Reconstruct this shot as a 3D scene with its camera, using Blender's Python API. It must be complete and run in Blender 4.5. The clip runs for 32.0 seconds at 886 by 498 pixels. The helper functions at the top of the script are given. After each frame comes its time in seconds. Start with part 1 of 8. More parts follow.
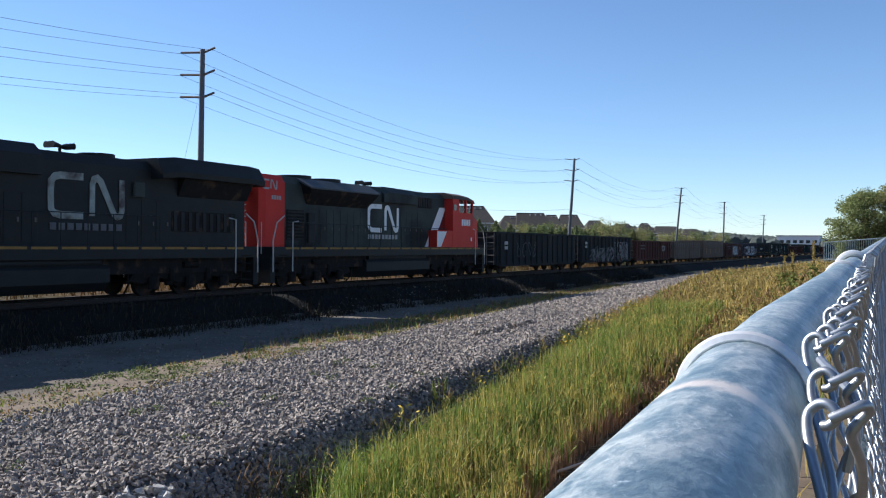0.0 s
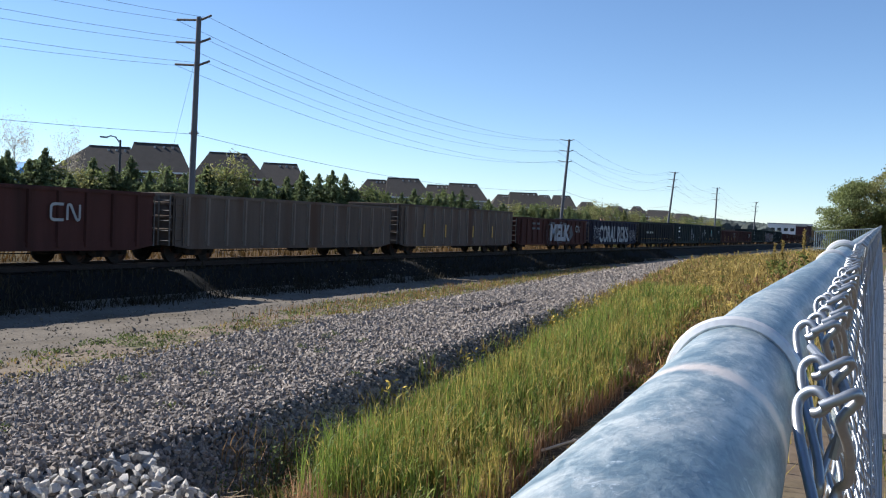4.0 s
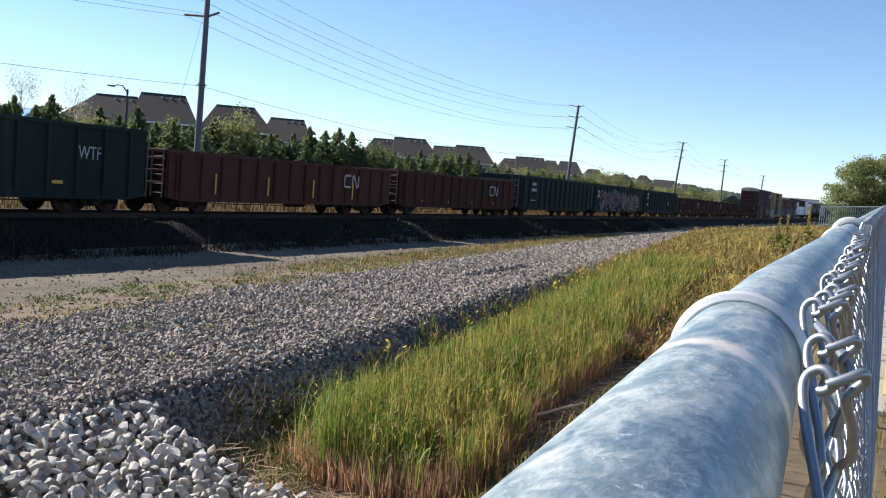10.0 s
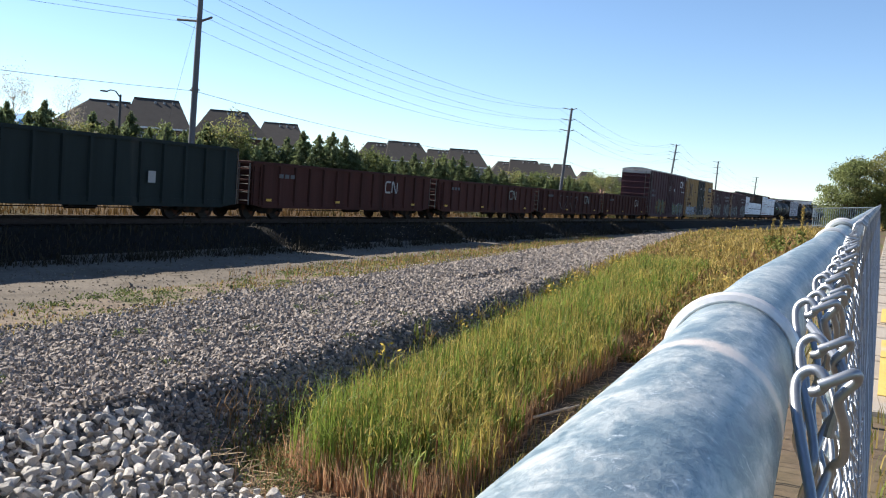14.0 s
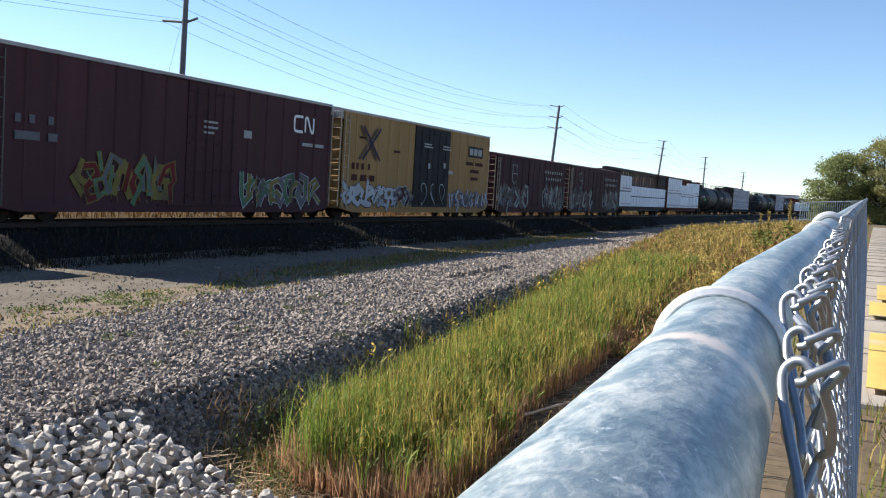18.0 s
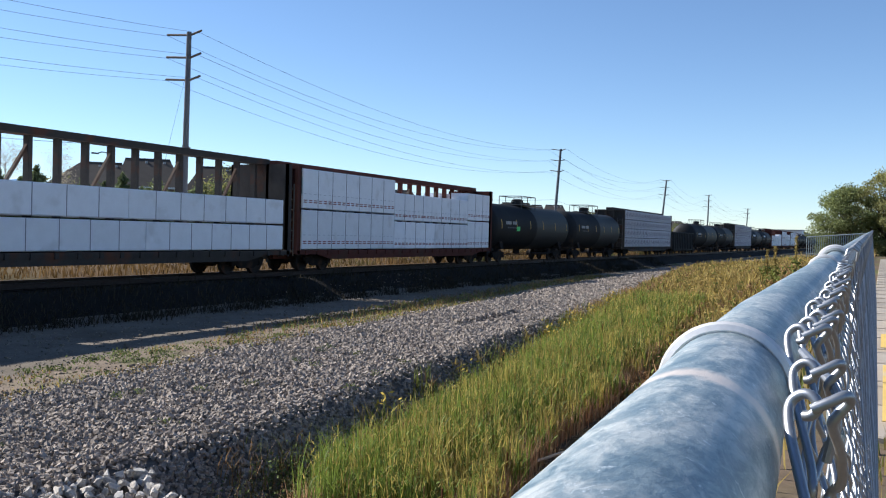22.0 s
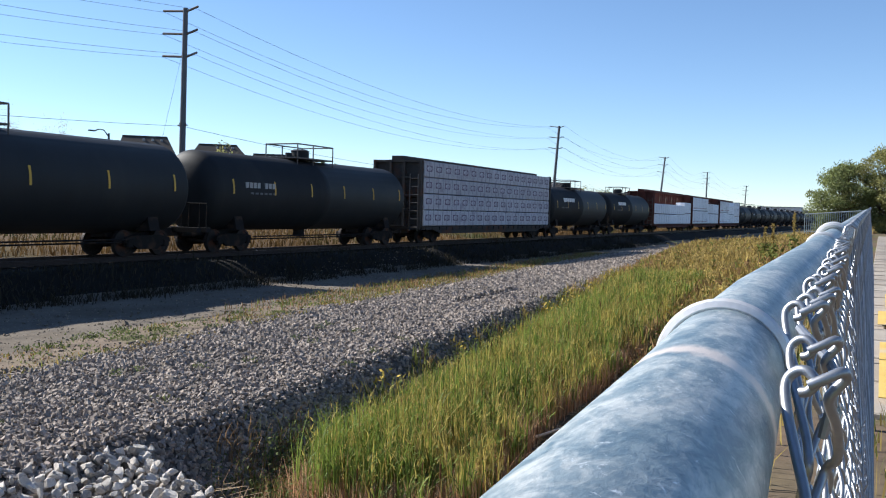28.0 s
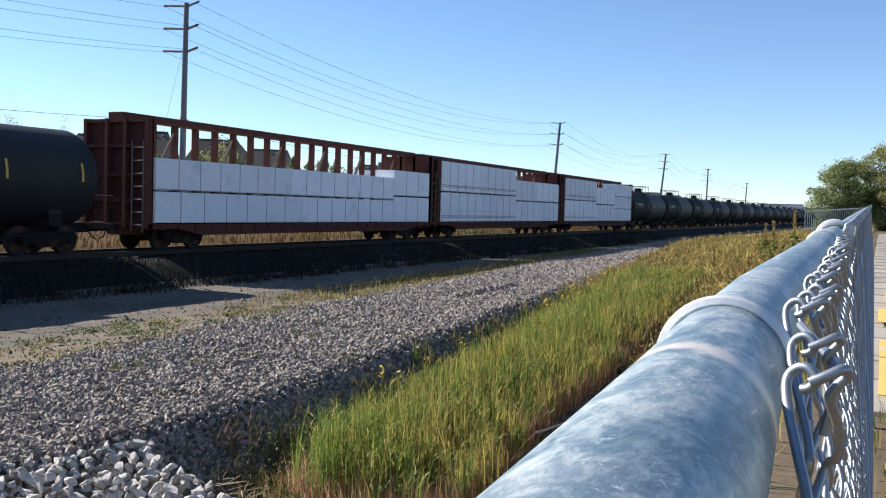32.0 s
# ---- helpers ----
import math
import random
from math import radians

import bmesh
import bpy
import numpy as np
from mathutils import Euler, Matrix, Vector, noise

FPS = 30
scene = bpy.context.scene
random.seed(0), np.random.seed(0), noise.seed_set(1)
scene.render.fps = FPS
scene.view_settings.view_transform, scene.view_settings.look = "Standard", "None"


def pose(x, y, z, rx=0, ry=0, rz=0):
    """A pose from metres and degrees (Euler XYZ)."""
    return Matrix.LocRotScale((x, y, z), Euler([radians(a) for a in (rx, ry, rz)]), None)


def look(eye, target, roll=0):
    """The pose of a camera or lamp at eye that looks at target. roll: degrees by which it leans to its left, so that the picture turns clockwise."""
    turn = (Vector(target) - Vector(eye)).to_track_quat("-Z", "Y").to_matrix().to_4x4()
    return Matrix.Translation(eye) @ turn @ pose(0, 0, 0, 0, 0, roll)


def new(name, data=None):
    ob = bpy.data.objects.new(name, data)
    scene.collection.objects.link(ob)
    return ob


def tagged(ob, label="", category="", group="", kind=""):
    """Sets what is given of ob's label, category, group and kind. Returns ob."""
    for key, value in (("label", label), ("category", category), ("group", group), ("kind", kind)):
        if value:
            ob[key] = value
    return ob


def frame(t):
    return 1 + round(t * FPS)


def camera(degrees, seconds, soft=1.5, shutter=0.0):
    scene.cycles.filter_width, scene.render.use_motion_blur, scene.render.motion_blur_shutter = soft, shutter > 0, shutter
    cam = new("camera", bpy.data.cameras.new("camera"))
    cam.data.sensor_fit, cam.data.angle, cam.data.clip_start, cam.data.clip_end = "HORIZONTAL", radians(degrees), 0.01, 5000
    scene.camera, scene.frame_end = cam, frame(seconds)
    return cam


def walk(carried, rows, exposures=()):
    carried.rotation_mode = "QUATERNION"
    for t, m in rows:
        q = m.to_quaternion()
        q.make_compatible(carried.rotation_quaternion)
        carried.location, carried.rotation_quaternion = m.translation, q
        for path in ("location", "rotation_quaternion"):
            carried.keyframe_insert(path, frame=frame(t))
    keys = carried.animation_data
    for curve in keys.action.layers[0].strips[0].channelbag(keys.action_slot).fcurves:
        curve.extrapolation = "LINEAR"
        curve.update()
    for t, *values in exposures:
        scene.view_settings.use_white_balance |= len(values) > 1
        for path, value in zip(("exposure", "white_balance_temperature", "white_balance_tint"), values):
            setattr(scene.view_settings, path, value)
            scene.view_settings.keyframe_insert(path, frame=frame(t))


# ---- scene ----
# ---- camera ----
cam = camera(51.0, 32.0, soft=1.15, shutter=0.0)
walk(cam, [
    (0.0, pose(0.0020, 0.0001, 1.8504, 89.752, -0.500, 26.347)),
    (0.5, pose(0.0019, 0.0001, 1.8504, 89.641, -0.872, 26.303)),
    (1.0, pose(0.0014, 0.0001, 1.8500, 89.480, -1.180, 26.282)),
    (1.5, pose(0.0012, 0.0001, 1.8503, 89.212, -1.578, 26.222)),
    (2.0, pose(0.0010, 0.0000, 1.8502, 88.958, -1.737, 26.056)),
    (2.5, pose(0.0012, 0.0000, 1.8502, 88.889, -1.810, 25.833)),
    (3.0, pose(0.0006, 0.0001, 1.8500, 88.668, -1.982, 25.872)),
    (3.5, pose(0.0004, 0.0001, 1.8501, 88.483, -2.133, 25.908)),
    (5.5, pose(-0.0003, -0.0000, 1.8499, 87.917, -2.708, 25.622)),
    (6.0, pose(-0.0000, -0.0001, 1.8499, 87.762, -2.611, 25.658)),
    (6.5, pose(-0.0003, 0.0000, 1.8498, 87.608, -2.743, 25.649)),
    (7.0, pose(-0.0005, -0.0000, 1.8502, 87.362, -2.874, 25.927)),
    (7.5, pose(-0.0008, -0.0000, 1.8501, 87.052, -2.972, 26.199)),
    (8.0, pose(-0.0011, -0.0000, 1.8502, 86.831, -3.491, 26.243)),
    (8.5, pose(-0.0014, -0.0001, 1.8504, 86.620, -3.713, 26.210)),
    (9.0, pose(-0.0016, -0.0001, 1.8504, 86.353, -3.901, 26.279)),
    (9.5, pose(-0.0021, -0.0001, 1.8505, 86.167, -4.320, 26.201)),
    (10.0, pose(-0.0023, -0.0002, 1.8507, 85.967, -4.455, 26.187)),
    (10.5, pose(-0.0024, -0.0001, 1.8506, 85.844, -4.526, 26.138)),
    (11.0, pose(-0.0024, -0.0001, 1.8506, 85.787, -4.636, 25.871)),
    (11.5, pose(-0.0023, -0.0002, 1.8509, 85.730, -4.849, 25.692)),
    (12.0, pose(-0.0028, -0.0002, 1.8508, 85.657, -5.009, 25.485)),
    (12.5, pose(-0.0025, -0.0002, 1.8510, 85.620, -4.725, 25.401)),
    (13.0, pose(-0.0024, -0.0002, 1.8508, 85.539, -4.528, 25.542)),
    (13.5, pose(-0.0021, -0.0001, 1.8506, 85.786, -4.238, 25.763)),
    (14.0, pose(-0.0017, -0.0001, 1.8506, 86.208, -4.119, 25.816)),
    (14.5, pose(-0.0007, 0.0001, 1.8500, 86.829, -3.066, 25.721)),
    (16.5, pose(-0.0007, -0.0000, 1.8500, 86.640, -3.365, 25.493)),
    (17.0, pose(-0.0009, -0.0000, 1.8500, 86.500, -3.510, 25.256)),
    (17.5, pose(-0.0009, -0.0000, 1.8500, 86.319, -3.431, 25.146)),
    (18.0, pose(-0.0010, 0.0000, 1.8501, 86.172, -3.436, 25.112)),
    (18.5, pose(-0.0010, -0.0001, 1.8501, 86.090, -3.594, 24.979)),
    (19.0, pose(-0.0008, -0.0000, 1.8502, 86.054, -3.535, 25.030)),
    (19.5, pose(-0.0007, -0.0000, 1.8500, 86.088, -3.080, 25.432)),
    (20.0, pose(-0.0002, 0.0000, 1.8501, 87.671, -2.950, 25.547)),
    (20.5, pose(0.0009, 0.0000, 1.8496, 88.222, -1.738, 25.559)),
    (21.0, pose(0.0014, 0.0001, 1.8495, 88.694, -1.391, 25.462)),
    (21.5, pose(0.0016, 0.0000, 1.8497, 88.981, -1.459, 25.451)),
    (22.0, pose(0.0013, 0.0000, 1.8496, 89.042, -1.468, 25.419)),
    (22.5, pose(0.0014, 0.0000, 1.8496, 88.729, -1.501, 25.356)),
    (23.0, pose(0.0014, 0.0001, 1.8495, 88.517, -1.577, 25.169)),
    (23.5, pose(0.0013, 0.0001, 1.8496, 88.272, -1.580, 25.102)),
    (24.0, pose(0.0014, 0.0001, 1.8497, 88.065, -1.601, 25.092)),
    (24.5, pose(0.0011, 0.0001, 1.8495, 87.975, -1.662, 25.159)),
    (25.0, pose(0.0013, 0.0001, 1.8496, 87.975, -1.468, 25.180)),
    (25.5, pose(0.0015, 0.0001, 1.8495, 87.940, -1.359, 25.220)),
    (27.5, pose(0.0013, 0.0001, 1.8494, 87.790, -1.414, 25.248)),
    (28.0, pose(0.0013, 0.0001, 1.8495, 87.652, -1.439, 25.310)),
    (28.5, pose(0.0011, 0.0001, 1.8494, 87.609, -1.484, 25.298)),
    (29.0, pose(0.0013, 0.0001, 1.8493, 87.588, -1.414, 25.246)),
    (29.5, pose(0.0012, 0.0001, 1.8496, 87.571, -1.519, 25.198)),
    (30.0, pose(0.0010, 0.0001, 1.8494, 87.578, -1.562, 25.269)),
    (30.5, pose(0.0012, 0.0001, 1.8496, 87.557, -1.476, 25.323)),
    (31.0, pose(0.0010, 0.0001, 1.8494, 87.549, -1.669, 25.328)),
    (31.5, pose(0.0010, 0.0001, 1.8494, 87.501, -1.687, 25.350)),
    (32.0, pose(0.0009, 0.0001, 1.8494, 87.404, -1.638, 25.337)),
], exposures=[(0.0,0.60,5800,10),(6,0.61,6000,10),(10,0.78,6200,10),(13,0.88,6300,10),(18.6,0.88,6300,10),(22,0.62,6000,10),(25,0.65,6000,10),(32,0.73,6000,10)])

# ---- world and sun ----
SUN = Vector((-1.48, -0.05, 1.0)).normalized()
world = bpy.data.worlds.new("sky")
scene.world = world
world.use_nodes = True
wn = world.node_tree.nodes
wl = world.node_tree.links
sky = wn.new("ShaderNodeTexSky")
sky.sky_type = "NISHITA"
sky.sun_disc = False
sky.sun_elevation = math.asin(SUN.z)
sky.sun_rotation = math.atan2(SUN.x, SUN.y)
sky.air_density, sky.dust_density, sky.ozone_density = 0.78, 0.0, 2.9
wl.new(sky.outputs[0], wn["Background"].inputs[0])
wn["Background"].inputs[1].default_value = 0.097
sun_data = bpy.data.lights.new("sun", "SUN")
sun_data.energy, sun_data.angle, sun_data.color = 5.8, radians(0.53), (1.0, 0.93, 0.82)
sun_lamp = new("sun", sun_data)
sun_lamp.matrix_world = look(SUN * 60, (0, 0, 0))

# ---- materials ----
def mat(name, base, rough=0.8, metal=0.0, scale=3.0, vary=0.25, stain=None, stain_at=0.55, bump=0.0, fine=40.0,
        rand=0.0, island=0.0, streak=False, spec=0.12, through_light=0.0):
    """Procedural surface: base colour varied at two scales, with stains, relief and wear."""
    m = bpy.data.materials.new(name)
    m.use_nodes = True
    n, l = m.node_tree.nodes, m.node_tree.links
    b = n["Principled BSDF"]
    b.inputs["Roughness"].default_value, b.inputs["Metallic"].default_value = rough, metal
    b.inputs["Specular IOR Level"].default_value = spec
    tc = n.new("ShaderNodeTexCoord")
    mp = n.new("ShaderNodeMapping")
    if streak:
        mp.inputs["Scale"].default_value = (1.0, 1.0, 0.12)
    l.new(tc.outputs["Object"], mp.inputs[0])
    big = n.new("ShaderNodeTexNoise")
    big.inputs["Scale"].default_value, big.inputs["Detail"].default_value = scale, 6
    big.inputs["Roughness"].default_value = 0.65
    l.new(mp.outputs[0], big.inputs[0])
    small = n.new("ShaderNodeTexNoise")
    small.inputs["Scale"].default_value, small.inputs["Detail"].default_value = fine, 4
    l.new(tc.outputs["Object"], small.inputs[0])
    ramp = n.new("ShaderNodeValToRGB")
    c = Vector(base)
    ramp.color_ramp.elements[0].position, ramp.color_ramp.elements[1].position = 0.3, 0.7
    ramp.color_ramp.elements[0].color = (*(c * (1 - vary)), 1)
    ramp.color_ramp.elements[1].color = (*[min(1, v) for v in c * (1 + vary)], 1)
    add = n.new("ShaderNodeMath")
    add.operation = "MULTIPLY_ADD"
    add.inputs[1].default_value, add.inputs[2].default_value = 0.55, 0.0
    l.new(big.outputs[0], add.inputs[0])
    add2 = n.new("ShaderNodeMath")
    add2.operation = "MULTIPLY_ADD"
    add2.inputs[1].default_value = 0.45
    l.new(small.outputs[0], add2.inputs[0])
    l.new(add.outputs[0], add2.inputs[2])
    l.new(add2.outputs[0], ramp.inputs[0])
    out = ramp.outputs[0]
    if stain:
        sn = n.new("ShaderNodeTexNoise")
        sn.inputs["Scale"].default_value, sn.inputs["Detail"].default_value = scale * 0.45, 8
        l.new(mp.outputs[0], sn.inputs[0])
        sr = n.new("ShaderNodeValToRGB")
        sr.color_ramp.elements[0].position, sr.color_ramp.elements[1].position = stain_at, stain_at + 0.14
        l.new(sn.outputs[0], sr.inputs[0])
        mx = n.new("ShaderNodeMixRGB")
        l.new(sr.outputs[0], mx.inputs[0])
        l.new(out, mx.inputs[1])
        mx.inputs[2].default_value = (*stain, 1)
        out = mx.outputs[0]
    for amount, kind in ((rand, "o"), (island, "i")):
        if amount:
            src = n.new("ShaderNodeObjectInfo") if kind == "o" else n.new("ShaderNodeNewGeometry")
            sock = src.outputs["Random"] if kind == "o" else src.outputs["Random Per Island"]
            mr = n.new("ShaderNodeMapRange")
            mr.inputs[3].default_value, mr.inputs[4].default_value = 1 - amount, 1 + amount
            l.new(sock, mr.inputs[0])
            hs = n.new("ShaderNodeHueSaturation")
            l.new(mr.outputs[0], hs.inputs["Value"])
            l.new(out, hs.inputs["Color"])
            out = hs.outputs[0]
    l.new(out, b.inputs["Base Color"])
    if through_light:
        tr = n.new("ShaderNodeBsdfTranslucent")
        l.new(out, tr.inputs[0])
        ms = n.new("ShaderNodeMixShader")
        ms.inputs[0].default_value = through_light
        l.new(b.outputs[0], ms.inputs[1])
        l.new(tr.outputs[0], ms.inputs[2])
        l.new(ms.outputs[0], n["Material Output"].inputs[0])
    if bump:
        bp = n.new("ShaderNodeBump")
        bp.inputs["Strength"].default_value, bp.inputs["Distance"].default_value = min(1.0, bump), 0.02
        l.new(small.outputs[0], bp.inputs["Height"])
        l.new(bp.outputs[0], b.inputs["Normal"])
    return m


RUST = (0.10, 0.045, 0.028)
M = {
    "soil": mat("soil", (0.13, 0.095, 0.065), 0.95, scale=0.35, vary=0.3, stain=(0.13, 0.14, 0.05), stain_at=0.5, bump=0.6, fine=9),
    "path": mat("path", (0.15, 0.126, 0.10), 0.95, scale=0.6, vary=0.4, stain=(0.11, 0.088, 0.062), bump=0.6, fine=14),
    # near-black base: the shade on the track bank is put into this colour
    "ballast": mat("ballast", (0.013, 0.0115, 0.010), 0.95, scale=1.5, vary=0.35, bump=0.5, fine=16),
    "gravel": mat("gravel", (0.11, 0.096, 0.083), 0.92, scale=1.2, vary=0.35, bump=1.0, fine=18),
    "stone": mat("stone", (0.285, 0.242, 0.205), 0.92, scale=4, vary=0.28, bump=0.4, fine=30, island=0.42),
    "riprap": mat("riprap", (0.53, 0.485, 0.43), 0.9, scale=5, vary=0.22, stain=(0.33, 0.30, 0.26), stain_at=0.6, bump=0.5, fine=24, rand=0.25),
    "steel": mat("steel", (0.055, 0.04, 0.034), 0.6, 0.4, scale=4, vary=0.3),
    "sleeper": mat("sleeper", (0.018, 0.014, 0.012), 0.9, scale=4, vary=0.3, bump=0.5),
    "galv": None,
    "wire": mat("wire", (0.36, 0.37, 0.39), 0.42, 0.8, scale=40, vary=0.15, fine=300),
    "wire_far": mat("wire_far", (0.34, 0.345, 0.355), 0.5, 0.6, scale=40, vary=0.3, fine=300, island=0.55),
    "ring": mat("ring", (0.72, 0.70, 0.68), 0.4, 0.45, scale=30, vary=0.15, fine=300),
    "concrete": mat("concrete", (0.36, 0.315, 0.265), 0.9, scale=1.2, vary=0.2, stain=(0.26, 0.215, 0.165), stain_at=0.5, bump=0.4, fine=60, rand=0.12),
    "yellow_paint": mat("yellow_paint", (0.62, 0.42, 0.12), 0.7, scale=2, vary=0.15, stain=(0.5, 0.42, 0.3), stain_at=0.6),
    "pole": mat("pole", (0.13, 0.135, 0.145), 0.9, scale=2.5, vary=0.3, streak=True, bump=0.5),
    "arm": mat("arm", (0.16, 0.14, 0.125), 0.85, scale=6, vary=0.2),
    "insulator": mat("insulator", (0.30, 0.30, 0.32), 0.3, scale=6, vary=0.1),
    "cable": mat("cable", (0.05, 0.05, 0.055), 0.5, 0.3, scale=1, vary=0.1),
    "reed": mat("reed", (0.17, 0.225, 0.042), 0.6, scale=0.5, vary=0.35, stain=(0.19, 0.20, 0.04), stain_at=0.56, island=0.5, spec=0.3, through_light=0.4),
    "reed_dry": mat("reed_dry", (0.46, 0.33, 0.20), 0.8, scale=0.7, vary=0.3, island=0.5, spec=0.2, through_light=0.35),
    "reed_yellow": mat("reed_yellow", (0.40, 0.32, 0.085), 0.7, scale=0.6, vary=0.3, island=0.5, spec=0.3, through_light=0.4),
    "weed_brown": mat("weed_brown", (0.27, 0.165, 0.08), 0.85, scale=0.3, vary=0.35, island=0.5, through_light=0.3),
    "cattail": mat("cattail", (0.12, 0.055, 0.025), 0.95, scale=6, vary=0.2),
    "weed": mat("weed", (0.33, 0.245, 0.08), 0.8, scale=0.3, vary=0.35, island=0.5, spec=0.2, through_light=0.4),
    "weed_green": mat("weed_green", (0.175, 0.19, 0.05), 0.8, scale=0.3, vary=0.35, island=0.5, spec=0.2, through_light=0.4),
    "flower": mat("flower", (0.42, 0.30, 0.06), 0.8, scale=2, vary=0.2, island=0.3),
    "leaf": mat("leaf", (0.15, 0.175, 0.058), 0.65, scale=0.4, vary=0.3, island=0.45, spec=0.3, through_light=0.4),
    "leaf_light": mat("leaf_light", (0.27, 0.26, 0.095), 0.65, scale=0.4, vary=0.3, island=0.45, spec=0.3, through_light=0.4),
    "leaf_olive": mat("leaf_olive", (0.20, 0.225, 0.085), 0.65, scale=0.4, vary=0.35, island=0.5, spec=0.3, through_light=0.45),
    "needle": mat("needle", (0.165, 0.195, 0.092), 0.8, scale=0.6, vary=0.3, island=0.5, spec=0.2, through_light=0.5, rand=0.25),
    # leaf colour greyed: distance haze is mixed into the base
    "far_leaf_haze": mat("far_leaf_haze", (0.085, 0.095, 0.085), 0.9, scale=0.05, vary=0.35, island=0.35),
    "bark": mat("bark", (0.12, 0.09, 0.07), 0.95, scale=3, vary=0.3, bump=0.6),
    "roof": mat("roof", (0.068, 0.060, 0.054), 0.95, scale=1.5, vary=0.16, bump=0.4, fine=12, rand=0.14),
    "brick": mat("brick", (0.13, 0.08, 0.062), 0.9, scale=1.5, vary=0.2, fine=12, rand=0.2),
    "siding": mat("siding", (0.30, 0.27, 0.24), 0.8, scale=1, vary=0.08, rand=0.1),
    "trim_white": mat("trim_white", (0.72, 0.71, 0.69), 0.6, scale=2, vary=0.06),
    "glass": mat("glass", (0.03, 0.035, 0.04), 0.12, scale=1, vary=0.1, spec=0.4),
    "tarp": mat("tarp", (0.10, 0.28, 0.55), 0.5, scale=0.8, vary=0.3, stain=(0.75, 0.77, 0.8), stain_at=0.52),
    "white_wall": mat("white_wall", (0.70, 0.71, 0.72), 0.7, scale=0.2, vary=0.06),
    "grey_wall": mat("grey_wall", (0.30, 0.31, 0.33), 0.8, scale=0.2, vary=0.1),
    # rolling stock
    "wheel": mat("wheel", (0.035, 0.03, 0.028), 0.7, 0.4, scale=5, vary=0.3, stain=RUST),
    "tread": mat("tread", (0.40, 0.39, 0.38), 0.25, 0.9, scale=5, vary=0.2),
    "truck": mat("truck", (0.016, 0.014, 0.013), 0.9, scale=4, vary=0.35, stain=(0.05, 0.03, 0.02), rand=0.2),
    "under": mat("under", (0.018, 0.016, 0.016), 0.9, scale=4, vary=0.3, stain=(0.07, 0.045, 0.03)),
    "gon_black": mat("gon_black", (0.020, 0.022, 0.024), 0.75, scale=1.2, vary=0.4, stain=(0.06, 0.05, 0.045), stain_at=0.57, rand=0.2, streak=True),
    "gon_green": mat("gon_green", (0.018, 0.026, 0.026), 0.7, scale=1.2, vary=0.35, stain=(0.055, 0.055, 0.05), stain_at=0.6, rand=0.15, streak=True),
    "gon_blue": mat("gon_blue", (0.024, 0.025, 0.042), 0.75, scale=1.2, vary=0.35, stain=(0.07, 0.05, 0.05), stain_at=0.58, streak=True),
    "gon_brown": mat("gon_brown", (0.062, 0.026, 0.022), 0.8, scale=1.2, vary=0.35, stain=(0.034, 0.018, 0.015), stain_at=0.54, rand=0.22, streak=True),
    "gon_grey": mat("gon_grey", (0.115, 0.088, 0.072), 0.85, scale=1.4, vary=0.35, stain=(0.09, 0.055, 0.04), stain_at=0.5, rand=0.15, streak=True),
    "rib_pale": mat("rib_pale", (0.30, 0.28, 0.25), 0.8, scale=2, vary=0.3, stain=(0.12, 0.08, 0.06), streak=True),
    "box_brown": mat("box_brown", (0.060, 0.027, 0.031), 0.7, scale=1.0, vary=0.3, stain=(0.05, 0.025, 0.022), stain_at=0.58, rand=0.15, streak=True),
    "box_yellow": mat("box_yellow", (0.31, 0.188, 0.078), 0.65, scale=1.0, vary=0.2, stain=(0.25, 0.14, 0.06), stain_at=0.54, streak=True),
    "box_black": mat("box_black", (0.018, 0.018, 0.02), 0.6, scale=1.5, vary=0.3, stain=(0.045, 0.035, 0.03), stain_at=0.6),
    "roof_pale": mat("roof_pale", (0.36, 0.35, 0.34), 0.6, 0.2, scale=1.5, vary=0.2, stain=(0.25, 0.2, 0.16)),
    "tank_black": mat("tank_black", (0.015, 0.016, 0.018), 0.62, spec=0.22, scale=0.9, vary=0.35, stain=(0.028, 0.027, 0.026), stain_at=0.56, rand=0.2, streak=True),
    "beam_red": mat("beam_red", (0.085, 0.031, 0.025), 0.8, scale=2, vary=0.3, stain=(0.07, 0.04, 0.03)),
    "beam_dark": mat("beam_dark", (0.05, 0.045, 0.042), 0.8, scale=2, vary=0.3, stain=RUST),
    "wrap": mat("wrap", (0.72, 0.74, 0.79), 0.55, scale=2.5, vary=0.08, stain=(0.6, 0.61, 0.64), stain_at=0.58, rand=0.07),
    "wrap_line": mat("wrap_line", (0.20, 0.21, 0.25), 0.7, scale=3, vary=0.15),
    "wrap_red": mat("wrap_red", (0.22, 0.06, 0.07), 0.7, scale=3, vary=0.15),
    "strap": mat("strap", (0.10, 0.10, 0.12), 0.6, scale=3, vary=0.1),
    "loco_black": mat("loco_black", (0.020, 0.021, 0.022), 0.5, scale=1.0, vary=0.3, stain=(0.025, 0.023, 0.022), stain_at=0.6),
    "loco_grey": mat("loco_grey", (0.07, 0.075, 0.08), 0.6, scale=1.0, vary=0.2, stain=(0.04, 0.04, 0.04)),
    "loco_red": mat("loco_red", (0.50, 0.035, 0.025), 0.5, scale=1.0, vary=0.12, stain=(0.33, 0.035, 0.028), stain_at=0.62),
    "white": mat("white", (0.72, 0.72, 0.72), 0.6, scale=3, vary=0.1, stain=(0.5, 0.5, 0.5), stain_at=0.62),
    "pale": mat("pale", (0.33, 0.33, 0.33), 0.7, scale=3, vary=0.2),
    "reflector": mat("reflector", (0.55, 0.34, 0.07), 0.5, scale=3, vary=0.15),
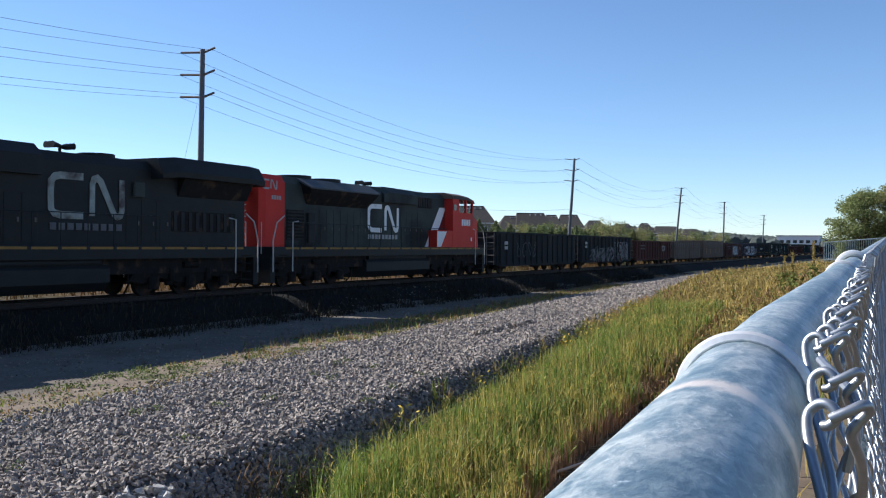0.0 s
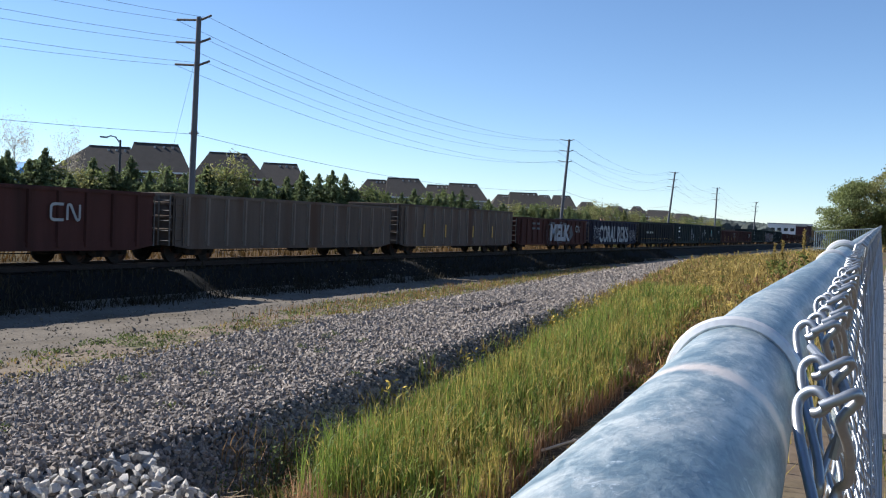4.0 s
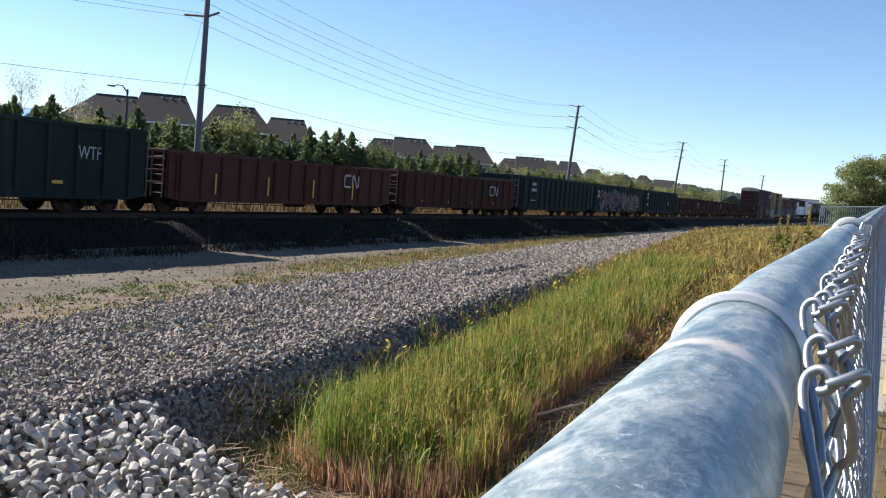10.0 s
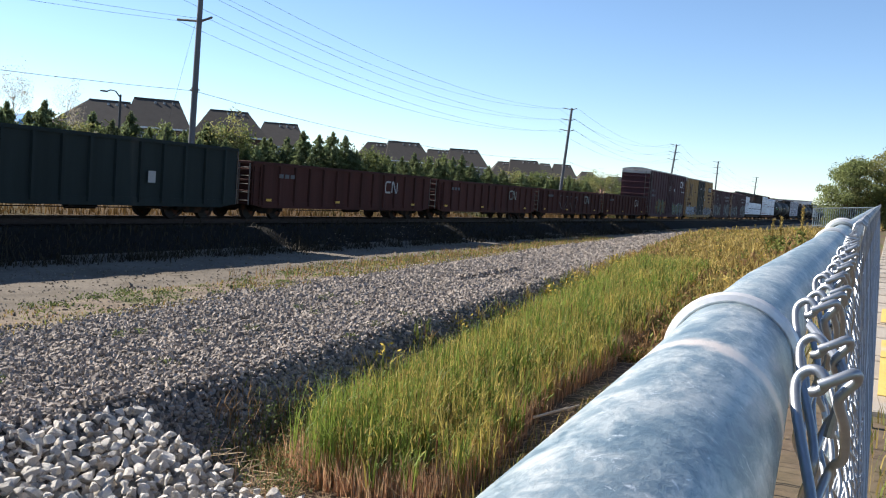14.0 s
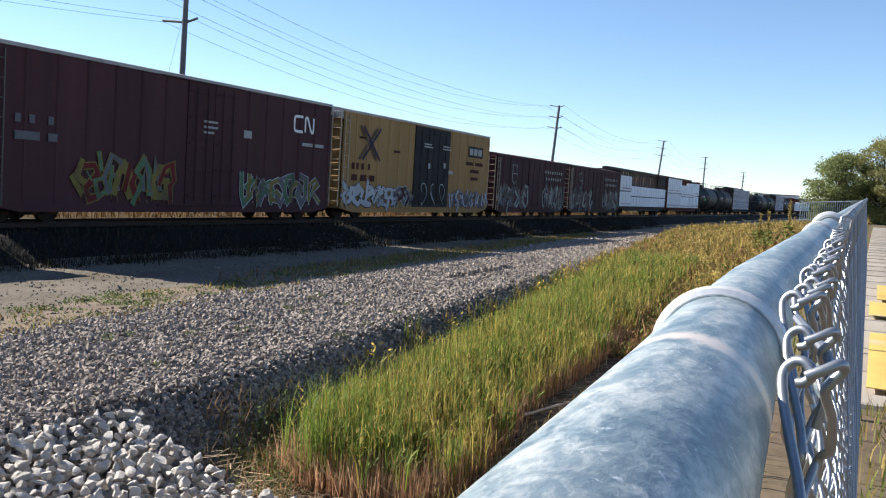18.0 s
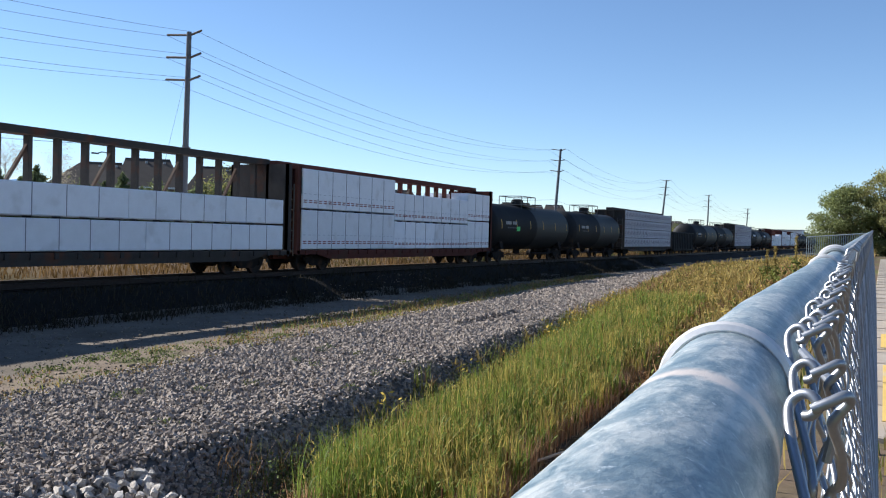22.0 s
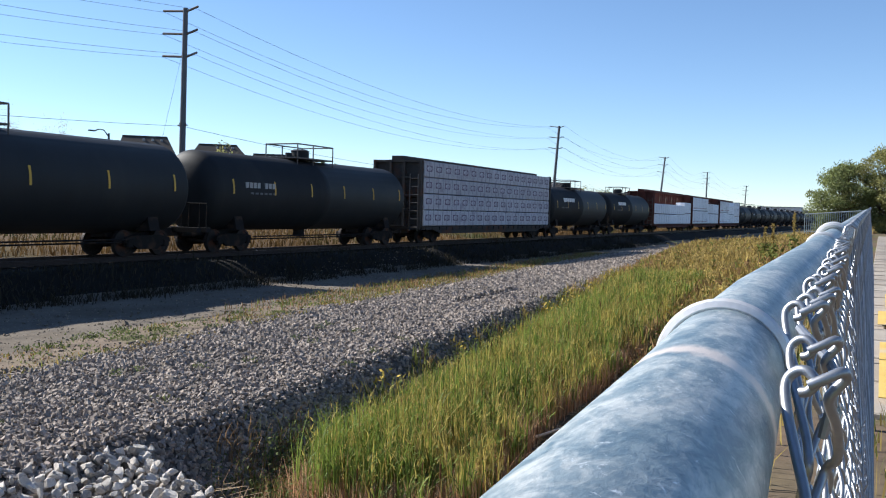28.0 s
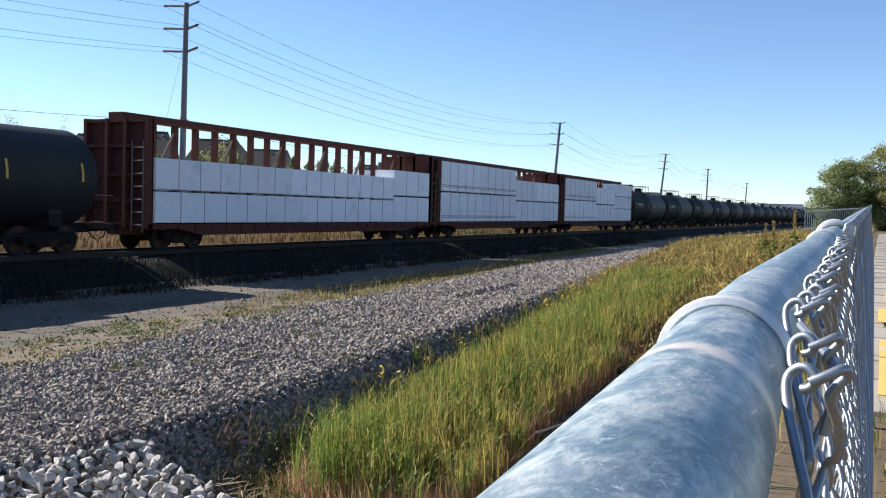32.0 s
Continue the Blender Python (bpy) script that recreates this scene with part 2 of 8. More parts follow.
    "lime": mat("lime", (0.10, 0.55, 0.16), 0.6, scale=3, vary=0.1),
    "teal": mat("teal", (0.10, 0.42, 0.40), 0.6, scale=3, vary=0.1),
    "g_white": mat("g_white", (0.359, 0.374, 0.398), 0.75, scale=2.2, vary=0.35, stain=(0.16, 0.15, 0.15), stain_at=0.55),
    "g_pale": mat("g_pale", (0.27, 0.29, 0.27), 0.75, scale=2.6, vary=0.45, stain=(0.07, 0.05, 0.05), stain_at=0.5),
    "g_grey": mat("g_grey", (0.12, 0.12, 0.13), 0.75, scale=2.2, vary=0.35, stain=(0.06, 0.055, 0.055), stain_at=0.55),
    "g_red": mat("g_red", (0.128, 0.024, 0.022), 0.75, scale=2.2, vary=0.35, stain=(0.07, 0.03, 0.03), stain_at=0.55),
    "g_yellow": mat("g_yellow", (0.173, 0.137, 0.043), 0.75, scale=2.2, vary=0.35, stain=(0.12, 0.09, 0.05), stain_at=0.55),
    "g_violet": mat("g_violet", (0.044, 0.040, 0.072), 0.75, scale=2.2, vary=0.35, stain=(0.03, 0.03, 0.04), stain_at=0.55),
    "g_green": mat("g_green", (0.090, 0.158, 0.090), 0.75, scale=2.2, vary=0.35, stain=(0.05, 0.07, 0.05), stain_at=0.55),
    "stalk": mat("stalk", (0.50, 0.29, 0.17), 0.85, scale=0.7, vary=0.3, island=0.55, through_light=0.35),
    "rung_cream": mat("rung_cream", (0.42, 0.33, 0.24), 0.7, scale=4, vary=0.2),
    "bark_pale": mat("bark_pale", (0.45, 0.40, 0.35), 0.9, scale=3, vary=0.2),
    "grab": mat("grab", (0.12, 0.108, 0.10), 0.6, 0.1, scale=4, vary=0.15),
}


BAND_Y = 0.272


def galvanised():
    """Spangled zinc with scratches and pale worn patches."""
    m = bpy.data.materials.new("galvanised_pipe")
    m.use_nodes = True
    n, l = m.node_tree.nodes, m.node_tree.links
    b = n["Principled BSDF"]
    b.inputs["Metallic"].default_value = 0.42
    tc = n.new("ShaderNodeTexCoord")
    def grain(scale, detail, stretch, rough=0.6):
        q = n.new("ShaderNodeMapping")
        q.inputs["Scale"].default_value = stretch
        l.new(tc.outputs["Object"], q.inputs[0])
        t = n.new("ShaderNodeTexNoise")
        t.inputs["Scale"].default_value, t.inputs["Detail"].default_value, t.inputs["Roughness"].default_value = scale, detail, rough
        t.inputs["Distortion"].default_value = 0.6
        l.new(q.outputs[0], t.inputs[0])
        return t.outputs[0]

    def ramp(src, p0, p1, c0, c1):
        r = n.new("ShaderNodeValToRGB")
        r.color_ramp.elements[0].position, r.color_ramp.elements[1].position = p0, p1
        r.color_ramp.elements[0].color, r.color_ramp.elements[1].color = (*c0, 1), (*c1, 1)
        l.new(src, r.inputs[0])
        return r.outputs[0]

    def blend(kind, fac, one, two):
        x = n.new("ShaderNodeMixRGB")
        x.blend_type = kind
        if isinstance(fac, float):
            x.inputs[0].default_value = fac
        else:
            l.new(fac, x.inputs[0])
        l.new(one, x.inputs[1])
        if isinstance(two, tuple):
            x.inputs[2].default_value = (*two, 1)
        else:
            l.new(two, x.inputs[2])
        return x.outputs[0]

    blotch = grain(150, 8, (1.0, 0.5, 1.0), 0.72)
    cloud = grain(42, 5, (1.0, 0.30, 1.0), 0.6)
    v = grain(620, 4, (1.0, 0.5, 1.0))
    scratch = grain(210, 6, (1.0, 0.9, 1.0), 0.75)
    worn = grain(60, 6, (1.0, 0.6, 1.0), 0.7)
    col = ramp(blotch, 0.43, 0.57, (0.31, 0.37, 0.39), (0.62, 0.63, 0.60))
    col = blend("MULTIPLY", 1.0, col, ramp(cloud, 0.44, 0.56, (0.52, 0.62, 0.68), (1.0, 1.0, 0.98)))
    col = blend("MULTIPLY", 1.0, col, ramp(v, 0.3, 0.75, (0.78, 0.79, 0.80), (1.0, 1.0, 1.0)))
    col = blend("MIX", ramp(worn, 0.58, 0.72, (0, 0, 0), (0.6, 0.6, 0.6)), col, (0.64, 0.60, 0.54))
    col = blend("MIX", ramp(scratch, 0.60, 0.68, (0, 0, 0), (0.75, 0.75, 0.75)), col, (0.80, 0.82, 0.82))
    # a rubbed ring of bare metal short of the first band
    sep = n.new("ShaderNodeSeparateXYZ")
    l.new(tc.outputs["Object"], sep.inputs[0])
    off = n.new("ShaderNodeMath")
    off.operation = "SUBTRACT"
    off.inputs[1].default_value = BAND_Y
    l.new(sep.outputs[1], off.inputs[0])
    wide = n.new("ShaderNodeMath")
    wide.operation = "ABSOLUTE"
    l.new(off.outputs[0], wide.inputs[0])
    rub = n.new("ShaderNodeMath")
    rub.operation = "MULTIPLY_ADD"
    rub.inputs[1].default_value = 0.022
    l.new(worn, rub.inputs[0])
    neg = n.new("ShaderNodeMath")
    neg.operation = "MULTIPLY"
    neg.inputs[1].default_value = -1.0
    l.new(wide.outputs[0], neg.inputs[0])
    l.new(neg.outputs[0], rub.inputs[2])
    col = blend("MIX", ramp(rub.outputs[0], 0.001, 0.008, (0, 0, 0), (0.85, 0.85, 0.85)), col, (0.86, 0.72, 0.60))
    l.new(col, b.inputs["Base Color"])
    rr = n.new("ShaderNodeMapRange")
    rr.inputs[3].default_value, rr.inputs[4].default_value = 0.28, 0.55
    l.new(blotch, rr.inputs[0])
    l.new(rr.outputs[0], b.inputs["Roughness"])
    bp = n.new("ShaderNodeBump")
    bp.inputs["Strength"].default_value, bp.inputs["Distance"].default_value = 0.25, 0.001
    l.new(v, bp.inputs["Height"])
    l.new(bp.outputs[0], b.inputs["Normal"])
    return m


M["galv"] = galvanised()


# ---- mesh tools ----
_turns = random.Random(4)
TURNS = [[tuple(row) for row in Euler((_turns.gauss(0, 0.6), _turns.gauss(0, 0.6), _turns.uniform(0, 6.3))).to_matrix()] for _ in range(160)]


class Geo:
    """Collects vertices and faces for one mesh."""

    def __init__(self):
        self.v, self.f = [], []

    def add(self, vs, fs):
        k = len(self.v)
        self.v.extend(vs)
        self.f.extend([tuple(i + k for i in f) for f in fs])
        return self

    def box(self, x0, x1, y0, y1, z0, z1):
        return self.add([(x0, y0, z0), (x1, y0, z0), (x1, y1, z0), (x0, y1, z0), (x0, y0, z1), (x1, y0, z1), (x1, y1, z1), (x0, y1, z1)],
                        [(0, 3, 2, 1), (4, 5, 6, 7), (0, 1, 5, 4), (1, 2, 6, 5), (2, 3, 7, 6), (3, 0, 4, 7)])

    def bevel_box(self, x0, x1, y0, y1, z0, z1, c):
        """A box whose edges along its height and its top rim are cut off by c."""
        ring = [(x0 + c, y0), (x1 - c, y0), (x1, y0 + c), (x1, y1 - c), (x1 - c, y1), (x0 + c, y1), (x0, y1 - c), (x0, y0 + c)]
        cx, cy = (x0 + x1) / 2, (y0 + y1) / 2
        sx, sy = 1 - c / max(1e-6, (x1 - x0) / 2), 1 - c / max(1e-6, (y1 - y0) / 2)
        vs = [(x, y, z0) for x, y in ring] + [(x, y, z1 - c) for x, y in ring] + [(cx + (x - cx) * sx, cy + (y - cy) * sy, z1) for x, y in ring]
        fs = [tuple(range(7, -1, -1)), tuple(range(16, 24))]
        for i in range(8):
            j = (i + 1) % 8
            fs += [(i, j, j + 8, i + 8), (i + 8, j + 8, j + 16, i + 16)]
        return self.add(vs, fs)

    def prism(self, profile, axis, a, b):
        """Extrudes a closed profile of pairs along x, y or z from a to b."""
        n = len(profile)
        put = {"x": lambda p, t: (t, p[0], p[1]), "y": lambda p, t: (p[0], t, p[1]), "z": lambda p, t: (p[0], p[1], t)}[axis]
        vs = [put(p, a) for p in profile] + [put(p, b) for p in profile]
        fs = [tuple(range(n)), tuple(range(2 * n - 1, n - 1, -1))] + [(i, i + n, (i + 1) % n + n, (i + 1) % n) for i in range(n)]
        return self.add(vs, fs)

    def loft(self, rings, close=True):
        n = len(rings[0])
        vs = [p for r in rings for p in r]
        fs = []
        for k in range(len(rings) - 1):
            for i in range(n):
                j = (i + 1) % n
                fs.append((k * n + i, k * n + j, (k + 1) * n + j, (k + 1) * n + i))
        if close:
            fs += [tuple(range(n - 1, -1, -1)), tuple(range((len(rings) - 1) * n, len(rings) * n))]
        return self.add(vs, fs)

    def cyl(self, p, q, r, s=None, n=10):
        s = r if s is None else s
        return self.tube([p, q], [r, s], n)

    def tube(self, pts, r, n=6):
        pts = [Vector(p) for p in pts]
        rad = r if isinstance(r, (list, tuple)) else [r] * len(pts)
        rings = []
        u = None
        for i, p in enumerate(pts):
            d = (pts[min(i + 1, len(pts) - 1)] - pts[max(i - 1, 0)]).normalized()
            u = d.orthogonal() if u is None else u - d * u.dot(d)
            u.normalize()
            w = d.cross(u)
            rings.append([tuple(p + (u * math.cos(a) + w * math.sin(a)) * rad[i]) for a in [math.tau * k / n for k in range(n)]])
        return self.loft(rings)

    def ring(self, c, axis, r, t, n=20, k=6):
        c, a = Vector(c), Vector(axis).normalized()
        u = a.orthogonal().normalized()
        w = a.cross(u)
        vs, fs = [], []
        for i in range(n):
            d = u * math.cos(math.tau * i / n) + w * math.sin(math.tau * i / n)
            for j in range(k):
                b = math.tau * j / k
                vs.append(tuple(c + d * (r + t * math.cos(b)) + a * t * math.sin(b)))
        for i in range(n):
            for j in range(k):
                fs.append((i * k + j, i * k + (j + 1) % k, ((i + 1) % n) * k + (j + 1) % k, ((i + 1) % n) * k + j))
        return self.add(vs, fs)

    def rock(self, c, r, rng, squash=0.7):
        """A small uneven stone of eight corners."""
        vs = []
        turn = rng.choice(TURNS)
        for x in (-1.25, 1.25):
            for y in (-0.85, 0.85):
                for z in (-squash, squash):
                    k = r * rng.uniform(0.5, 1.05)
                    a, b, d = x * k, y * k * rng.uniform(0.7, 1.1), z * k
                    vs.append(tuple(c[i] + turn[i][0] * a + turn[i][1] * b + turn[i][2] * d for i in range(3)))
        return self.add(vs, [(0, 1, 3, 2), (4, 6, 7, 5), (0, 4, 5, 1), (2, 3, 7, 6), (0, 2, 6, 4), (1, 5, 7, 3)])

    def boulder(self, rng):
        """A broken stone: a rounded block with knocked-off faces, about one metre in radius."""
        bm = bmesh.new()
        bmesh.ops.create_icosphere(bm, subdivisions=2, radius=1.15)
        cuts = [(Vector((rng.gauss(0, 1), rng.gauss(0, 1), rng.gauss(0, 1))).normalized(), rng.uniform(0.34, 0.8)) for _ in range(13)]
        sx, sy, sz = rng.uniform(0.8, 1.25), rng.uniform(0.7, 1.0), rng.uniform(0.55, 0.85)
        for v in bm.verts:
            for d, r in cuts:
                k = v.co.dot(d)
                if k > r:
                    v.co -= d * (k - r)
            v.co = Vector((v.co.x * sx, v.co.y * sy, v.co.z * sz)) * rng.uniform(0.93, 1.07)
        bm.verts.index_update()
        self.add([tuple(v.co) for v in bm.verts], [tuple(v.index for v in f.verts) for f in bm.faces])
        bm.free()
        return self

    def mesh(self, name, smooth=False):
        me = bpy.data.meshes.new(name)
        me.from_pydata(self.v, [], self.f)
        me.update()
        if smooth:
            me.shade_smooth()
            me.set_sharp_from_angle(angle=radians(40))
        return me


def part(name, geo, material, parent=None, label="", smooth=False, kind=""):
    """Links a Geo, or a mesh that several parts share, as one object under a thing or part."""
    me = geo.mesh(name, smooth) if isinstance(geo, Geo) else geo
    if not me.materials:
        me.materials.append(M[material])
    ob = new(name, me)
    if me.materials[0] != M[material]:
        ob.material_slots[0].link = "OBJECT"
        ob.material_slots[0].material = M[material]
    ob.parent = parent
    return tagged(ob, label, kind=kind)


def thing(name, place, label, category, group=""):
    ob = new(name)
    ob.empty_display_size = 0.3
    ob.matrix_basis = place if isinstance(place, Matrix) else Matrix.Translation(place)
    return tagged(ob, label, category, group)


CACHE = {}


def shared(key, build, smooth=False):
    """The mesh that build() makes, made once for each key."""
    if key not in CACHE:
        CACHE[key] = build().mesh(str(key[0]), smooth)
    return CACHE[key]


def step(a, b, x):
    t = min(1.0, max(0.0, (x - a) / (b - a)))
    return t * t * (3 - 2 * t)


def mix(a, b, t):
    return a + (b - a) * t


def run(table, y):
    """Linear interpolation in a short table of pairs."""
    if y <= table[0][0]:
        return table[0][1]
    for (a, u), (b, w) in zip(table, table[1:]):
        if y <= b:
            return mix(u, w, (y - a) / (b - a))
    return table[-1][1]


# ---- the ground ----
TRACK = -24.35
GRAVEL_FAR = [(0, -12.1), (11.5, -12.6), (17, -13.5), (27, -14.6), (52, -16.7), (90, -19.2), (400, -20.5)]
GRAVEL_NEAR = [(0, -7.5), (10.4, -7.5), (15.6, -8.1), (24, -9.1), (37.5, -10.7), (77, -15.8), (110, -18.5), (400, -20.4)]
FLAT = -0.95


def height(x, y):
    if x < -19.0:
        z = mix(FLAT, -0.19, step(-20.0, -22.2, x))
        if x < -27:
            z = mix(z, 0.05, step(-27, -30, x)) + 1.0 * step(-40, -75, x)
        return z
    near = run(GRAVEL_NEAR, y)
    far = run(GRAVEL_FAR, y)
    z = FLAT + 0.10 * step(far - 0.5, far + 1.5, x)
    bottom = -1.75
    top = mix(0.35, 0.95, step(0, 61, y))
    hill = mix(z, top, min(1.0, max(0.0, (x - near) / (-0.5 - near))) ** 1.3)
    z = mix(z, bottom, step(near - 0.35, near + 0.78, x))
    if x > -4.4:
        z = mix(bottom, top, step(-4.4, -0.5, x))
    return mix(z, hill, step(16, 52, y))


def spread(lo, hi, fine_lo, fine_hi, fine, grow):
    """Grid lines: fine between two values and ever wider outside."""
    xs = [fine_lo]
    while xs[-1] < fine_hi:
        xs.append(xs[-1] + fine)
    d = fine
    while xs[-1] < hi:
        d *= grow
        xs.append(xs[-1] + d)
    d = fine
    while xs[0] > lo:
        d *= grow
        xs.insert(0, xs[0] - d)
    return xs


def build_ground():
    xs, ys = spread(-2500, 2500, -29, 0.2, 0.22, 1.3), spread(-300, 3500, 2, 60, 0.5, 1.12)
    rng = random.Random(3)
    vs = [(x, y, height(x, y) + (rng.uniform(-0.02, 0.02) if -19.5 < x < -0.5 else 0)) for y in ys for x in xs]
    n = len(xs)
    fs, ms = [], []
    for j in range(len(ys) - 1):
        for i in range(n - 1):
            x, y = (xs[i] + xs[i + 1]) / 2, (ys[j] + ys[j + 1]) / 2
            fs.append((j * n + i, j * n + i + 1, (j + 1) * n + i + 1, (j + 1) * n + i))
            wob = 0.35 * noise.noise((x * 0.7, y * 0.5, 0))
            if x < -27.2:
                k = 3
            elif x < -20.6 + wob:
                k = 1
            elif x < run(GRAVEL_FAR, y) - 1.6 + wob:
                k = 4
            elif x < run(GRAVEL_FAR, y) + wob:
                k = 5
            elif x < run(GRAVEL_NEAR, y) + 1.2:
                k = 2
            else:
                k = 0
            ms.append(k)
    me = bpy.data.meshes.new("ground")
    me.from_pydata(vs, [], fs)
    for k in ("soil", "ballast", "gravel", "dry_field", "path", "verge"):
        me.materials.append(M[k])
    me.polygons.foreach_set("material_index", ms)
    me.update()
    me.shade_smooth()
    tagged(new("ground", me), "bare soil, gravel track and dry field", "ground", kind="structure")


M["dry_field"] = mat("dry_field", (0.088, 0.052, 0.021), 0.95, scale=0.08, vary=0.3, stain=(0.06, 0.062, 0.025), stain_at=0.55, bump=0.8, fine=5)
M["verge"] = mat("verge", (0.20, 0.155, 0.115), 0.95, scale=0.9, vary=0.35, stain=(0.11, 0.115, 0.045), stain_at=0.5, bump=0.7, fine=10)
build_ground()


def build_track():
    """Two rails on sleepers, over ballast."""
    for x in (-0.7525, 0.7525):
        g = Geo()
        prof = [(-0.07, -0.17), (0.07, -0.17), (0.07, -0.155), (0.012, -0.14), (0.012, -0.045), (0.036, -0.03), (0.036, 0.0), (-0.036, 0.0), (-0.036, -0.03), (-0.012, -0.045), (-0.012, -0.14), (-0.07, -0.155)]
        g.prism([(TRACK + x + a, b) for a, b in prof], "y", -60, 900)
        tagged(part("rail", g, "steel"), "worn steel rail on wooden sleepers", "rail", "rails of the track", "structure")
    me = shared(("sleeper",), lambda: Geo().bevel_box(-1.3, 1.3, -0.11, 0.11, -0.17, 0, 0.015))
    track = tagged(new("sleepers"), "dark wooden sleepers in grey ballast", "sleepers", kind="structure")
    for i in range(230):
        ob = part("sleeper", me, "sleeper", track)
        ob.location = (TRACK, -2 + i * 0.55, -0.165)


build_track()


# ---- rolling stock: parts shared by the cars ----
R_WHEEL = 0.46


def wheelset_geo():
    g = Geo()
    for s in (-1, 1):
        a = s * 0.70
        prof = [(0.0, 0.06), (R_WHEEL - 0.09, 0.05), (R_WHEEL - 0.08, 0.075), (R_WHEEL, 0.075), (R_WHEEL + 0.025, -0.05), (R_WHEEL + 0.02, -0.07), (R_WHEEL - 0.09, -0.06), (R_WHEEL - 0.10, -0.03), (0.10, -0.05)]
        n = 20
        rings = [[(a + s * w, r * math.cos(math.tau * k / n), r * math.sin(math.tau * k / n)) for k in range(n)] for r, w in prof[1:]]
        g.loft(rings)
        g.cyl((a + s * 0.05, 0, 0), (a + s * 0.24, 0, 0), 0.09, n=10)
        for k in range(3):
            b = math.tau * k / 3
            g.cyl((a + s * 0.235, 0.05 * math.cos(b), 0.05 * math.sin(b)), (a + s * 0.255, 0.05 * math.cos(b), 0.05 * math.sin(b)), 0.016, n=6)
    g.cyl((-0.7, 0, 0), (0.7, 0, 0), 0.08, n=10)
    return g


def side_frame_geo():
    g = Geo()
    prof = [(-1.12, 0.50), (-1.05, 0.66), (-0.55, 0.74), (0.55, 0.74), (1.05, 0.66), (1.12, 0.50), (0.80, 0.46), (0.45, 0.25), (-0.45, 0.25), (-0.80, 0.46)]
    g.prism(prof, "x", 0.92, 1.06)
    for y in (-0.88, 0.88):
        g.bevel_box(0.90, 1.10, y - 0.14, y + 0.14, 0.34, 0.60, 0.03)
    for y in (-0.18, -0.06, 0.06, 0.18):
        g.cyl((0.99, y, 0.30), (0.99, y, 0.52), 0.05, n=8)
    return g


def truck(parent, y, axles=(-0.88, 0.88)):
    """A bogie: two side frames, a bolster and its wheelsets."""
    t = part("truck", shared(("bolster",), lambda: Geo().bevel_box(-1.0, 1.0, -0.2, 0.2, 0.42, 0.68, 0.05)), "truck", parent)
    t.location = (0, y, 0)
    half = shared(("side_frame",), side_frame_geo)
    for s in (1, -1):
        f = part("side_frame", half, "truck", t)
        f.rotation_euler = (0, 0, 0 if s > 0 else math.pi)
    for a in axles:
        w = part("wheelset", shared(("wheelset",), wheelset_geo, True), "wheel", t)
        w.location = (0, a, R_WHEEL)
        WHEELS.setdefault(round(a, 2), []).append(w)
    return t


WHEELS = {}
TRAIN = []


def coupler(parent, y, s):
    def make():
        g = Geo()
        g.box(-0.09, 0.09, 0, 0.42, 0.72, 0.94)
        g.prism([(-0.16, 0.40), (0.05, 0.40), (0.16, 0.50), (0.16, 0.62), (0.06, 0.60), (0.0, 0.52), (-0.10, 0.58), (-0.16, 0.52)], "z", 0.68, 0.98)
        g.tube([(0.3, 0.0, 0.8), (0.32, 0.2, 0.5), (0.25, 0.45, 0.42)], 0.025, 6)
        return g
    c = part("coupler", shared(("coupler",), make), "truck", parent)
    c.location, c.rotation_euler = (0, y, 0), (0, 0, 0 if s > 0 else math.pi)


def ladder(parent, x0, x1, y, z0, z1, rungs, material="grab", along="x"):
    g = Geo()
    for k in range(rungs):
        z = mix(z0, z1, (k + 0.5) / rungs)
        if along == "x":
            g.tube([(x0, y, z), (x1, y, z)], 0.018, 5)
        else:
            g.tube([(y, x0, z), (y, x1, z)], 0.018, 5)
    for x in (x0, x1):
        if along == "x":
            g.box(x - 0.02, x + 0.02, y - 0.02, y + 0.02, z0, z1)
        else:
            g.box(y - 0.02, y + 0.02, x - 0.02, x + 0.02, z0, z1)
    return part("ladder", g, material, parent)


def bars(parent, name, x, y, z, rows, material, label=""):
    """Writing that cannot be read, as plain bars on a side: rows of (dy, dz, width, tall)."""
    for dy, dz, w, h in rows:
        me = shared(("bar", w, h), lambda: Geo().box(0, 0.008, 0, w, 0, h))
        part(name, me, material, parent, label).location = (x, y + dy, z + dz)


def stroke(g, pts, w, x):
    """A flat painted stroke through points (y, z), joined into one band."""
    closed = len(pts) > 2 and pts[0] == pts[-1]
    p = pts[:-1] if closed else pts
    n = len(p)
    vs = []
    for i in range(n):
        a = p[i - 1] if (i or closed) else p[0]
        b = p[(i + 1) % n] if (i < n - 1 or closed) else p[-1]
        dy, dz = b[0] - a[0], b[1] - a[1]
        L = math.hypot(dy, dz) or 1e-6
        # keep the width where the band turns
        ey, ez = p[i][0] - a[0], p[i][1] - a[1]
        E = math.hypot(ey, ez)
        k = 1.0 if E < 1e-6 else 1 / max(0.55, abs(ey * dy + ez * dz) / (E * L))
        ny, nz = -dz / L * w / 2 * k, dy / L * w / 2 * k
        vs += [(x, p[i][0] + ny, p[i][1] + nz), (x, p[i][0] - ny, p[i][1] - nz)]
    fs = [(2 * i, 2 * i + 1, (2 * i + 3) % (2 * n), (2 * i + 2) % (2 * n)) for i in range(n if closed else n - 1)]
    g.add(vs, fs)


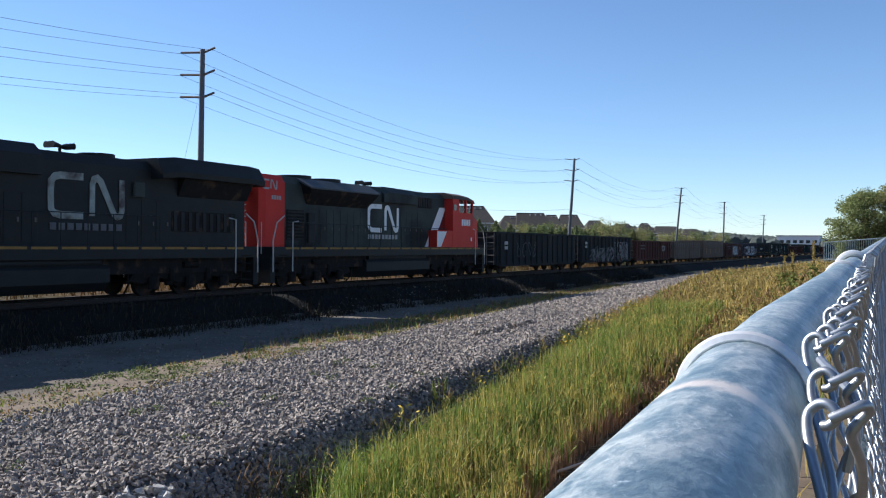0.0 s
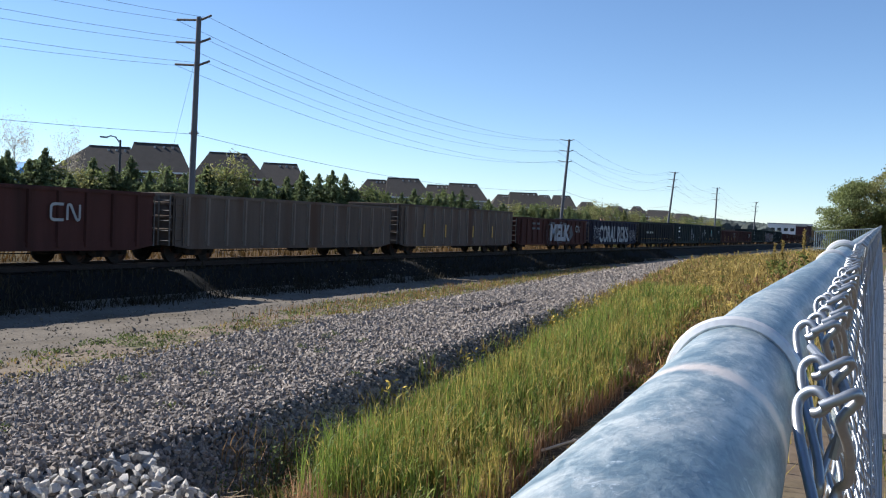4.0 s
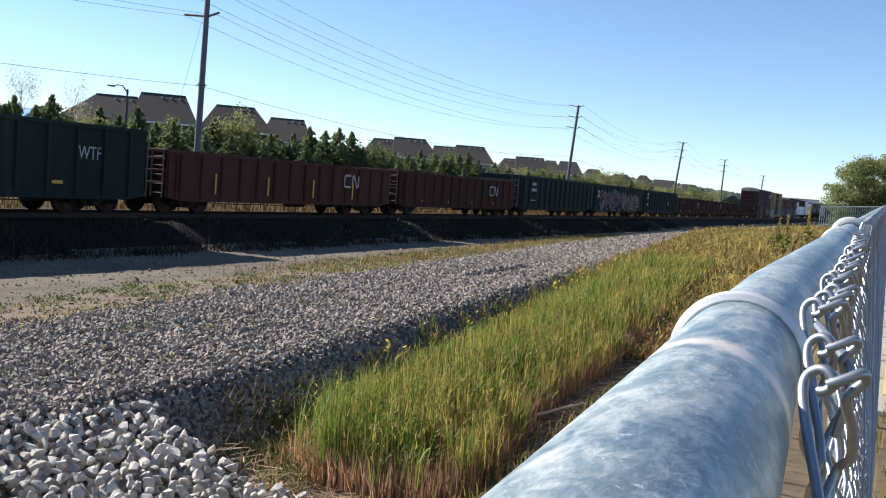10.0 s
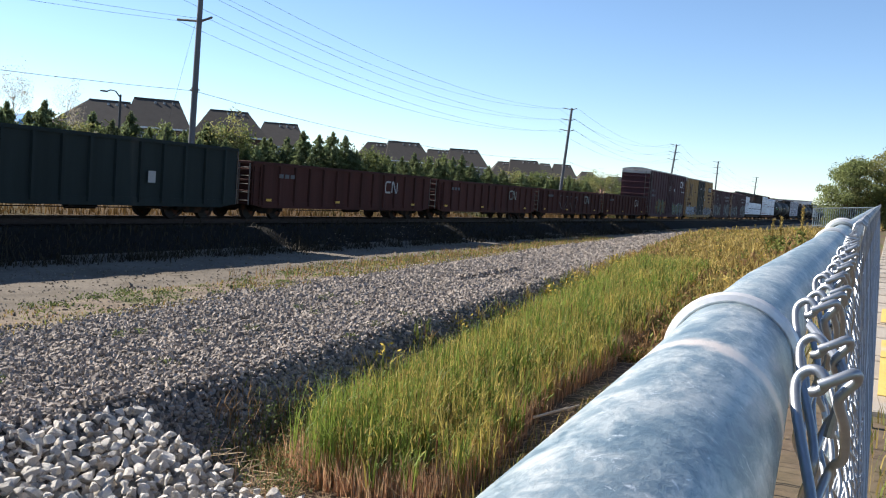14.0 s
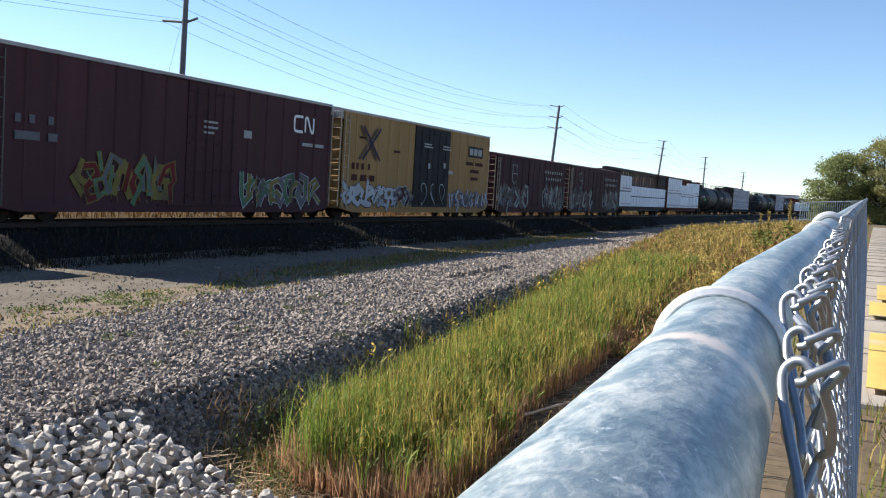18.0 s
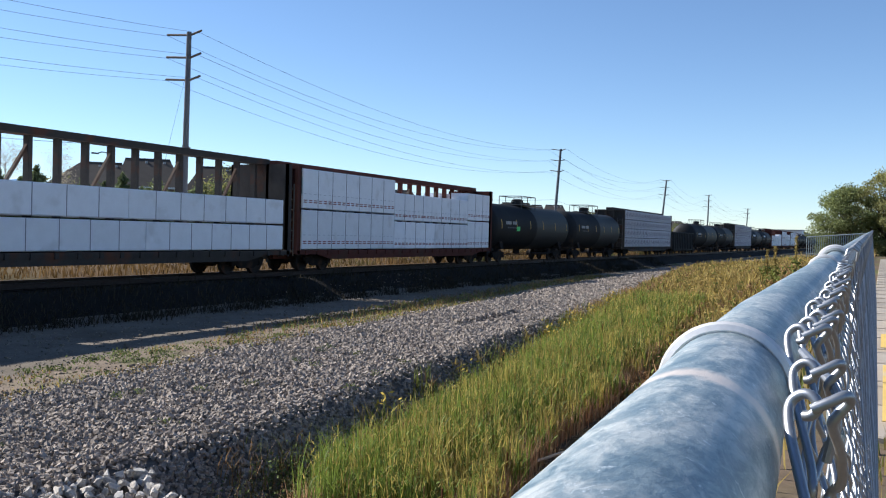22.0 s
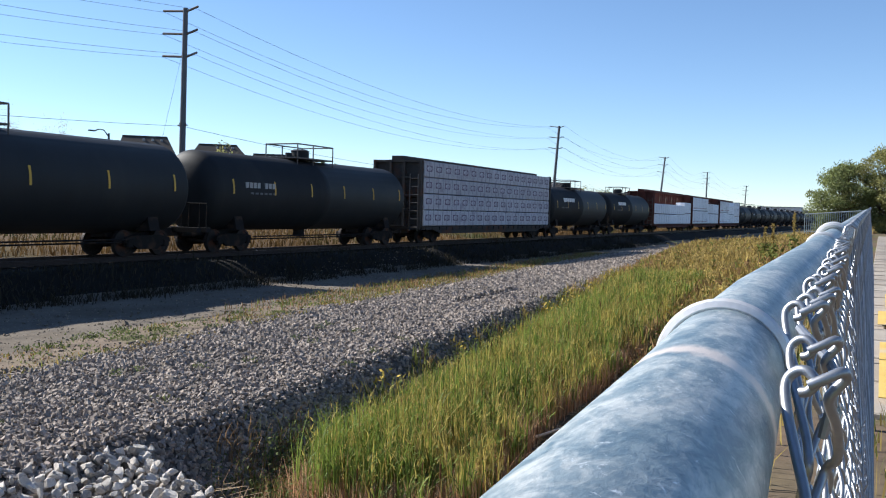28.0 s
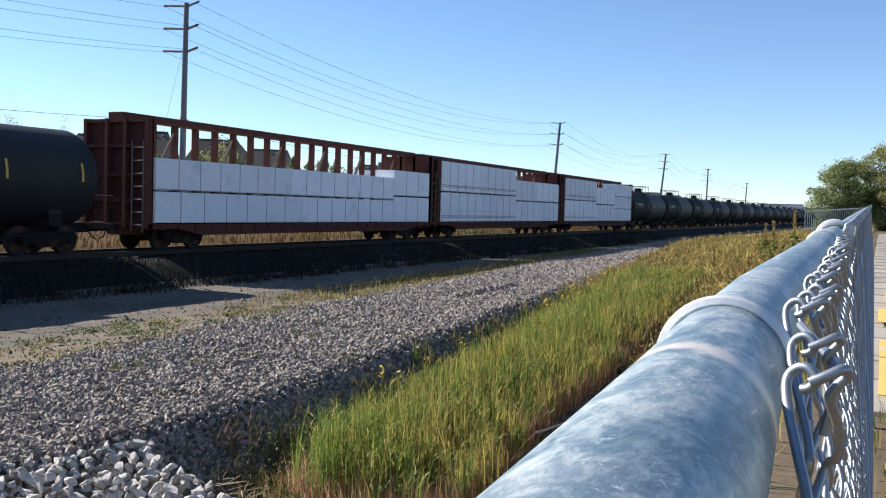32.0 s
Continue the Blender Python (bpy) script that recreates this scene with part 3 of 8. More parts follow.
def emblem(parent, x, y, z, size, material, tall=0.8):
    """The railway's mark as plain shapes: an open bent band and a folded band."""
    g = Geo()
    w = size * 0.145
    s = size
    for i, path in enumerate(([(0.85, 1), (0.28, 1), (0.14, 0.96), (0.06, 0.85), (0.05, 0.5), (0.06, 0.15), (0.14, 0.04), (0.28, 0), (0.85, 0)], [(1.08, 0), (1.08, 0.84), (1.12, 0.96), (1.21, 1.0), (1.30, 0.92), (1.66, 0.08), (1.75, 0), (1.84, 0.04), (1.88, 0.16), (1.88, 1)])):
        stroke(g, [(y + a * s, z + b * s * tall) for a, b in path], w, x + 0.004 * (i + 1))
    return part("emblem", g, material, parent, "painted railway emblem")


GLYPHS = [
    [[(0.0, 0.1), (0.25, 0.95), (0.6, 0.7), (0.35, 0.35), (0.95, 0.0)]],
    [[(0.95, 0.85), (0.4, 1), (0.05, 0.75), (0.85, 0.35), (0.6, 0), (0, 0.12)]],
    [[(0, 0.2), (0.2, 0.9), (0.55, 0.15), (0.75, 0.95), (1.0, 0.05)]],
    [[(0.95, 0.85), (0.35, 1), (0, 0.5), (0.3, 0), (0.9, 0.1), (0.95, 0.45), (0.5, 0.42)]],
    [[(0, 1), (0.1, 0.25), (0.5, 0), (0.9, 0.3), (0.6, 0.65), (1.05, 1.0)]],
    [[(0.1, 0.0), (0.0, 0.7), (0.5, 1.0), (0.95, 0.75), (0.4, 0.45)], [(0.55, 0.4), (1.1, -0.1)]],
]


def graffiti(parent, x, y0, y1, z0, z1, fills, outline, seed, letters):
    """Sprayed shapes without words: crowded thick strokes with pointed ends over a wider outline."""
    rng = random.Random(seed)
    letters = round(letters * 1.9)
    w, H = (y1 - y0) / letters, z1 - z0
    for k in range(letters):
        a, b = y0 + (k - 0.2) * w, y0 + (k + 1.3) * w + w * rng.uniform(0, 0.2)
        fu, fv, tilt = rng.random() < 0.5, rng.random() < 0.5, rng.uniform(-0.5, 0.5)
        ca, sa = math.cos(tilt), math.sin(tilt)
        lo, hi = z0 + H * rng.uniform(0.0, 0.12), z1 - H * rng.uniform(0, 0.22)
        lean, bar = w * rng.uniform(-0.1, 0.25), min(w * 0.38, H * 0.22) * rng.uniform(0.7, 1.3)
        x += 0.0004
        fill, line, shine = Geo(), Geo(), Geo()
        for n, path in enumerate(rng.choice(GLYPHS)):
            path = [(0.5 + (u - 0.5) * ca - (v - 0.5) * sa, 0.5 + (u - 0.5) * sa + (v - 0.5) * ca) for u, v in [(1 - u if fu else u, 1 - v if fv else v) for u, v in path]]
            pts = [(mix(a, b, u + rng.uniform(-0.12, 0.12)) + lean * v, mix(lo, hi, v + rng.uniform(-0.1, 0.1))) for u, v in path]
            stroke(line, pts, bar + 0.075, x + 0.0002 * n)
            stroke(fill, pts, bar, x + 0.004 + 0.0003 * n)
            if n == 0 and rng.random() < 0.7:
                p, q = pts[0], pts[-1]
                stroke(shine, [(mix(p[0], q[0], 0.15), mix(p[1], q[1], 0.15)), (mix(p[0], q[0], 0.5), mix(p[1], q[1], 0.5))], bar * 0.3, x + 0.008)
        letter = part("graffiti", fill, fills[k % len(fills)], parent, "sprayed graffiti shape")
        part("graffiti_outline", line, outline, letter, "sprayed outline")
        if shine.v:
            part("graffiti_patch", shine, fills[(k + 1) % len(fills)] if len(fills) > 1 else outline, letter, "sprayed patch of colour")
        if rng.random() < 0.5:
            drip = Geo()
            yy = rng.uniform(a, b)
            stroke(drip, [(yy, lo), (yy + 0.02, lo - H * rng.uniform(0.06, 0.14))], 0.03, x + 0.003)
            part("graffiti_drip", drip, outline, letter, "run of paint")


def rounded(path, n=5):
    """A smooth line through the points of a path."""
    p = [path[0], *path, path[-1]]
    line = []
    for a, b, c, d in zip(p, p[1:], p[2:], p[3:]):
        for i in range(n):
            t = i / n
            line.append(tuple(0.5 * (2 * b[k] + (c[k] - a[k]) * t + (2 * a[k] - 5 * b[k] + 4 * c[k] - d[k]) * t ** 2 + (3 * b[k] - a[k] - 3 * c[k] + d[k]) * t ** 3) for k in (0, 1)))
    return line + [path[-1]]


def scribble(parent, x, y0, y1, z0, z1, material, seed, count):
    rng = random.Random(seed)
    for k in range(count):
        g = Geo()
        cy = mix(y0, y1, (k + 0.5) / count)
        w, h = (y1 - y0) / count * 0.36, (z1 - z0) / 2
        p0 = rng.uniform(0, 6)
        p = []
        for i in range(22):
            t = i / 21
            p.append((cy + w * math.sin(p0 + t * 7.5) * (0.6 + 0.4 * t), mix(z0, z1, 0.5) + h * math.cos(p0 * 2 + t * 5.2) * rng.uniform(0.9, 1.0)))
        stroke(g, p, 0.045, x)
        part("graffiti_tag", g, material, parent, "thin sprayed graffiti tag")


def lettering(parent, text, x, y, z, wide, tall, material, name="graffiti_word", bold=0.0):
    """Words painted on a side, set in the built-in font and fitted to a width and height."""
    data = bpy.data.curves.new(name, "FONT")
    data.body, data.offset = text, bold
    src = bpy.data.objects.new("word", data)
    me = bpy.data.meshes.new_from_object(src)
    bpy.data.objects.remove(src)
    bpy.data.curves.remove(data)
    xs, ys = [v.co.x for v in me.vertices], [v.co.y for v in me.vertices]
    a, b, c, d = min(xs), max(xs), min(ys), max(ys)
    for v in me.vertices:
        v.co = (0.0, (v.co.x - a) / (b - a) * wide, (v.co.y - c) / (d - c) * tall)
    ob = part(name, me, material, parent, "sprayed block letters")
    ob.location = (x, y, z)
    return ob


def register(ob, s):
    """Sets a car on the track at s metres and enters it in the train."""
    TRAIN.append((ob, s))
    ob.matrix_basis = pose(TRACK, s, 0)
    return ob


# ---- gondolas ----
def gondola(s, colour, top, label, length=15.7, ribs=14, rib_colour=None, base=0.62):
    car = register(thing("gondola_car", (0, 0, 0), label, "freight wagon", "gondola cars of the train"), s)
    W, L = 1.50, length
    key = (round(top, 2), L, ribs, base)

    def side():
        g = Geo()
        g.box(W - 0.03, W, 0.0, L, base + 0.14, top - 0.1)
        g.prism([(0.9, base - 0.12), (L - 0.9, base - 0.12), (L, base + 0.02), (L, base + 0.16), (0, base + 0.16), (0, base + 0.02)], "x", W - 0.06, W + 0.03)
        return g

    def far_side():
        return Geo().box(-W, -W + 0.03, 0.0, L, base + 0.02, top - 0.1)

    def chord():
        g = Geo()
        for sx in (W, -W):
            g.bevel_box(sx - 0.07, sx + 0.07, -0.02, L + 0.02, top - 0.12, top, 0.02)
        for y in (0.0, L):
            g.bevel_box(-W, W, y - 0.06, y + 0.06, top - 0.12, top - 0.004, 0.02)
        return g

    def end():
        g = Geo()
        g.box(-W, W, 0.0, 0.03, base, top - 0.1)
        for z in (0.3, 0.55, 0.8):
            g.bevel_box(-W, W, -0.07, 0.0, mix(base, top, z) - 0.05, mix(base, top, z) + 0.05, 0.02)
        return g

    part("side_wall", shared(("side_wall", *key), side), colour, car)
    part("side_wall", shared(("far_side", *key), far_side), colour, car)
    part("top_rim", shared(("top_rim", *key), chord), colour, car)
    for y, r in ((0, 0), (L, math.pi)):
        e = part("end_wall", shared(("end_wall", *key), end), colour, car)
        e.location, e.rotation_euler = (0, y, 0), (0, 0, r)
    part("floor", shared(("gon_floor", L), lambda: Geo().box(-W + 0.03, W - 0.03, 0.03, L - 0.03, base + 0.1, base + 0.2).box(-0.2, 0.2, -0.2, L + 0.2, 0.62, 0.94)), "under", car)

    def rib():
        return Geo().prism([(W, -0.075), (W + 0.09, -0.05), (W + 0.09, 0.05), (W, 0.075)], "z", base, top - 0.12)

    rm = shared(("rib", round(top, 2), base), rib)
    for k in range(ribs):
        o = part("rib", rm, rib_colour or colour, car)
        o.location = (0, 0.75 + (L - 1.5) * k / (ribs - 1), 0)
    for y in (-0.10, L + 0.10):
        ladder(car, 0.95, W - 0.04, y, base, top - 0.1, 5)
    ladder(car, 0.10, 0.5, W + 0.05, base, top - 0.2, 4, colour, along="y")
    for y in (1.75, L - 1.75):
        truck(car, y)
    part("brake_rigging", shared(("rigging", L), lambda: Geo().box(-0.5, 0.3, L / 2 - 1.4, L / 2 - 0.2, 0.42, 0.62).cyl((0.8, L / 2 + 0.3, 0.5), (0.8, L / 2 + 1.5, 0.5), 0.17).tube([(1.2, 3, 0.42), (1.2, L - 3, 0.42)], 0.02, 5)), "under", car)
    coupler(car, -0.1, -1)
    coupler(car, L + 0.1, 1)
    return car


GON = [53.5 + 16.67 * i for i in range(19)]
W0 = 1.592
c = gondola(GON[0], "gon_black", 2.72, "black steel gondola wagon with faint graffiti scribbles")
bars(c, "panel_label", W0, 1.3, 1.9, [(0, 0, 0.55, 0.22), (0, -0.3, 0.55, 0.2)], "pale")
scribble(c, W0 + 0.01, 3.2, 7.2, 1.1, 2.1, "g_grey", 5, 4)
c = gondola(GON[1], "gon_black", 2.72, "black steel gondola wagon with white graffiti near one end")
bars(c, "panel_label", W0, 1.4, 2.0, [(0, 0, 0.55, 0.2), (0, -0.28, 0.55, 0.18)], "pale")
graffiti(c, W0 + 0.01, 2.8, 9.3, 0.68, 1.75, ["gon_green", "g_grey"], "g_grey", 7, 5)
graffiti(c, W0 + 0.01, 10.8, 14.0, 0.65, 2.1, ["gon_black", "gon_brown", "g_grey"], "g_white", 8, 3)
scribble(c, W0 + 0.012, 9.6, 14.4, 0.9, 2.3, "g_white", 9, 5)
c = gondola(GON[2], "gon_brown", 2.45, "rust-brown gondola wagon with a pale emblem")
emblem(c, W0, 11.3, 1.45, 0.6, "pale")
bars(c, "panel_label", W0, 2.3, 1.9, [(0, 0, 0.7, 0.12), (0, -0.3, 0.7, 0.12), (1.0, 0, 0.5, 0.12), (1.0, -0.3, 0.5, 0.12)], "g_grey")
c = gondola(GON[3], "gon_grey", 2.5, "weathered grey gondola wagon streaked with rust", rib_colour="rib_pale")
c = gondola(GON[4], "gon_grey", 2.72, "weathered grey-brown gondola wagon with pale ribs and yellow marks", rib_colour="rib_pale")
bars(c, "reflector", W0 + 0.01, 2.6, 1.0, [(0, 0, 0.12, 0.7), (2.7, 0, 0.12, 0.7), (6.5, 0, 0.12, 0.7), (9.5, 0, 0.12, 0.7)], "reflector", "yellow reflective marks")
c = gondola(GON[5], "gon_brown", 2.42, "rust-brown gondola wagon with large white graffiti")
graffiti(c, W0 + 0.006, 5.9, 11.5, 0.66, 2.2, ["gon_brown", "g_grey"], "g_grey", 21, 4)
lettering(c, "MELK", W0 + 0.024, 6.5, 0.78, 4.6, 1.25, "g_white", bold=0.05)
emblem(c, W0, 12.6, 1.5, 0.55, "pale")
bars(c, "panel_label", W0, 2.7, 1.95, [(0, 0, 0.6, 0.14), (0, -0.35, 0.6, 0.14), (0.9, 0, 0.6, 0.14), (0.9, -0.35, 0.6, 0.14)], "g_grey")
c = gondola(GON[6], "gon_blue", 2.55, "dark blue gondola wagon with tall white graffiti letters")
graffiti(c, W0 + 0.01, 0.9, 2.6, 0.9, 2.0, ["gon_blue"], "g_white", 30, 2)
lettering(c, "CORAL", W0 + 0.012, 2.6, 0.66, 5.4, 1.45, "g_white", bold=0.035)
lettering(c, "REKS", W0 + 0.012, 8.4, 0.66, 3.9, 1.45, "g_white", bold=0.035)
graffiti(c, W0 + 0.008, 12.6, 14.6, 0.8, 1.9, ["gon_blue", "g_grey"], "g_white", 33, 2)
c = gondola(GON[7], "gon_black", 2.66, "black steel gondola wagon with orange rust spots")
bars(c, "panel_label", W0, 3.0, 1.55, [(0, 0, 0.85, 0.2), (1.4, 0, 0.6, 0.2), (2.3, 0, 0.6, 0.2)], "pale")
bars(c, "reflector", W0, 1.0, 0.95, [(k * 1.05, 0, 0.16, 0.07) for k in range(14)], "reflector", "orange reflective marks")
c = gondola(GON[8], "gon_green", 2.84, "dark green-black gondola wagon with small white tags")
bars(c, "panel_label", W0, 2.2, 2.0, [(0, 0.2, 0.7, 0.2), (-0.1, -0.2, 0.95, 0.2), (-0.1, -0.85, 0.9, 0.06)], "white")
TAGS = (
    (((0, 9), (0, 6), (2, 9), (4, 7.6), (1, 7), (4, 6), (0, 5.6)), ((0.4, 5.6), (0.2, 3.6), (3.6, 5.2), (3.4, 4.4), (0.6, 4.4), (4.6, 3.4)), ((1.6, 3), (0, 1.2), (2.6, 2.6)), ((2.8, 2.6), (5, 1.6), (4, 0.4), (1.2, 0), (1.4, 0.8), (4.2, 0.9))),
    (((0, 5.6), (1.2, 3.4), (0.6, 5.2)), ((1.2, 3.4), (3.4, 5.6), (2.6, 3.6)), ((0.4, 2.8), (3.8, 4.2), (1.0, 2.2), (3.2, 3.0)), ((1, 2), (0.6, 0.8), (2.4, 1.2), (3, 0), (4.2, 1.6))),
)
for tag, y0, z0 in ((TAGS[0], 9.75, 0.95), (TAGS[1], 11.0, 0.8)):
    for k, path in enumerate(tag):
        g = Geo()
        stroke(g, [(y0 + u * 0.155, z0 + v * 0.145) for u, v in rounded(path)], 0.06, W0 + 0.01 + 0.0004 * k)
        part("graffiti_tag", g, "g_white", c, "sprayed graffiti tag")
bars(c, "panel_label", W0, 14.5, 1.75, [(0, 0, 0.35, 0.05), (0, -0.12, 0.35, 0.05), (0, -0.26, 0.55, 0.05), (0, -0.62, 0.25, 0.1), (0.4, -0.66, 0.5, 0.09)], "g_grey")
bars(c, "stencil_frame", W0, 12.75, 0.86, [(0, 0, 0.5, 0.03), (0, 0.28, 0.5, 0.03), (0, 0.03, 0.03, 0.25), (0.47, 0.03, 0.03, 0.25)], "g_grey")
c = gondola(GON[9], "gon_green", 2.84, "dark green-black gondola wagon with a pale plate")
bars(c, "panel_label", W0, 1.8, 1.85, [(0, 0.28, 0.7, 0.07), (0, 0.0, 0.7, 0.07), (0, 0.1, 0.12, 0.16), (0.2, 0.1, 0.12, 0.16), (0.4, 0.1, 0.08, 0.16), (0.56, 0.1, 0.12, 0.16), (0.05, -0.25, 0.6, 0.14), (0.1, -0.45, 0.45, 0.07), (1.05, -0.15, 0.1, 0.26), (1.2, -0.15, 0.15, 0.26)], "pale")
for k in range(5):
    g = Geo()
    stroke(g, [(0.4 + 0.18 * k, 1.0 + 0.08 * (k % 3)), (0.55 + 0.15 * k, 1.85 - 0.1 * (k % 2)), (0.75 + 0.12 * k, 1.3)], 0.1, W0 + 0.01 + 0.0004 * k)
    part("graffiti_patch", g, "g_grey", c, "faded sprayed patch")
lettering(c, "WTF", W0 + 0.01, 12.75, 1.74, 0.9, 0.4, "g_white")
bars(c, "plate", W0, 7.1, 1.35, [(0, 0, 0.5, 0.95)], "pale", "white plate with a teal mark")
bars(c, "plate_mark", W0 + 0.009, 7.18, 1.75, [(0, 0, 0.34, 0.4), (0.05, -0.3, 0.24, 0.1)], "teal")
bars(c, "reflector", W0, 3.4, 0.95, [(0, 0, 0.4, 0.1), (3.0, 0, 0.4, 0.1), (5.2, 0, 0.4, 0.1), (8.4, 0, 0.4, 0.1)], "reflector")
for i, (t, mark) in enumerate(((2.3, 11.4), (2.36, 11.5))):
    c = gondola(GON[10 + i], "gon_brown", t, "rust-brown gondola wagon with a white emblem and yellow marks")
    emblem(c, W0, mark, 1.35, 0.65, "pale")
    bars(c, "reflector", W0 + 0.008, 2.5, 0.8, [(k * 3.2, 0, 0.09, 0.75 if i == 0 else 0.1) for k in range(4)], "reflector", "yellow reflective marks")
c = gondola(GON[12], "gon_green", 2.84, "dark green-black gondola wagon with a white label")
bars(c, "panel_label", W0, 2.2, 2.0, [(0, 0.2, 0.7, 0.2), (-0.1, -0.2, 0.95, 0.2), (-0.1, -0.85, 0.9, 0.06)], "pale")
c = gondola(GON[13], "gon_green", 2.84, "dark gondola wagon covered in red and white graffiti")
graffiti(c, W0 + 0.01, 2.0, 9.6, 0.7, 2.35, ["g_red", "g_grey", "g_violet"], "g_white", 51, 6)
graffiti(c, W0 + 0.02, 9.2, 14.4, 0.7, 2.1, ["g_yellow", "g_red", "g_grey"], "g_white", 52, 5)
bars(c, "panel_label", W0, 1.1, 2.1, [(0, 0, 0.5, 0.2), (0, -0.4, 0.5, 0.3)], "pale")
c = gondola(GON[14], "gon_green", 2.78, "dark green-black gondola wagon with pale plates")
bars(c, "panel_label", W0, 1.5, 2.05, [(0, 0.2, 0.6, 0.25), (0, -0.15, 0.6, 0.25), (0, -0.8, 0.6, 0.2)], "pale")
bars(c, "panel_label", W0, 10.9, 1.3, [(0, 0, 0.35, 0.4)], "pale")
for i in range(4):
    c = gondola(GON[15 + i], "gon_brown", (2.36, 2.3, 2.3, 2.36)[i], "rust-brown gondola wagon with a white emblem")
    emblem(c, W0, 10.6, 1.4, 0.65, "pale" if i in (0, 3) else "g_pale")
    bars(c, "panel_label", W0, 1.7, 1.75, [(0, 0, 0.28, 0.16), (0.4, 0, 0.28, 0.16), (0.8, 0, 0.28, 0.16)], "g_grey")
    bars(c, "reflector", W0, 0.9, 0.78, [(0, 0, 0.35, 0.1), (5.2, 0, 0.35, 0.1), (12.6, 0, 0.35, 0.1)], "reflector", "yellow reflective marks")
    if i == 2:
        scribble(c, W0 + 0.01, 4, 9, 0.8, 1.9, "g_grey", 61, 4)


# ---- boxcars ----
def boxcar(s, length, top, colour, label, base=0.55, ribs=13, door=None, roof="roof_pale", end_bars="grab"):
    car = register(thing("boxcar", (0, 0, 0), label, "freight wagon", "boxcars of the train"), s)
    W, L = 1.52, length
    for sx in (1, -1):
        g = Geo()
        g.box(sx * W - 0.03, sx * W + 0.0, 0, L, base + 0.1, top - 0.25)
        part("side_wall", g, colour, car)
    g = Geo().prism([(1.2, base - 0.18), (L - 1.2, base - 0.18), (L, base + 0.02), (L, base + 0.14), (0, base + 0.14), (0, base + 0.02)], "x", W - 0.05, W + 0.02)
    part("side_sill", g, colour, car)
    for y, sgn in ((0, -1), (L, 1)):
        g = Geo().box(-W, W, min(y, y - sgn * 0.04), max(y, y - sgn * 0.04), base, top - 0.2)
        part("end_wall", g, colour, car)
        gb = Geo()
        n = max(4, int((top - base) / 0.55))
        for k in range(n):
            z = mix(base + 0.2, top - 0.45, k / (n - 1))
            y0, y1 = sorted((y, y + sgn * 0.09))
            gb.bevel_box(-W + 0.03, W - 0.03, y0, y1, z, z + 0.16, 0.03)
        part("end_corrugation", gb, colour, car)
        ladder(car, 1.0, W - 0.04, y + sgn * 0.12, base + 0.1, top - 0.35, 9, end_bars)
    g = Geo().prism([(-W - 0.03, top - 0.28), (W + 0.03, top - 0.28), (W + 0.03, top - 0.17), (0.5, top), (-0.5, top), (-W - 0.03, top - 0.17)], "y", -0.04, L + 0.04)
    part("roof", g, roof, car)
    if roof == "roof_pale":
        for y, sgn in ((0, -1), (L, 1)):
            part("end_cap", Geo().bevel_box(-W, W, *sorted((y + sgn * 0.005, y + sgn * 0.1)), top - 0.62, top - 0.29, 0.015), roof, car, "pale panel at the top of the end")
    rm = shared(("box_rib", round(top, 2), base), lambda: Geo().prism([(W, -0.08), (W + 0.045, -0.045), (W + 0.045, 0.045), (W, 0.08)], "z", base + 0.12, top - 0.28))
    d0, d1 = door[:2] if door else (1e9, 1e9)
    for k in range(ribs):
        y = 0.12 + (L - 0.24) * k / (ribs - 1)
        if d0 - 0.1 < y < d1 + 0.1:
            continue
        part("rib", rm, colour, car).location = (0, y, 0)
    if door:
        n = door[2]
        for k in range(n):
            a, b = mix(d0, d1, k / n), mix(d0, d1, (k + 1) / n)
            g = Geo().box(W + 0.0, W + 0.05, a + 0.02, b - 0.02, base + 0.12, top - 0.32)
            dr = part("door", g, door[3], car, "sliding plug door")
            for j in range(5):
                z = mix(base + 0.4, top - 0.7, j / 4)
                part("door_rib", Geo().bevel_box(W + 0.05, W + 0.08, a + 0.12, b - 0.12, z, z + 0.1, 0.02), door[3], dr)
            h = Geo()
            for j in (0.3, 0.7):
                y = mix(a, b, j)
                h.tube([(W + 0.10, y, base + 0.25), (W + 0.10, y, top - 0.45)], 0.02, 5)
            h.box(W + 0.085, W + 0.12, mix(a, b, 0.3), mix(a, b, 0.7), 1.7, 1.76)
            part("lock_bar", h, door[3], dr)
        part("door_track", Geo().box(W, W + 0.10, d0 - 1.4, d1 + 0.2, base + 0.04, base + 0.10), colour, car)
        part("door_track", Geo().box(W, W + 0.09, d0 - 1.4, d1 + 0.2, top - 0.32, top - 0.28), colour, car)
    ladder(car, 0.12, 0.5, W + 0.06, base, top - 0.4, 8, end_bars, along="y")
    part("underframe", Geo().box(-0.25, 0.25, -0.2, L + 0.2, 0.55, 0.94).box(-W + 0.05, W - 0.05, 0.05, L - 0.05, base + 0.02, base + 0.12).cyl((0.9, L / 2, 0.5), (0.9, L / 2 + 1.2, 0.5), 0.18).tube([(1.25, 3.2, 0.4), (1.25, L - 3.2, 0.4)], 0.025, 5), "under", car)
    for y in (2.0, L - 2.0):
        truck(car, y)
    coupler(car, -0.1, -1)
    coupler(car, L + 0.1, 1)
    return car


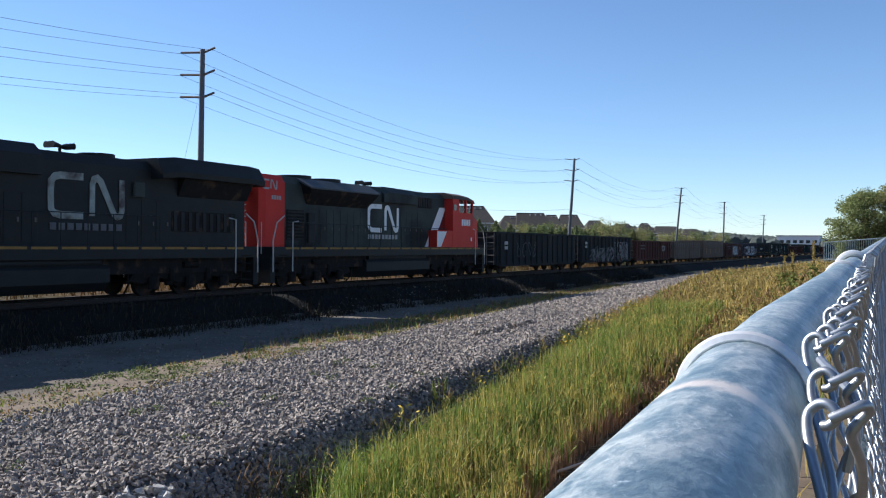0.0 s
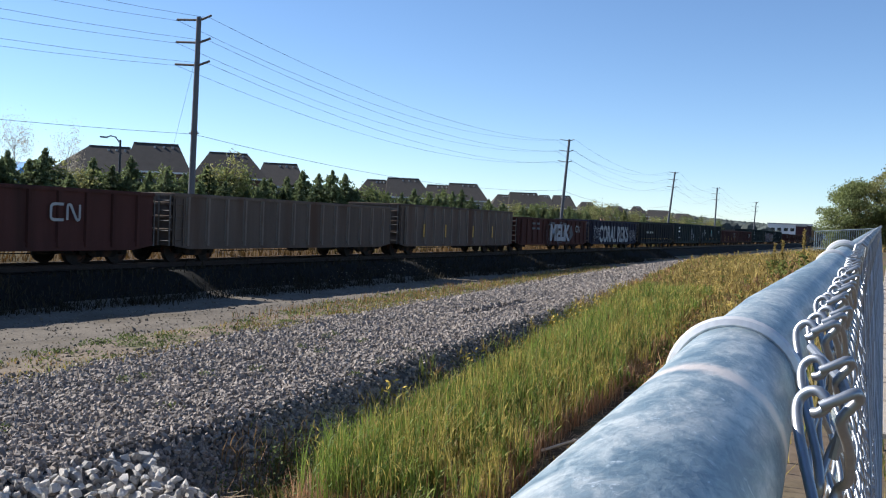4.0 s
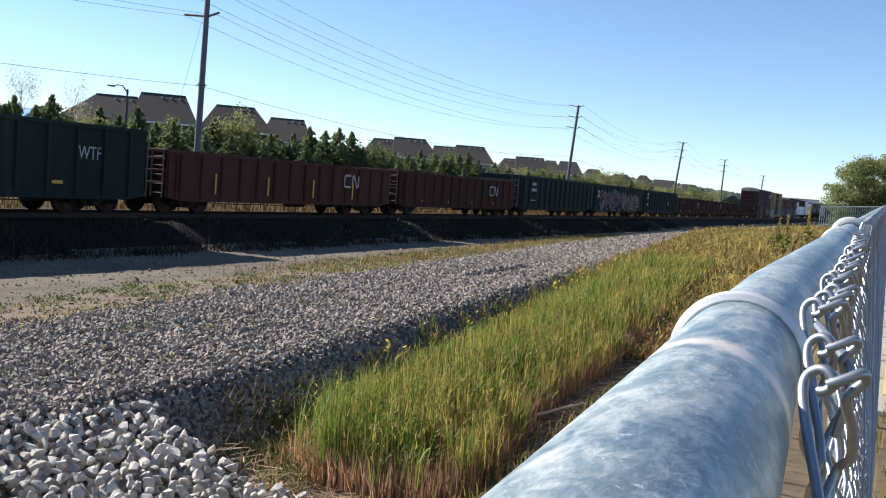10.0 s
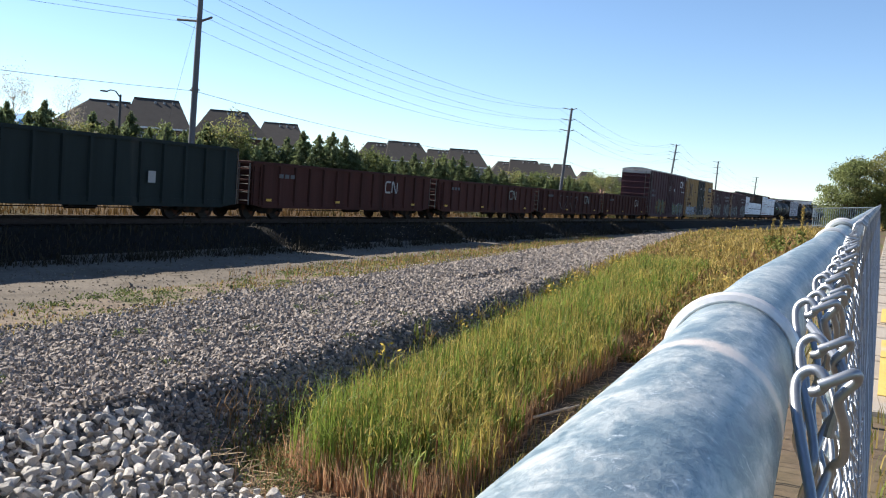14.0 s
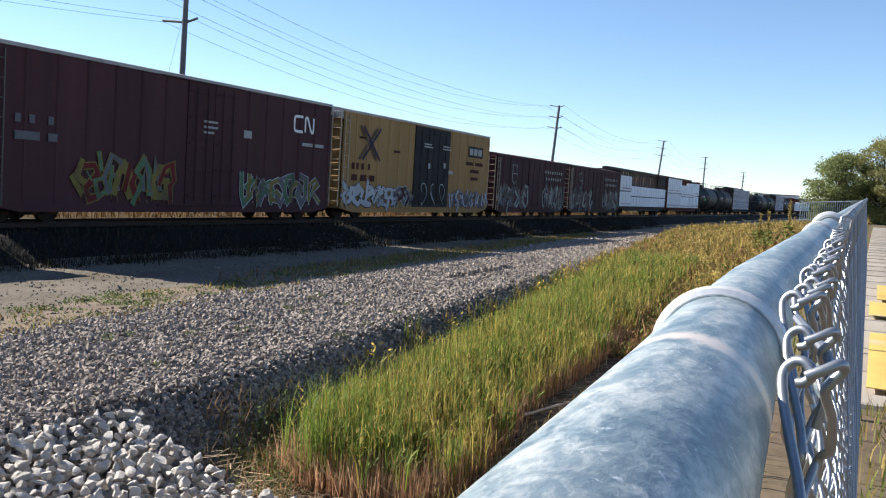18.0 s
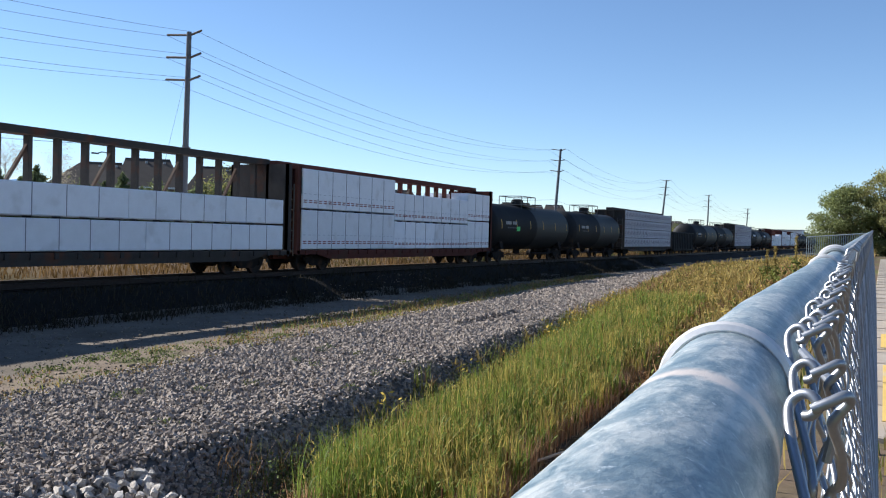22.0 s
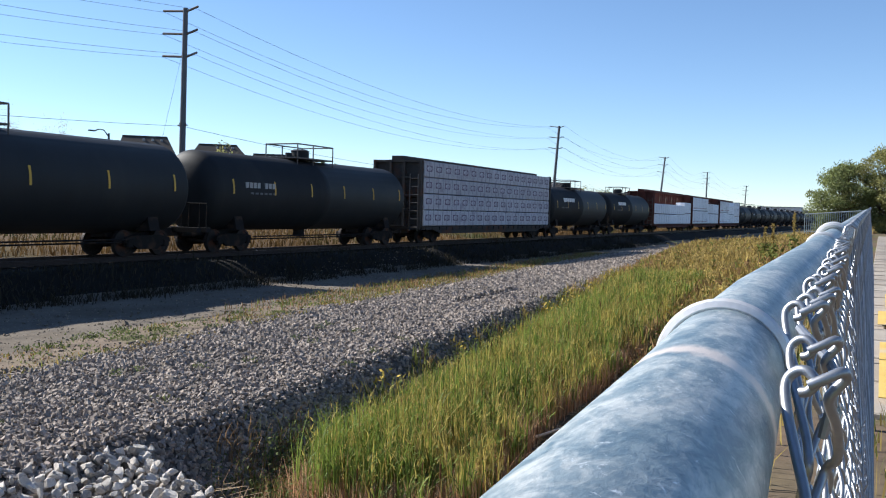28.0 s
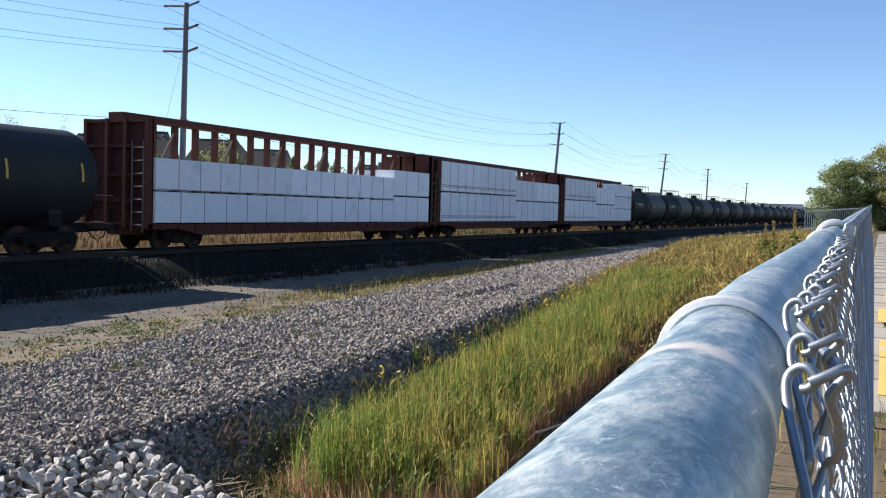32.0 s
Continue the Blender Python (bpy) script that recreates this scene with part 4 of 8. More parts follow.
XB = 1.57
c = boxcar(370.2, 18.0, 5.44, "box_brown", "tall brown boxcar with graffiti along its foot", ribs=16, door=(8.3, 11.3, 2, "box_brown"))
bars(c, "panel_label", XB, 0.9, 3.0, [(0, 0, 0.2, 0.25), (0.5, 0, 0.2, 0.25), (1.2, 0, 0.2, 0.25), (0, -0.5, 0.9, 0.25), (1.2, -0.5, 0.35, 0.25)], "g_grey")
bars(c, "panel_label", XB, 9.2, 3.7, [(0, 0, 0.8, 0.08), (0, -0.2, 0.8, 0.08), (0, -0.4, 0.6, 0.08), (2.4, -0.4, 0.5, 0.3)], "pale")
emblem(c, XB, 15.0, 3.85, 0.8, "white")
bars(c, "panel_label", XB, 15.7, 3.25, [(0, 0, 0.8, 0.14), (1.0, 0, 0.7, 0.14)], "pale")
graffiti(c, XB, 3.2, 7.6, 0.8, 2.2, ["g_yellow", "g_red", "g_green", "g_grey"], "g_yellow", 71, 5)
graffiti(c, XB, 11.6, 17.0, 0.75, 1.9, ["g_green", "g_yellow", "g_grey"], "g_white", 72, 6)
c = boxcar(389.3, 17.9, 5.38, "box_yellow", "yellow boxcar with black doors and graffiti", ribs=17, door=(7.4, 11.9, 2, "box_black"), roof="roof_pale", end_bars="rung_cream")
for name, dy, m in (("emblem", 0.16, "g_violet"), ("emblem", -0.16, "gon_grey")):
    g = Geo()
    for k, sg in enumerate((1, -1)):
        stroke(g, [(2.55 - 0.85 + dy, 3.75 - sg * 0.8), (2.55 + 0.85 + dy, 3.75 + sg * 0.8)], 0.13, XB + 0.004 * k + (0.009 if dy > 0 else 0))
    part(name, g, m, c, "faded crossing bars")
bars(c, "panel_label", XB, 0.9, 2.45, [(0, 0, 0.22, 0.3), (0.4, 0, 0.22, 0.3), (0.9, 0, 0.22, 0.3), (1.5, 0, 0.2, 0.3), (0, -0.55, 0.5, 0.3), (0.9, -0.55, 0.5, 0.3), (1.7, -0.55, 0.5, 0.3), (0.6, 1.5, 0.6, 0.1), (4.2, 1.0, 0.6, 0.12)], "gon_brown")
bars(c, "nameplate", XB, 14.6, 3.75, [(0, 0, 2.2, 0.66)], "box_black", "black nameplate")
bars(c, "nameplate_mark", XB + 0.01, 14.75, 3.88, [(0, 0, 0.5, 0.4), (0.65, 0, 0.5, 0.4), (1.3, 0, 0.55, 0.4)], "pale")
bars(c, "panel_label", XB, 14.9, 2.4, [(-0.6, 0.85, 1.1, 0.2), (0.8, 0.85, 1.2, 0.2), (0.1, 0.4, 1.3, 0.2), (0.2, -0.05, 1.1, 0.2)], "gon_brown")
bars(c, "panel_label", XB + 0.1, 8.3, 4.1, [(0, 0, 0.9, 0.07), (0, -0.15, 1.1, 0.07), (2.4, 0, 0.9, 0.07), (2.4, -0.15, 1.1, 0.07), (0.6, -1.3, 0.25, 0.3), (2.6, -1.2, 0.25, 0.3), (3.3, -1.5, 0.6, 0.2)], "pale")
graffiti(c, XB, 0.2, 5.4, 0.7, 1.75, ["g_white"], "g_violet", 81, 5)
graffiti(c, XB, 5.0, 7.2, 0.7, 1.8, ["box_brown", "g_grey"], "g_white", 82, 2)
graffiti(c, XB, 12.2, 17.6, 0.65, 1.75, ["g_white", "g_grey"], "g_violet", 83, 6)
scribble(c, XB + 0.1, 8.0, 11.4, 0.8, 2.0, "g_white", 84, 3)
for s, L, seed in ((408.7, 14.7, 91), (424.8, 15.9, 92)):
    c = boxcar(s, L, 4.42, "box_brown", "faded maroon boxcar with pale graffiti along its foot", ribs=13, door=(L * 0.42, L * 0.62, 1, "box_brown"), roof="box_brown", end_bars="rung_cream")
    bars(c, "panel_label", XB, L * 0.66, 3.3, [(0.55 * k, 0, 0.2, 0.22) for k in range(8)] + [(0.55 * k + 0.3, -0.5, 0.2, 0.22) for k in range(7)], "pale")
    graffiti(c, XB, 0.5, L * 0.40, 0.65, 2.35, ["g_pale", "g_grey", "gon_grey"], "g_grey", seed, 5)
    graffiti(c, XB, L * 0.64, L - 0.4, 0.65, 2.4, ["g_pale", "g_grey", "g_pale", "gon_grey"], "g_grey", seed + 5, 5)
    g = Geo()
    sy = 3.3 if s < 420 else 2.9
    stroke(g, [(sy + a, 3.05 + b) for a, b in ((0.0, -0.72), (0.42, -0.45), (0.46, 0.05), (0.34, 0.25), (0.46, 0.62), (0.2, 0.55), (0.0, 0.7), (-0.2, 0.55), (-0.46, 0.62), (-0.34, 0.25), (-0.46, 0.05), (-0.42, -0.45), (0.0, -0.72))], 0.07, XB)
    em = part("emblem", g, "g_pale", c, "faded shield outline")
    g = Geo()
    stroke(g, [(sy - 0.4, 3.05), (sy + 0.4, 3.05)], 0.06, XB + 0.003)
    part("emblem_bar", g, "g_pale", em)


M["wrap_dull"] = mat("wrap_dull", (0.44, 0.43, 0.47), 0.6, scale=4, vary=0.22, stain=(0.33, 0.31, 0.35), stain_at=0.52, rand=0.1)
M["wrap_soft"] = mat("wrap_soft", (0.47, 0.46, 0.50), 0.6, scale=4, vary=0.15, stain=(0.44, 0.44, 0.48), stain_at=0.55, rand=0.08)
M["wrap_grey"] = mat("wrap_grey", (0.42, 0.44, 0.50), 0.7, scale=3, vary=0.15)
M["wrap_logo"] = mat("wrap_logo", (0.20, 0.15, 0.18), 0.7, scale=5, vary=0.3, stain=(0.25, 0.25, 0.28), stain_at=0.5)
M["wrap_dark"] = mat("wrap_dark", (0.15, 0.11, 0.16), 0.7, scale=3, vary=0.2)


# ---- centerbeam flats with wrapped lumber ----
def bundle(s, x, y, z, w, L, h, style, label):
    """A wrapped pack of lumber strapped on a car."""
    b = register(thing("lumber_bundle", (0, 0, 0), label, "lumber", "wrapped lumber on the train"), s)
    g = Geo()
    rng = random.Random(int(s * 7 + y * 13 + z * 29))
    c = 0.035
    g.loft([[(x + c, yy, z), (x + w - c, yy, z), (x + w, yy, z + c), (x + w, yy, z + h - c), (x + w - c, yy, z + h), (x + c, yy, z + h), (x, yy, z + h - c), (x, yy, z + c)] for yy in (y, y + L)])
    part("wrapping", g, {"oval": "wrap_dull", "logo": "wrap_soft"}.get(style, "wrap"), b)
    if x < 0:
        return b
    n = max(2, round(L / (0.62 if style in ("logo", "oval") else 1.22)))
    X = x + w + 0.003
    hh = round(h, 3)

    def put(name, mesh, material, yy, label=""):
        part(name, mesh, material, b, label, kind="stuff" if "dashes" in label else "").location = (X, yy, z)

    for k in range(1, n):
        put("strap", shared(("strap", hh), lambda: Geo().box(-0.002, 0.006, 0, 0.028, 0.01, h - 0.01)), "wrap_line", y + L * k / n)
    shift = rng.randint(0, 1)
    for k in range(n):
        yy = y + L * k / n
        if style == "logo" and (k + shift) % 2 == 0:
            put("print", shared(("logo_a", hh), lambda: Geo().box(0, 0.004, 0.12, 0.36, h * 0.36, h * 0.80)), "wrap_logo", yy, "grey-red printed square")
            put("print", shared(("logo_b", hh), lambda: Geo().box(0, 0.004, 0.08, 0.44, h * 0.16, h * 0.25)), "wrap_line", yy, "grey printed bar")
        elif style == "logo":
            def slash():
                g = Geo()
                stroke(g, [(0.05, h * 0.28), (0.3, h * 0.5), (0.52, h * 0.70)], 0.15, 0.002)
                return g
            put("print", shared(("logo_c", hh), slash), "wrap_line", yy, "grey printed slash")
        elif style == "oval":
            if k % 2:
                continue
            c = L / n

            def frame_print():
                return Geo().box(0, 0.003, c - 0.36, c + 0.36, h * 0.34, h * 0.72)

            def oval():
                g = Geo()
                ring = [(0.0045, c + 0.30 * math.cos(q), h * 0.53 + h * 0.15 * math.sin(q)) for q in [math.tau * j / 14 for j in range(14)]]
                return g.add(ring, [tuple(range(14))])

            put("print", shared(("oval_frame", hh, round(L, 2)), frame_print), "wrap_dark", yy, "dark printed rectangle")
            put("print", shared(("oval", hh, round(L, 2)), oval), "wrap_dull", yy, "pale printed oval")
        elif style == "stripe":
            def dashes():
                g = Geo()
                for e in range(3):
                    for f in (0.14, 0.19):
                        g.box(0, 0.004, 0.08 + 0.40 * e, 0.34 + 0.40 * e, h * f, h * f + 0.042)
                return g

            def faint():
                g = Geo()
                for e in range(3):
                    g.box(0, 0.004, 0.06 + 0.40 * e, 0.26 + 0.40 * e, h * 0.36, h * 0.36 + 0.022)
                return g
            put("print", shared(("stripe", hh), dashes), "wrap_red", yy, "dark red printed dashes")
            put("print", shared(("faint", hh), faint), "wrap_grey", yy, "faint printed dashes")
    return b


def centerbeam(s, L, colour, label, rows, bulk="beam_red", deck=1.0, top=4.62):
    """rows: layers of loads, (y0, y1, layer count, style)."""
    car = register(thing("centerbeam_car", (0, 0, 0), label, "freight wagon", "centerbeam cars of the train"), s)
    W = 1.5
    part("deck", Geo().box(-W, W, -0.2, L + 0.2, deck - 0.22, deck - 0.04).box(-0.3, 0.3, -0.3, L + 0.3, 0.55, deck - 0.2).prism([(2.6, deck - 0.45), (L - 2.6, deck - 0.45), (L - 1.4, deck - 0.22), (1.4, deck - 0.22)], "x", W - 0.12, W - 0.04), colour, car)
    for k in range(int(L / 0.9)):
        o = part("stake_pocket", shared(("stake",), lambda: Geo().box(W - 0.02, W + 0.05, 0, 0.15, deck - 0.24, deck - 0.05)), colour, car)
        o.location = (0, 0.4 + 0.9 * k, 0)
    for y, sg in ((0, -1), (L, 1)):
        y0, y1 = sorted((y, y + sg * 0.28))
        wall = part("bulkhead", Geo().box(-W, W, *sorted((y, y + sg * 0.06)), deck, top), bulk, car)
        for x in (-W, -0.5, 0.35, W - 0.14):
            part("bulkhead_post", Geo().box(x, x + 0.14, y0, y1, deck - 0.2, top), bulk, wall)
        for z in (deck + 0.7, deck + 1.6, deck + 2.6, top - 0.14):
            part("bulkhead_rib", Geo().box(-W + 0.14, W - 0.14, y0 + 0.03, y1 - 0.03, z, z + 0.12), bulk, wall)
        ladder(car, 0.85, 1.35, y + sg * 0.33, deck - 0.3, top - 0.8, 7)
    beam = Geo()
    beam.box(-0.35, 0.35, -0.25, L + 0.25, top - 0.02, top + 0.22)
    beam.box(-0.06, 0.06, 0, L, deck, deck + 0.12)
    part("top_chord", beam, bulk, car)
    n = int(L / 1.15)
    pm = shared(("beam_post",), lambda: Geo().box(-0.12, 0.12, -0.08, 0.08, 1.0, 4.62))
    for k in range(n + 1):
        o = part("post", pm, bulk, car)
        o.location = (0, 0.4 + (L - 0.8) * k / n, 0)
    br = Geo()
    for k in range(n):
        a, b = 0.4 + (L - 0.8) * k / n, 0.4 + (L - 0.8) * (k + 1) / n
        if k % 3 == 1:
            br.tube([(0, a, 2.6), (0, b, 4.35)], 0.07, 4)
    part("brace", br, "gon_grey", car)
    for y in (2.1, L - 2.1):
        truck(car, y)
    coupler(car, -0.25, -1)
    coupler(car, L + 0.25, 1)
    for y0, y1, z0, z1, layers, style in rows:
        h = (z1 - z0) / layers
        for k in range(layers):
            cut = [y0, y0 + (y1 - y0) * (0.47 if k % 2 else 0.52), y1] if y1 - y0 > 9 else [y0, y1]
            for a, b in zip(cut, cut[1:]):
                for x in (0.36, -W):
                    bundle(s, x, a + 0.015, z0 + h * k + 0.0, W - 0.36, b - a - 0.03, h - (0.075 if layers < 3 else 0.04), style if x > 0 else "plain",
                           "white-wrapped lumber pack strapped on a flat wagon")
    return car


centerbeam(441.2, 21.6, "beam_dark", "loaded flat wagon with a centre frame and white lumber packs", [(0.1, 4.6, 1.0, 4.1, 2, "stripe"), (4.6, 21.3, 1.0, 3.15, 2, "plain")], bulk="beam_dark")
centerbeam(463.8, 21.4, "beam_red", "loaded red flat wagon stacked high with white lumber packs", [(0.1, 8.5, 1.0, 4.6, 2, "stripe"), (8.5, 17.8, 1.0, 3.95, 2, "stripe"), (17.8, 21.2, 1.0, 4.4, 2, "stripe")])
centerbeam(519.4, 21.6, "beam_dark", "flat wagon fully loaded with printed white lumber packs", [(0.1, 21.5, 1.0, 4.6, 4, "logo")], bulk="beam_dark")
centerbeam(593.1, 21.4, "beam_dark", "flat wagon fully loaded with lumber packs printed with ovals", [(0.1, 21.3, 1.0, 4.62, 4, "oval")], bulk="beam_dark")
centerbeam(650.4, 21.8, "beam_red", "red flat wagon loaded to half height with white lumber packs", [(0.1, 17.5, 1.0, 3.35, 2, "plain"), (17.5, 21.6, 1.0, 3.75, 2, "plain")])
centerbeam(673.5, 21.4, "beam_red", "red flat wagon loaded with white lumber packs", [(0.1, 12.0, 1.0, 4.55, 2, "stripe"), (12.0, 21.3, 1.0, 3.9, 2, "plain")])
centerbeam(696.4, 21.6, "beam_red", "red flat wagon loaded with white lumber packs", [(0.1, 9.0, 1.0, 4.5, 2, "stripe"), (9.0, 15.0, 1.0, 4.0, 2, "plain"), (15.0, 21.5, 1.0, 4.5, 3, "plain")])


# ---- tank cars ----
def tank_car(s, L, label, marks=0, radius=1.58, mid=2.42):
    car = register(thing("tank_car", (0, 0, 0), label, "freight wagon", "tank cars of the train"), s)

    def shell():
        g = Geo()
        n = 32
        rings = []
        prof = [(0.0, 0.02), (0.03, 0.35), (0.10, 0.62), (0.22, 0.82), (0.40, 0.94), (0.60, 1.0)]
        rows = [(y, r) for y, r in prof] + [(L * 0.5 - 0.25, 1.0), (L * 0.5 - 0.22, 1.012), (L * 0.5 + 0.22, 1.012), (L * 0.5 + 0.25, 1.0)] + [(L - y, r) for y, r in reversed(prof)]
        for y, r in rows:
            rings.append([(radius * r * math.cos(math.tau * k / n), y, mid + radius * r * math.sin(math.tau * k / n)) for k in range(n)])
        return g.loft(rings)

    part("tank", shared(("tank", L, radius, mid), shell, True), "tank_black", car)

    for y in (-0.35, L - 3.2):
        part("draft_sill", shared(("draft_sill",), lambda: Geo().box(-0.35, 0.35, 0, 3.55, 0.66, 0.98)), "under", car).location = (0, y, 0)
    for y in (-0.35, L + 0.1):
        part("end_sill", shared(("end_sill",), lambda: Geo().box(-1.5, 1.5, 0, 0.25, 0.82, 1.0)), "under", car).location = (0, y, 0)
    for y in (1.9, L - 1.9):
        part("saddle", shared(("saddle",), lambda: Geo().prism([(-1.35, 0.9), (1.35, 0.9), (1.2, 1.5), (0.9, 1.25), (-0.9, 1.25), (-1.2, 1.5)], "y", -0.25, 0.25)), "under", car).location = (0, y, 0)

    def rails():
        g = Geo()
        g.tube([(1.45, 0, 0.95), (1.45, 0, 1.9), (-1.45, 0, 1.9), (-1.45, 0, 0.95)], 0.022, 5)
        g.tube([(0.6, 0, 0.95), (0.6, 0, 1.9)], 0.02, 5)
        return g

    for y in (-0.3, L + 0.3):
        part("end_railing", shared(("tank_rails",), rails), "truck", car).location = (0, y, 0)

    zt, m = mid + radius, L / 2
    part("platform", shared(("tank_platform", L, radius), lambda: Geo().box(-0.85, 0.85, m - 1.5, m + 1.5, zt + 0.02, zt + 0.08)), "grab", car)
    part("platform_handrail", shared(("tank_handrail", L, radius), lambda: Geo().tube([(-0.85, m, zt + 0.66), (-0.85, m + 1.45, zt + 0.66), (0.85, m + 1.45, zt + 0.66), (0.85, m - 1.45, zt + 0.66), (-0.85, m - 1.45, zt + 0.66), (-0.85, m, zt + 0.66)], 0.03, 6)), "grab", car)
    for x in (-0.85, 0.85):
        for y in (m - 1.45, m - 0.2, m + 1.45):
            part("platform_post", shared(("tank_post",), lambda: Geo().tube([(0, 0, -0.25), (0, 0, 0.66)], 0.03, 6)), "grab", car).location = (x, y, zt)
    part("valve_dome", shared(("dome", L, radius), lambda: Geo().cyl((0, L / 2, mid + radius - 0.05), (0, L / 2, mid + radius + 0.42), 0.42, n=16).cyl((0, L / 2, mid + radius + 0.42), (0, L / 2, mid + radius + 0.5), 0.46, 0.3, n=16).cyl((0, L / 2 - 0.9, mid + radius), (0, L / 2 - 0.9, mid + radius + 0.3), 0.16), True), "tank_black", car)
    for x, z in ((1.3, 0.62), (0.9, 0.5)):
        part("bottom_pipe", shared(("tank_pipe", L), lambda: Geo().tube([(0, 2.8, 0), (0, L - 2.8, 0)], 0.03, 5)), "under", car).location = (x, 0, z)
    part("outlet_valve", shared(("outlet",), lambda: Geo().bevel_box(-0.2, 0.2, -0.2, 0.2, 0.5, 0.9, 0.04)), "under", car).location = (0, L / 2, 0)
    rx = radius + 0.006

    def strip():
        g = Geo()
        rows = [radians(-4 + 3.5 * j) for j in range(7)]
        g.add([(rx * math.cos(a), yy, mid + rx * math.sin(a)) for a in rows for yy in (0, 0.09)], [(2 * j, 2 * j + 1, 2 * j + 3, 2 * j + 2) for j in range(6)])
        return g

    for k in range(6):
        o = part("reflector", shared(("tank_strip", radius, mid), strip), "reflector", car, "yellow reflective strip")
        o.location = (0, L * (0.07 + 0.86 * k / 5), 0)
    if marks:
        w, h, y = (0.42, 0.42, L * 0.18) if marks == 2 else (0.22, 0.22, L * 0.12)
        z = mid + (0.28 if marks == 2 else 0.15)
        x = math.sqrt(radius * radius - (z + h / 2 - mid) ** 2)
        for k in range(6 if marks == 2 else 8):
            if marks == 1 and k == 4:
                continue
            o = part("lettering_bar", shared(("tank_mark", marks), lambda: Geo().box(-0.07, 0.02, 0, w * 0.85, 0, h)), "white" if marks == 2 else "pale", car, "painted mark as a plain bar")
            o.location = (x, y + k * w * 1.15, z)
        for k in range(6):
            o = part("lettering_bar", shared(("tank_bar",), lambda: Geo().box(-0.01, 0.003, 0, 0.2, 0, 0.08)), "g_grey", car)
            o.location = (radius, L * 0.14 + k * 0.3, mid - 0.1)
    for y in (1.9, L - 1.9):
        truck(car, y)
    coupler(car, -0.3, -1)
    coupler(car, L + 0.3, 1)
    return car


c = tank_car(485.9, 16.0, "black tank car with a green square mark", 1)
part("placard", Geo().box(1.575, 1.595, 3.9, 4.5, 2.15, 2.45), "lime", c, "bright green square mark")
tank_car(503.2, 14.6, "black tank car with railings on top", 1)
tank_car(556.4, 18.0, "long black tank car with worn sheen", 1, radius=1.62)
tank_car(575.4, 15.9, "black tank car with yellow reflective strips", 1)
tank_car(615.2, 15.9, "black tank car with a large white painted mark", 2)
tank_car(632.0, 16.3, "black tank car with a large white painted mark", 2)
for k in range(17):
    tank_car(718.9 + 16.6 * k, 15.6, "black tank car in a long row of alike ones", 1 if k < 4 else 0)
c = gondola(542.0, "gon_black", 2.75, "short dark ore wagon with rusty ribs", length=13.3, ribs=12)


# darker copy of the cab's red, for shade painted beside the cab
M["loco_red_shade"] = mat("loco_red_shade", (0.16, 0.02, 0.02), 0.6, scale=1, vary=0.15)
M["loco_hood"] = mat("loco_hood", (0.042, 0.048, 0.044), 0.6, scale=0.8, vary=0.35, stain=(0.016, 0.016, 0.017), stain_at=0.5)
M["sill_yellow"] = mat("sill_yellow", (0.26, 0.15, 0.045), 0.7, scale=3, vary=0.25)


# ---- locomotives ----
M["rail_pale"] = mat("rail_pale", (0.42, 0.40, 0.38), 0.6, scale=6, vary=0.15)
M["cab_roof"] = mat("cab_roof", (0.10, 0.075, 0.06), 0.8, scale=1.5, vary=0.3)
M["clear_glass"] = mat("clear_glass", (0.9, 0.93, 0.93), 0.02, scale=1, vary=0.02, spec=0.3)
M["clear_glass"].node_tree.nodes["Principled BSDF"].inputs["Transmission Weight"].default_value = 0.95
M["clear_glass"].node_tree.nodes["Principled BSDF"].inputs["IOR"].default_value = 1.05
DECK = 1.72


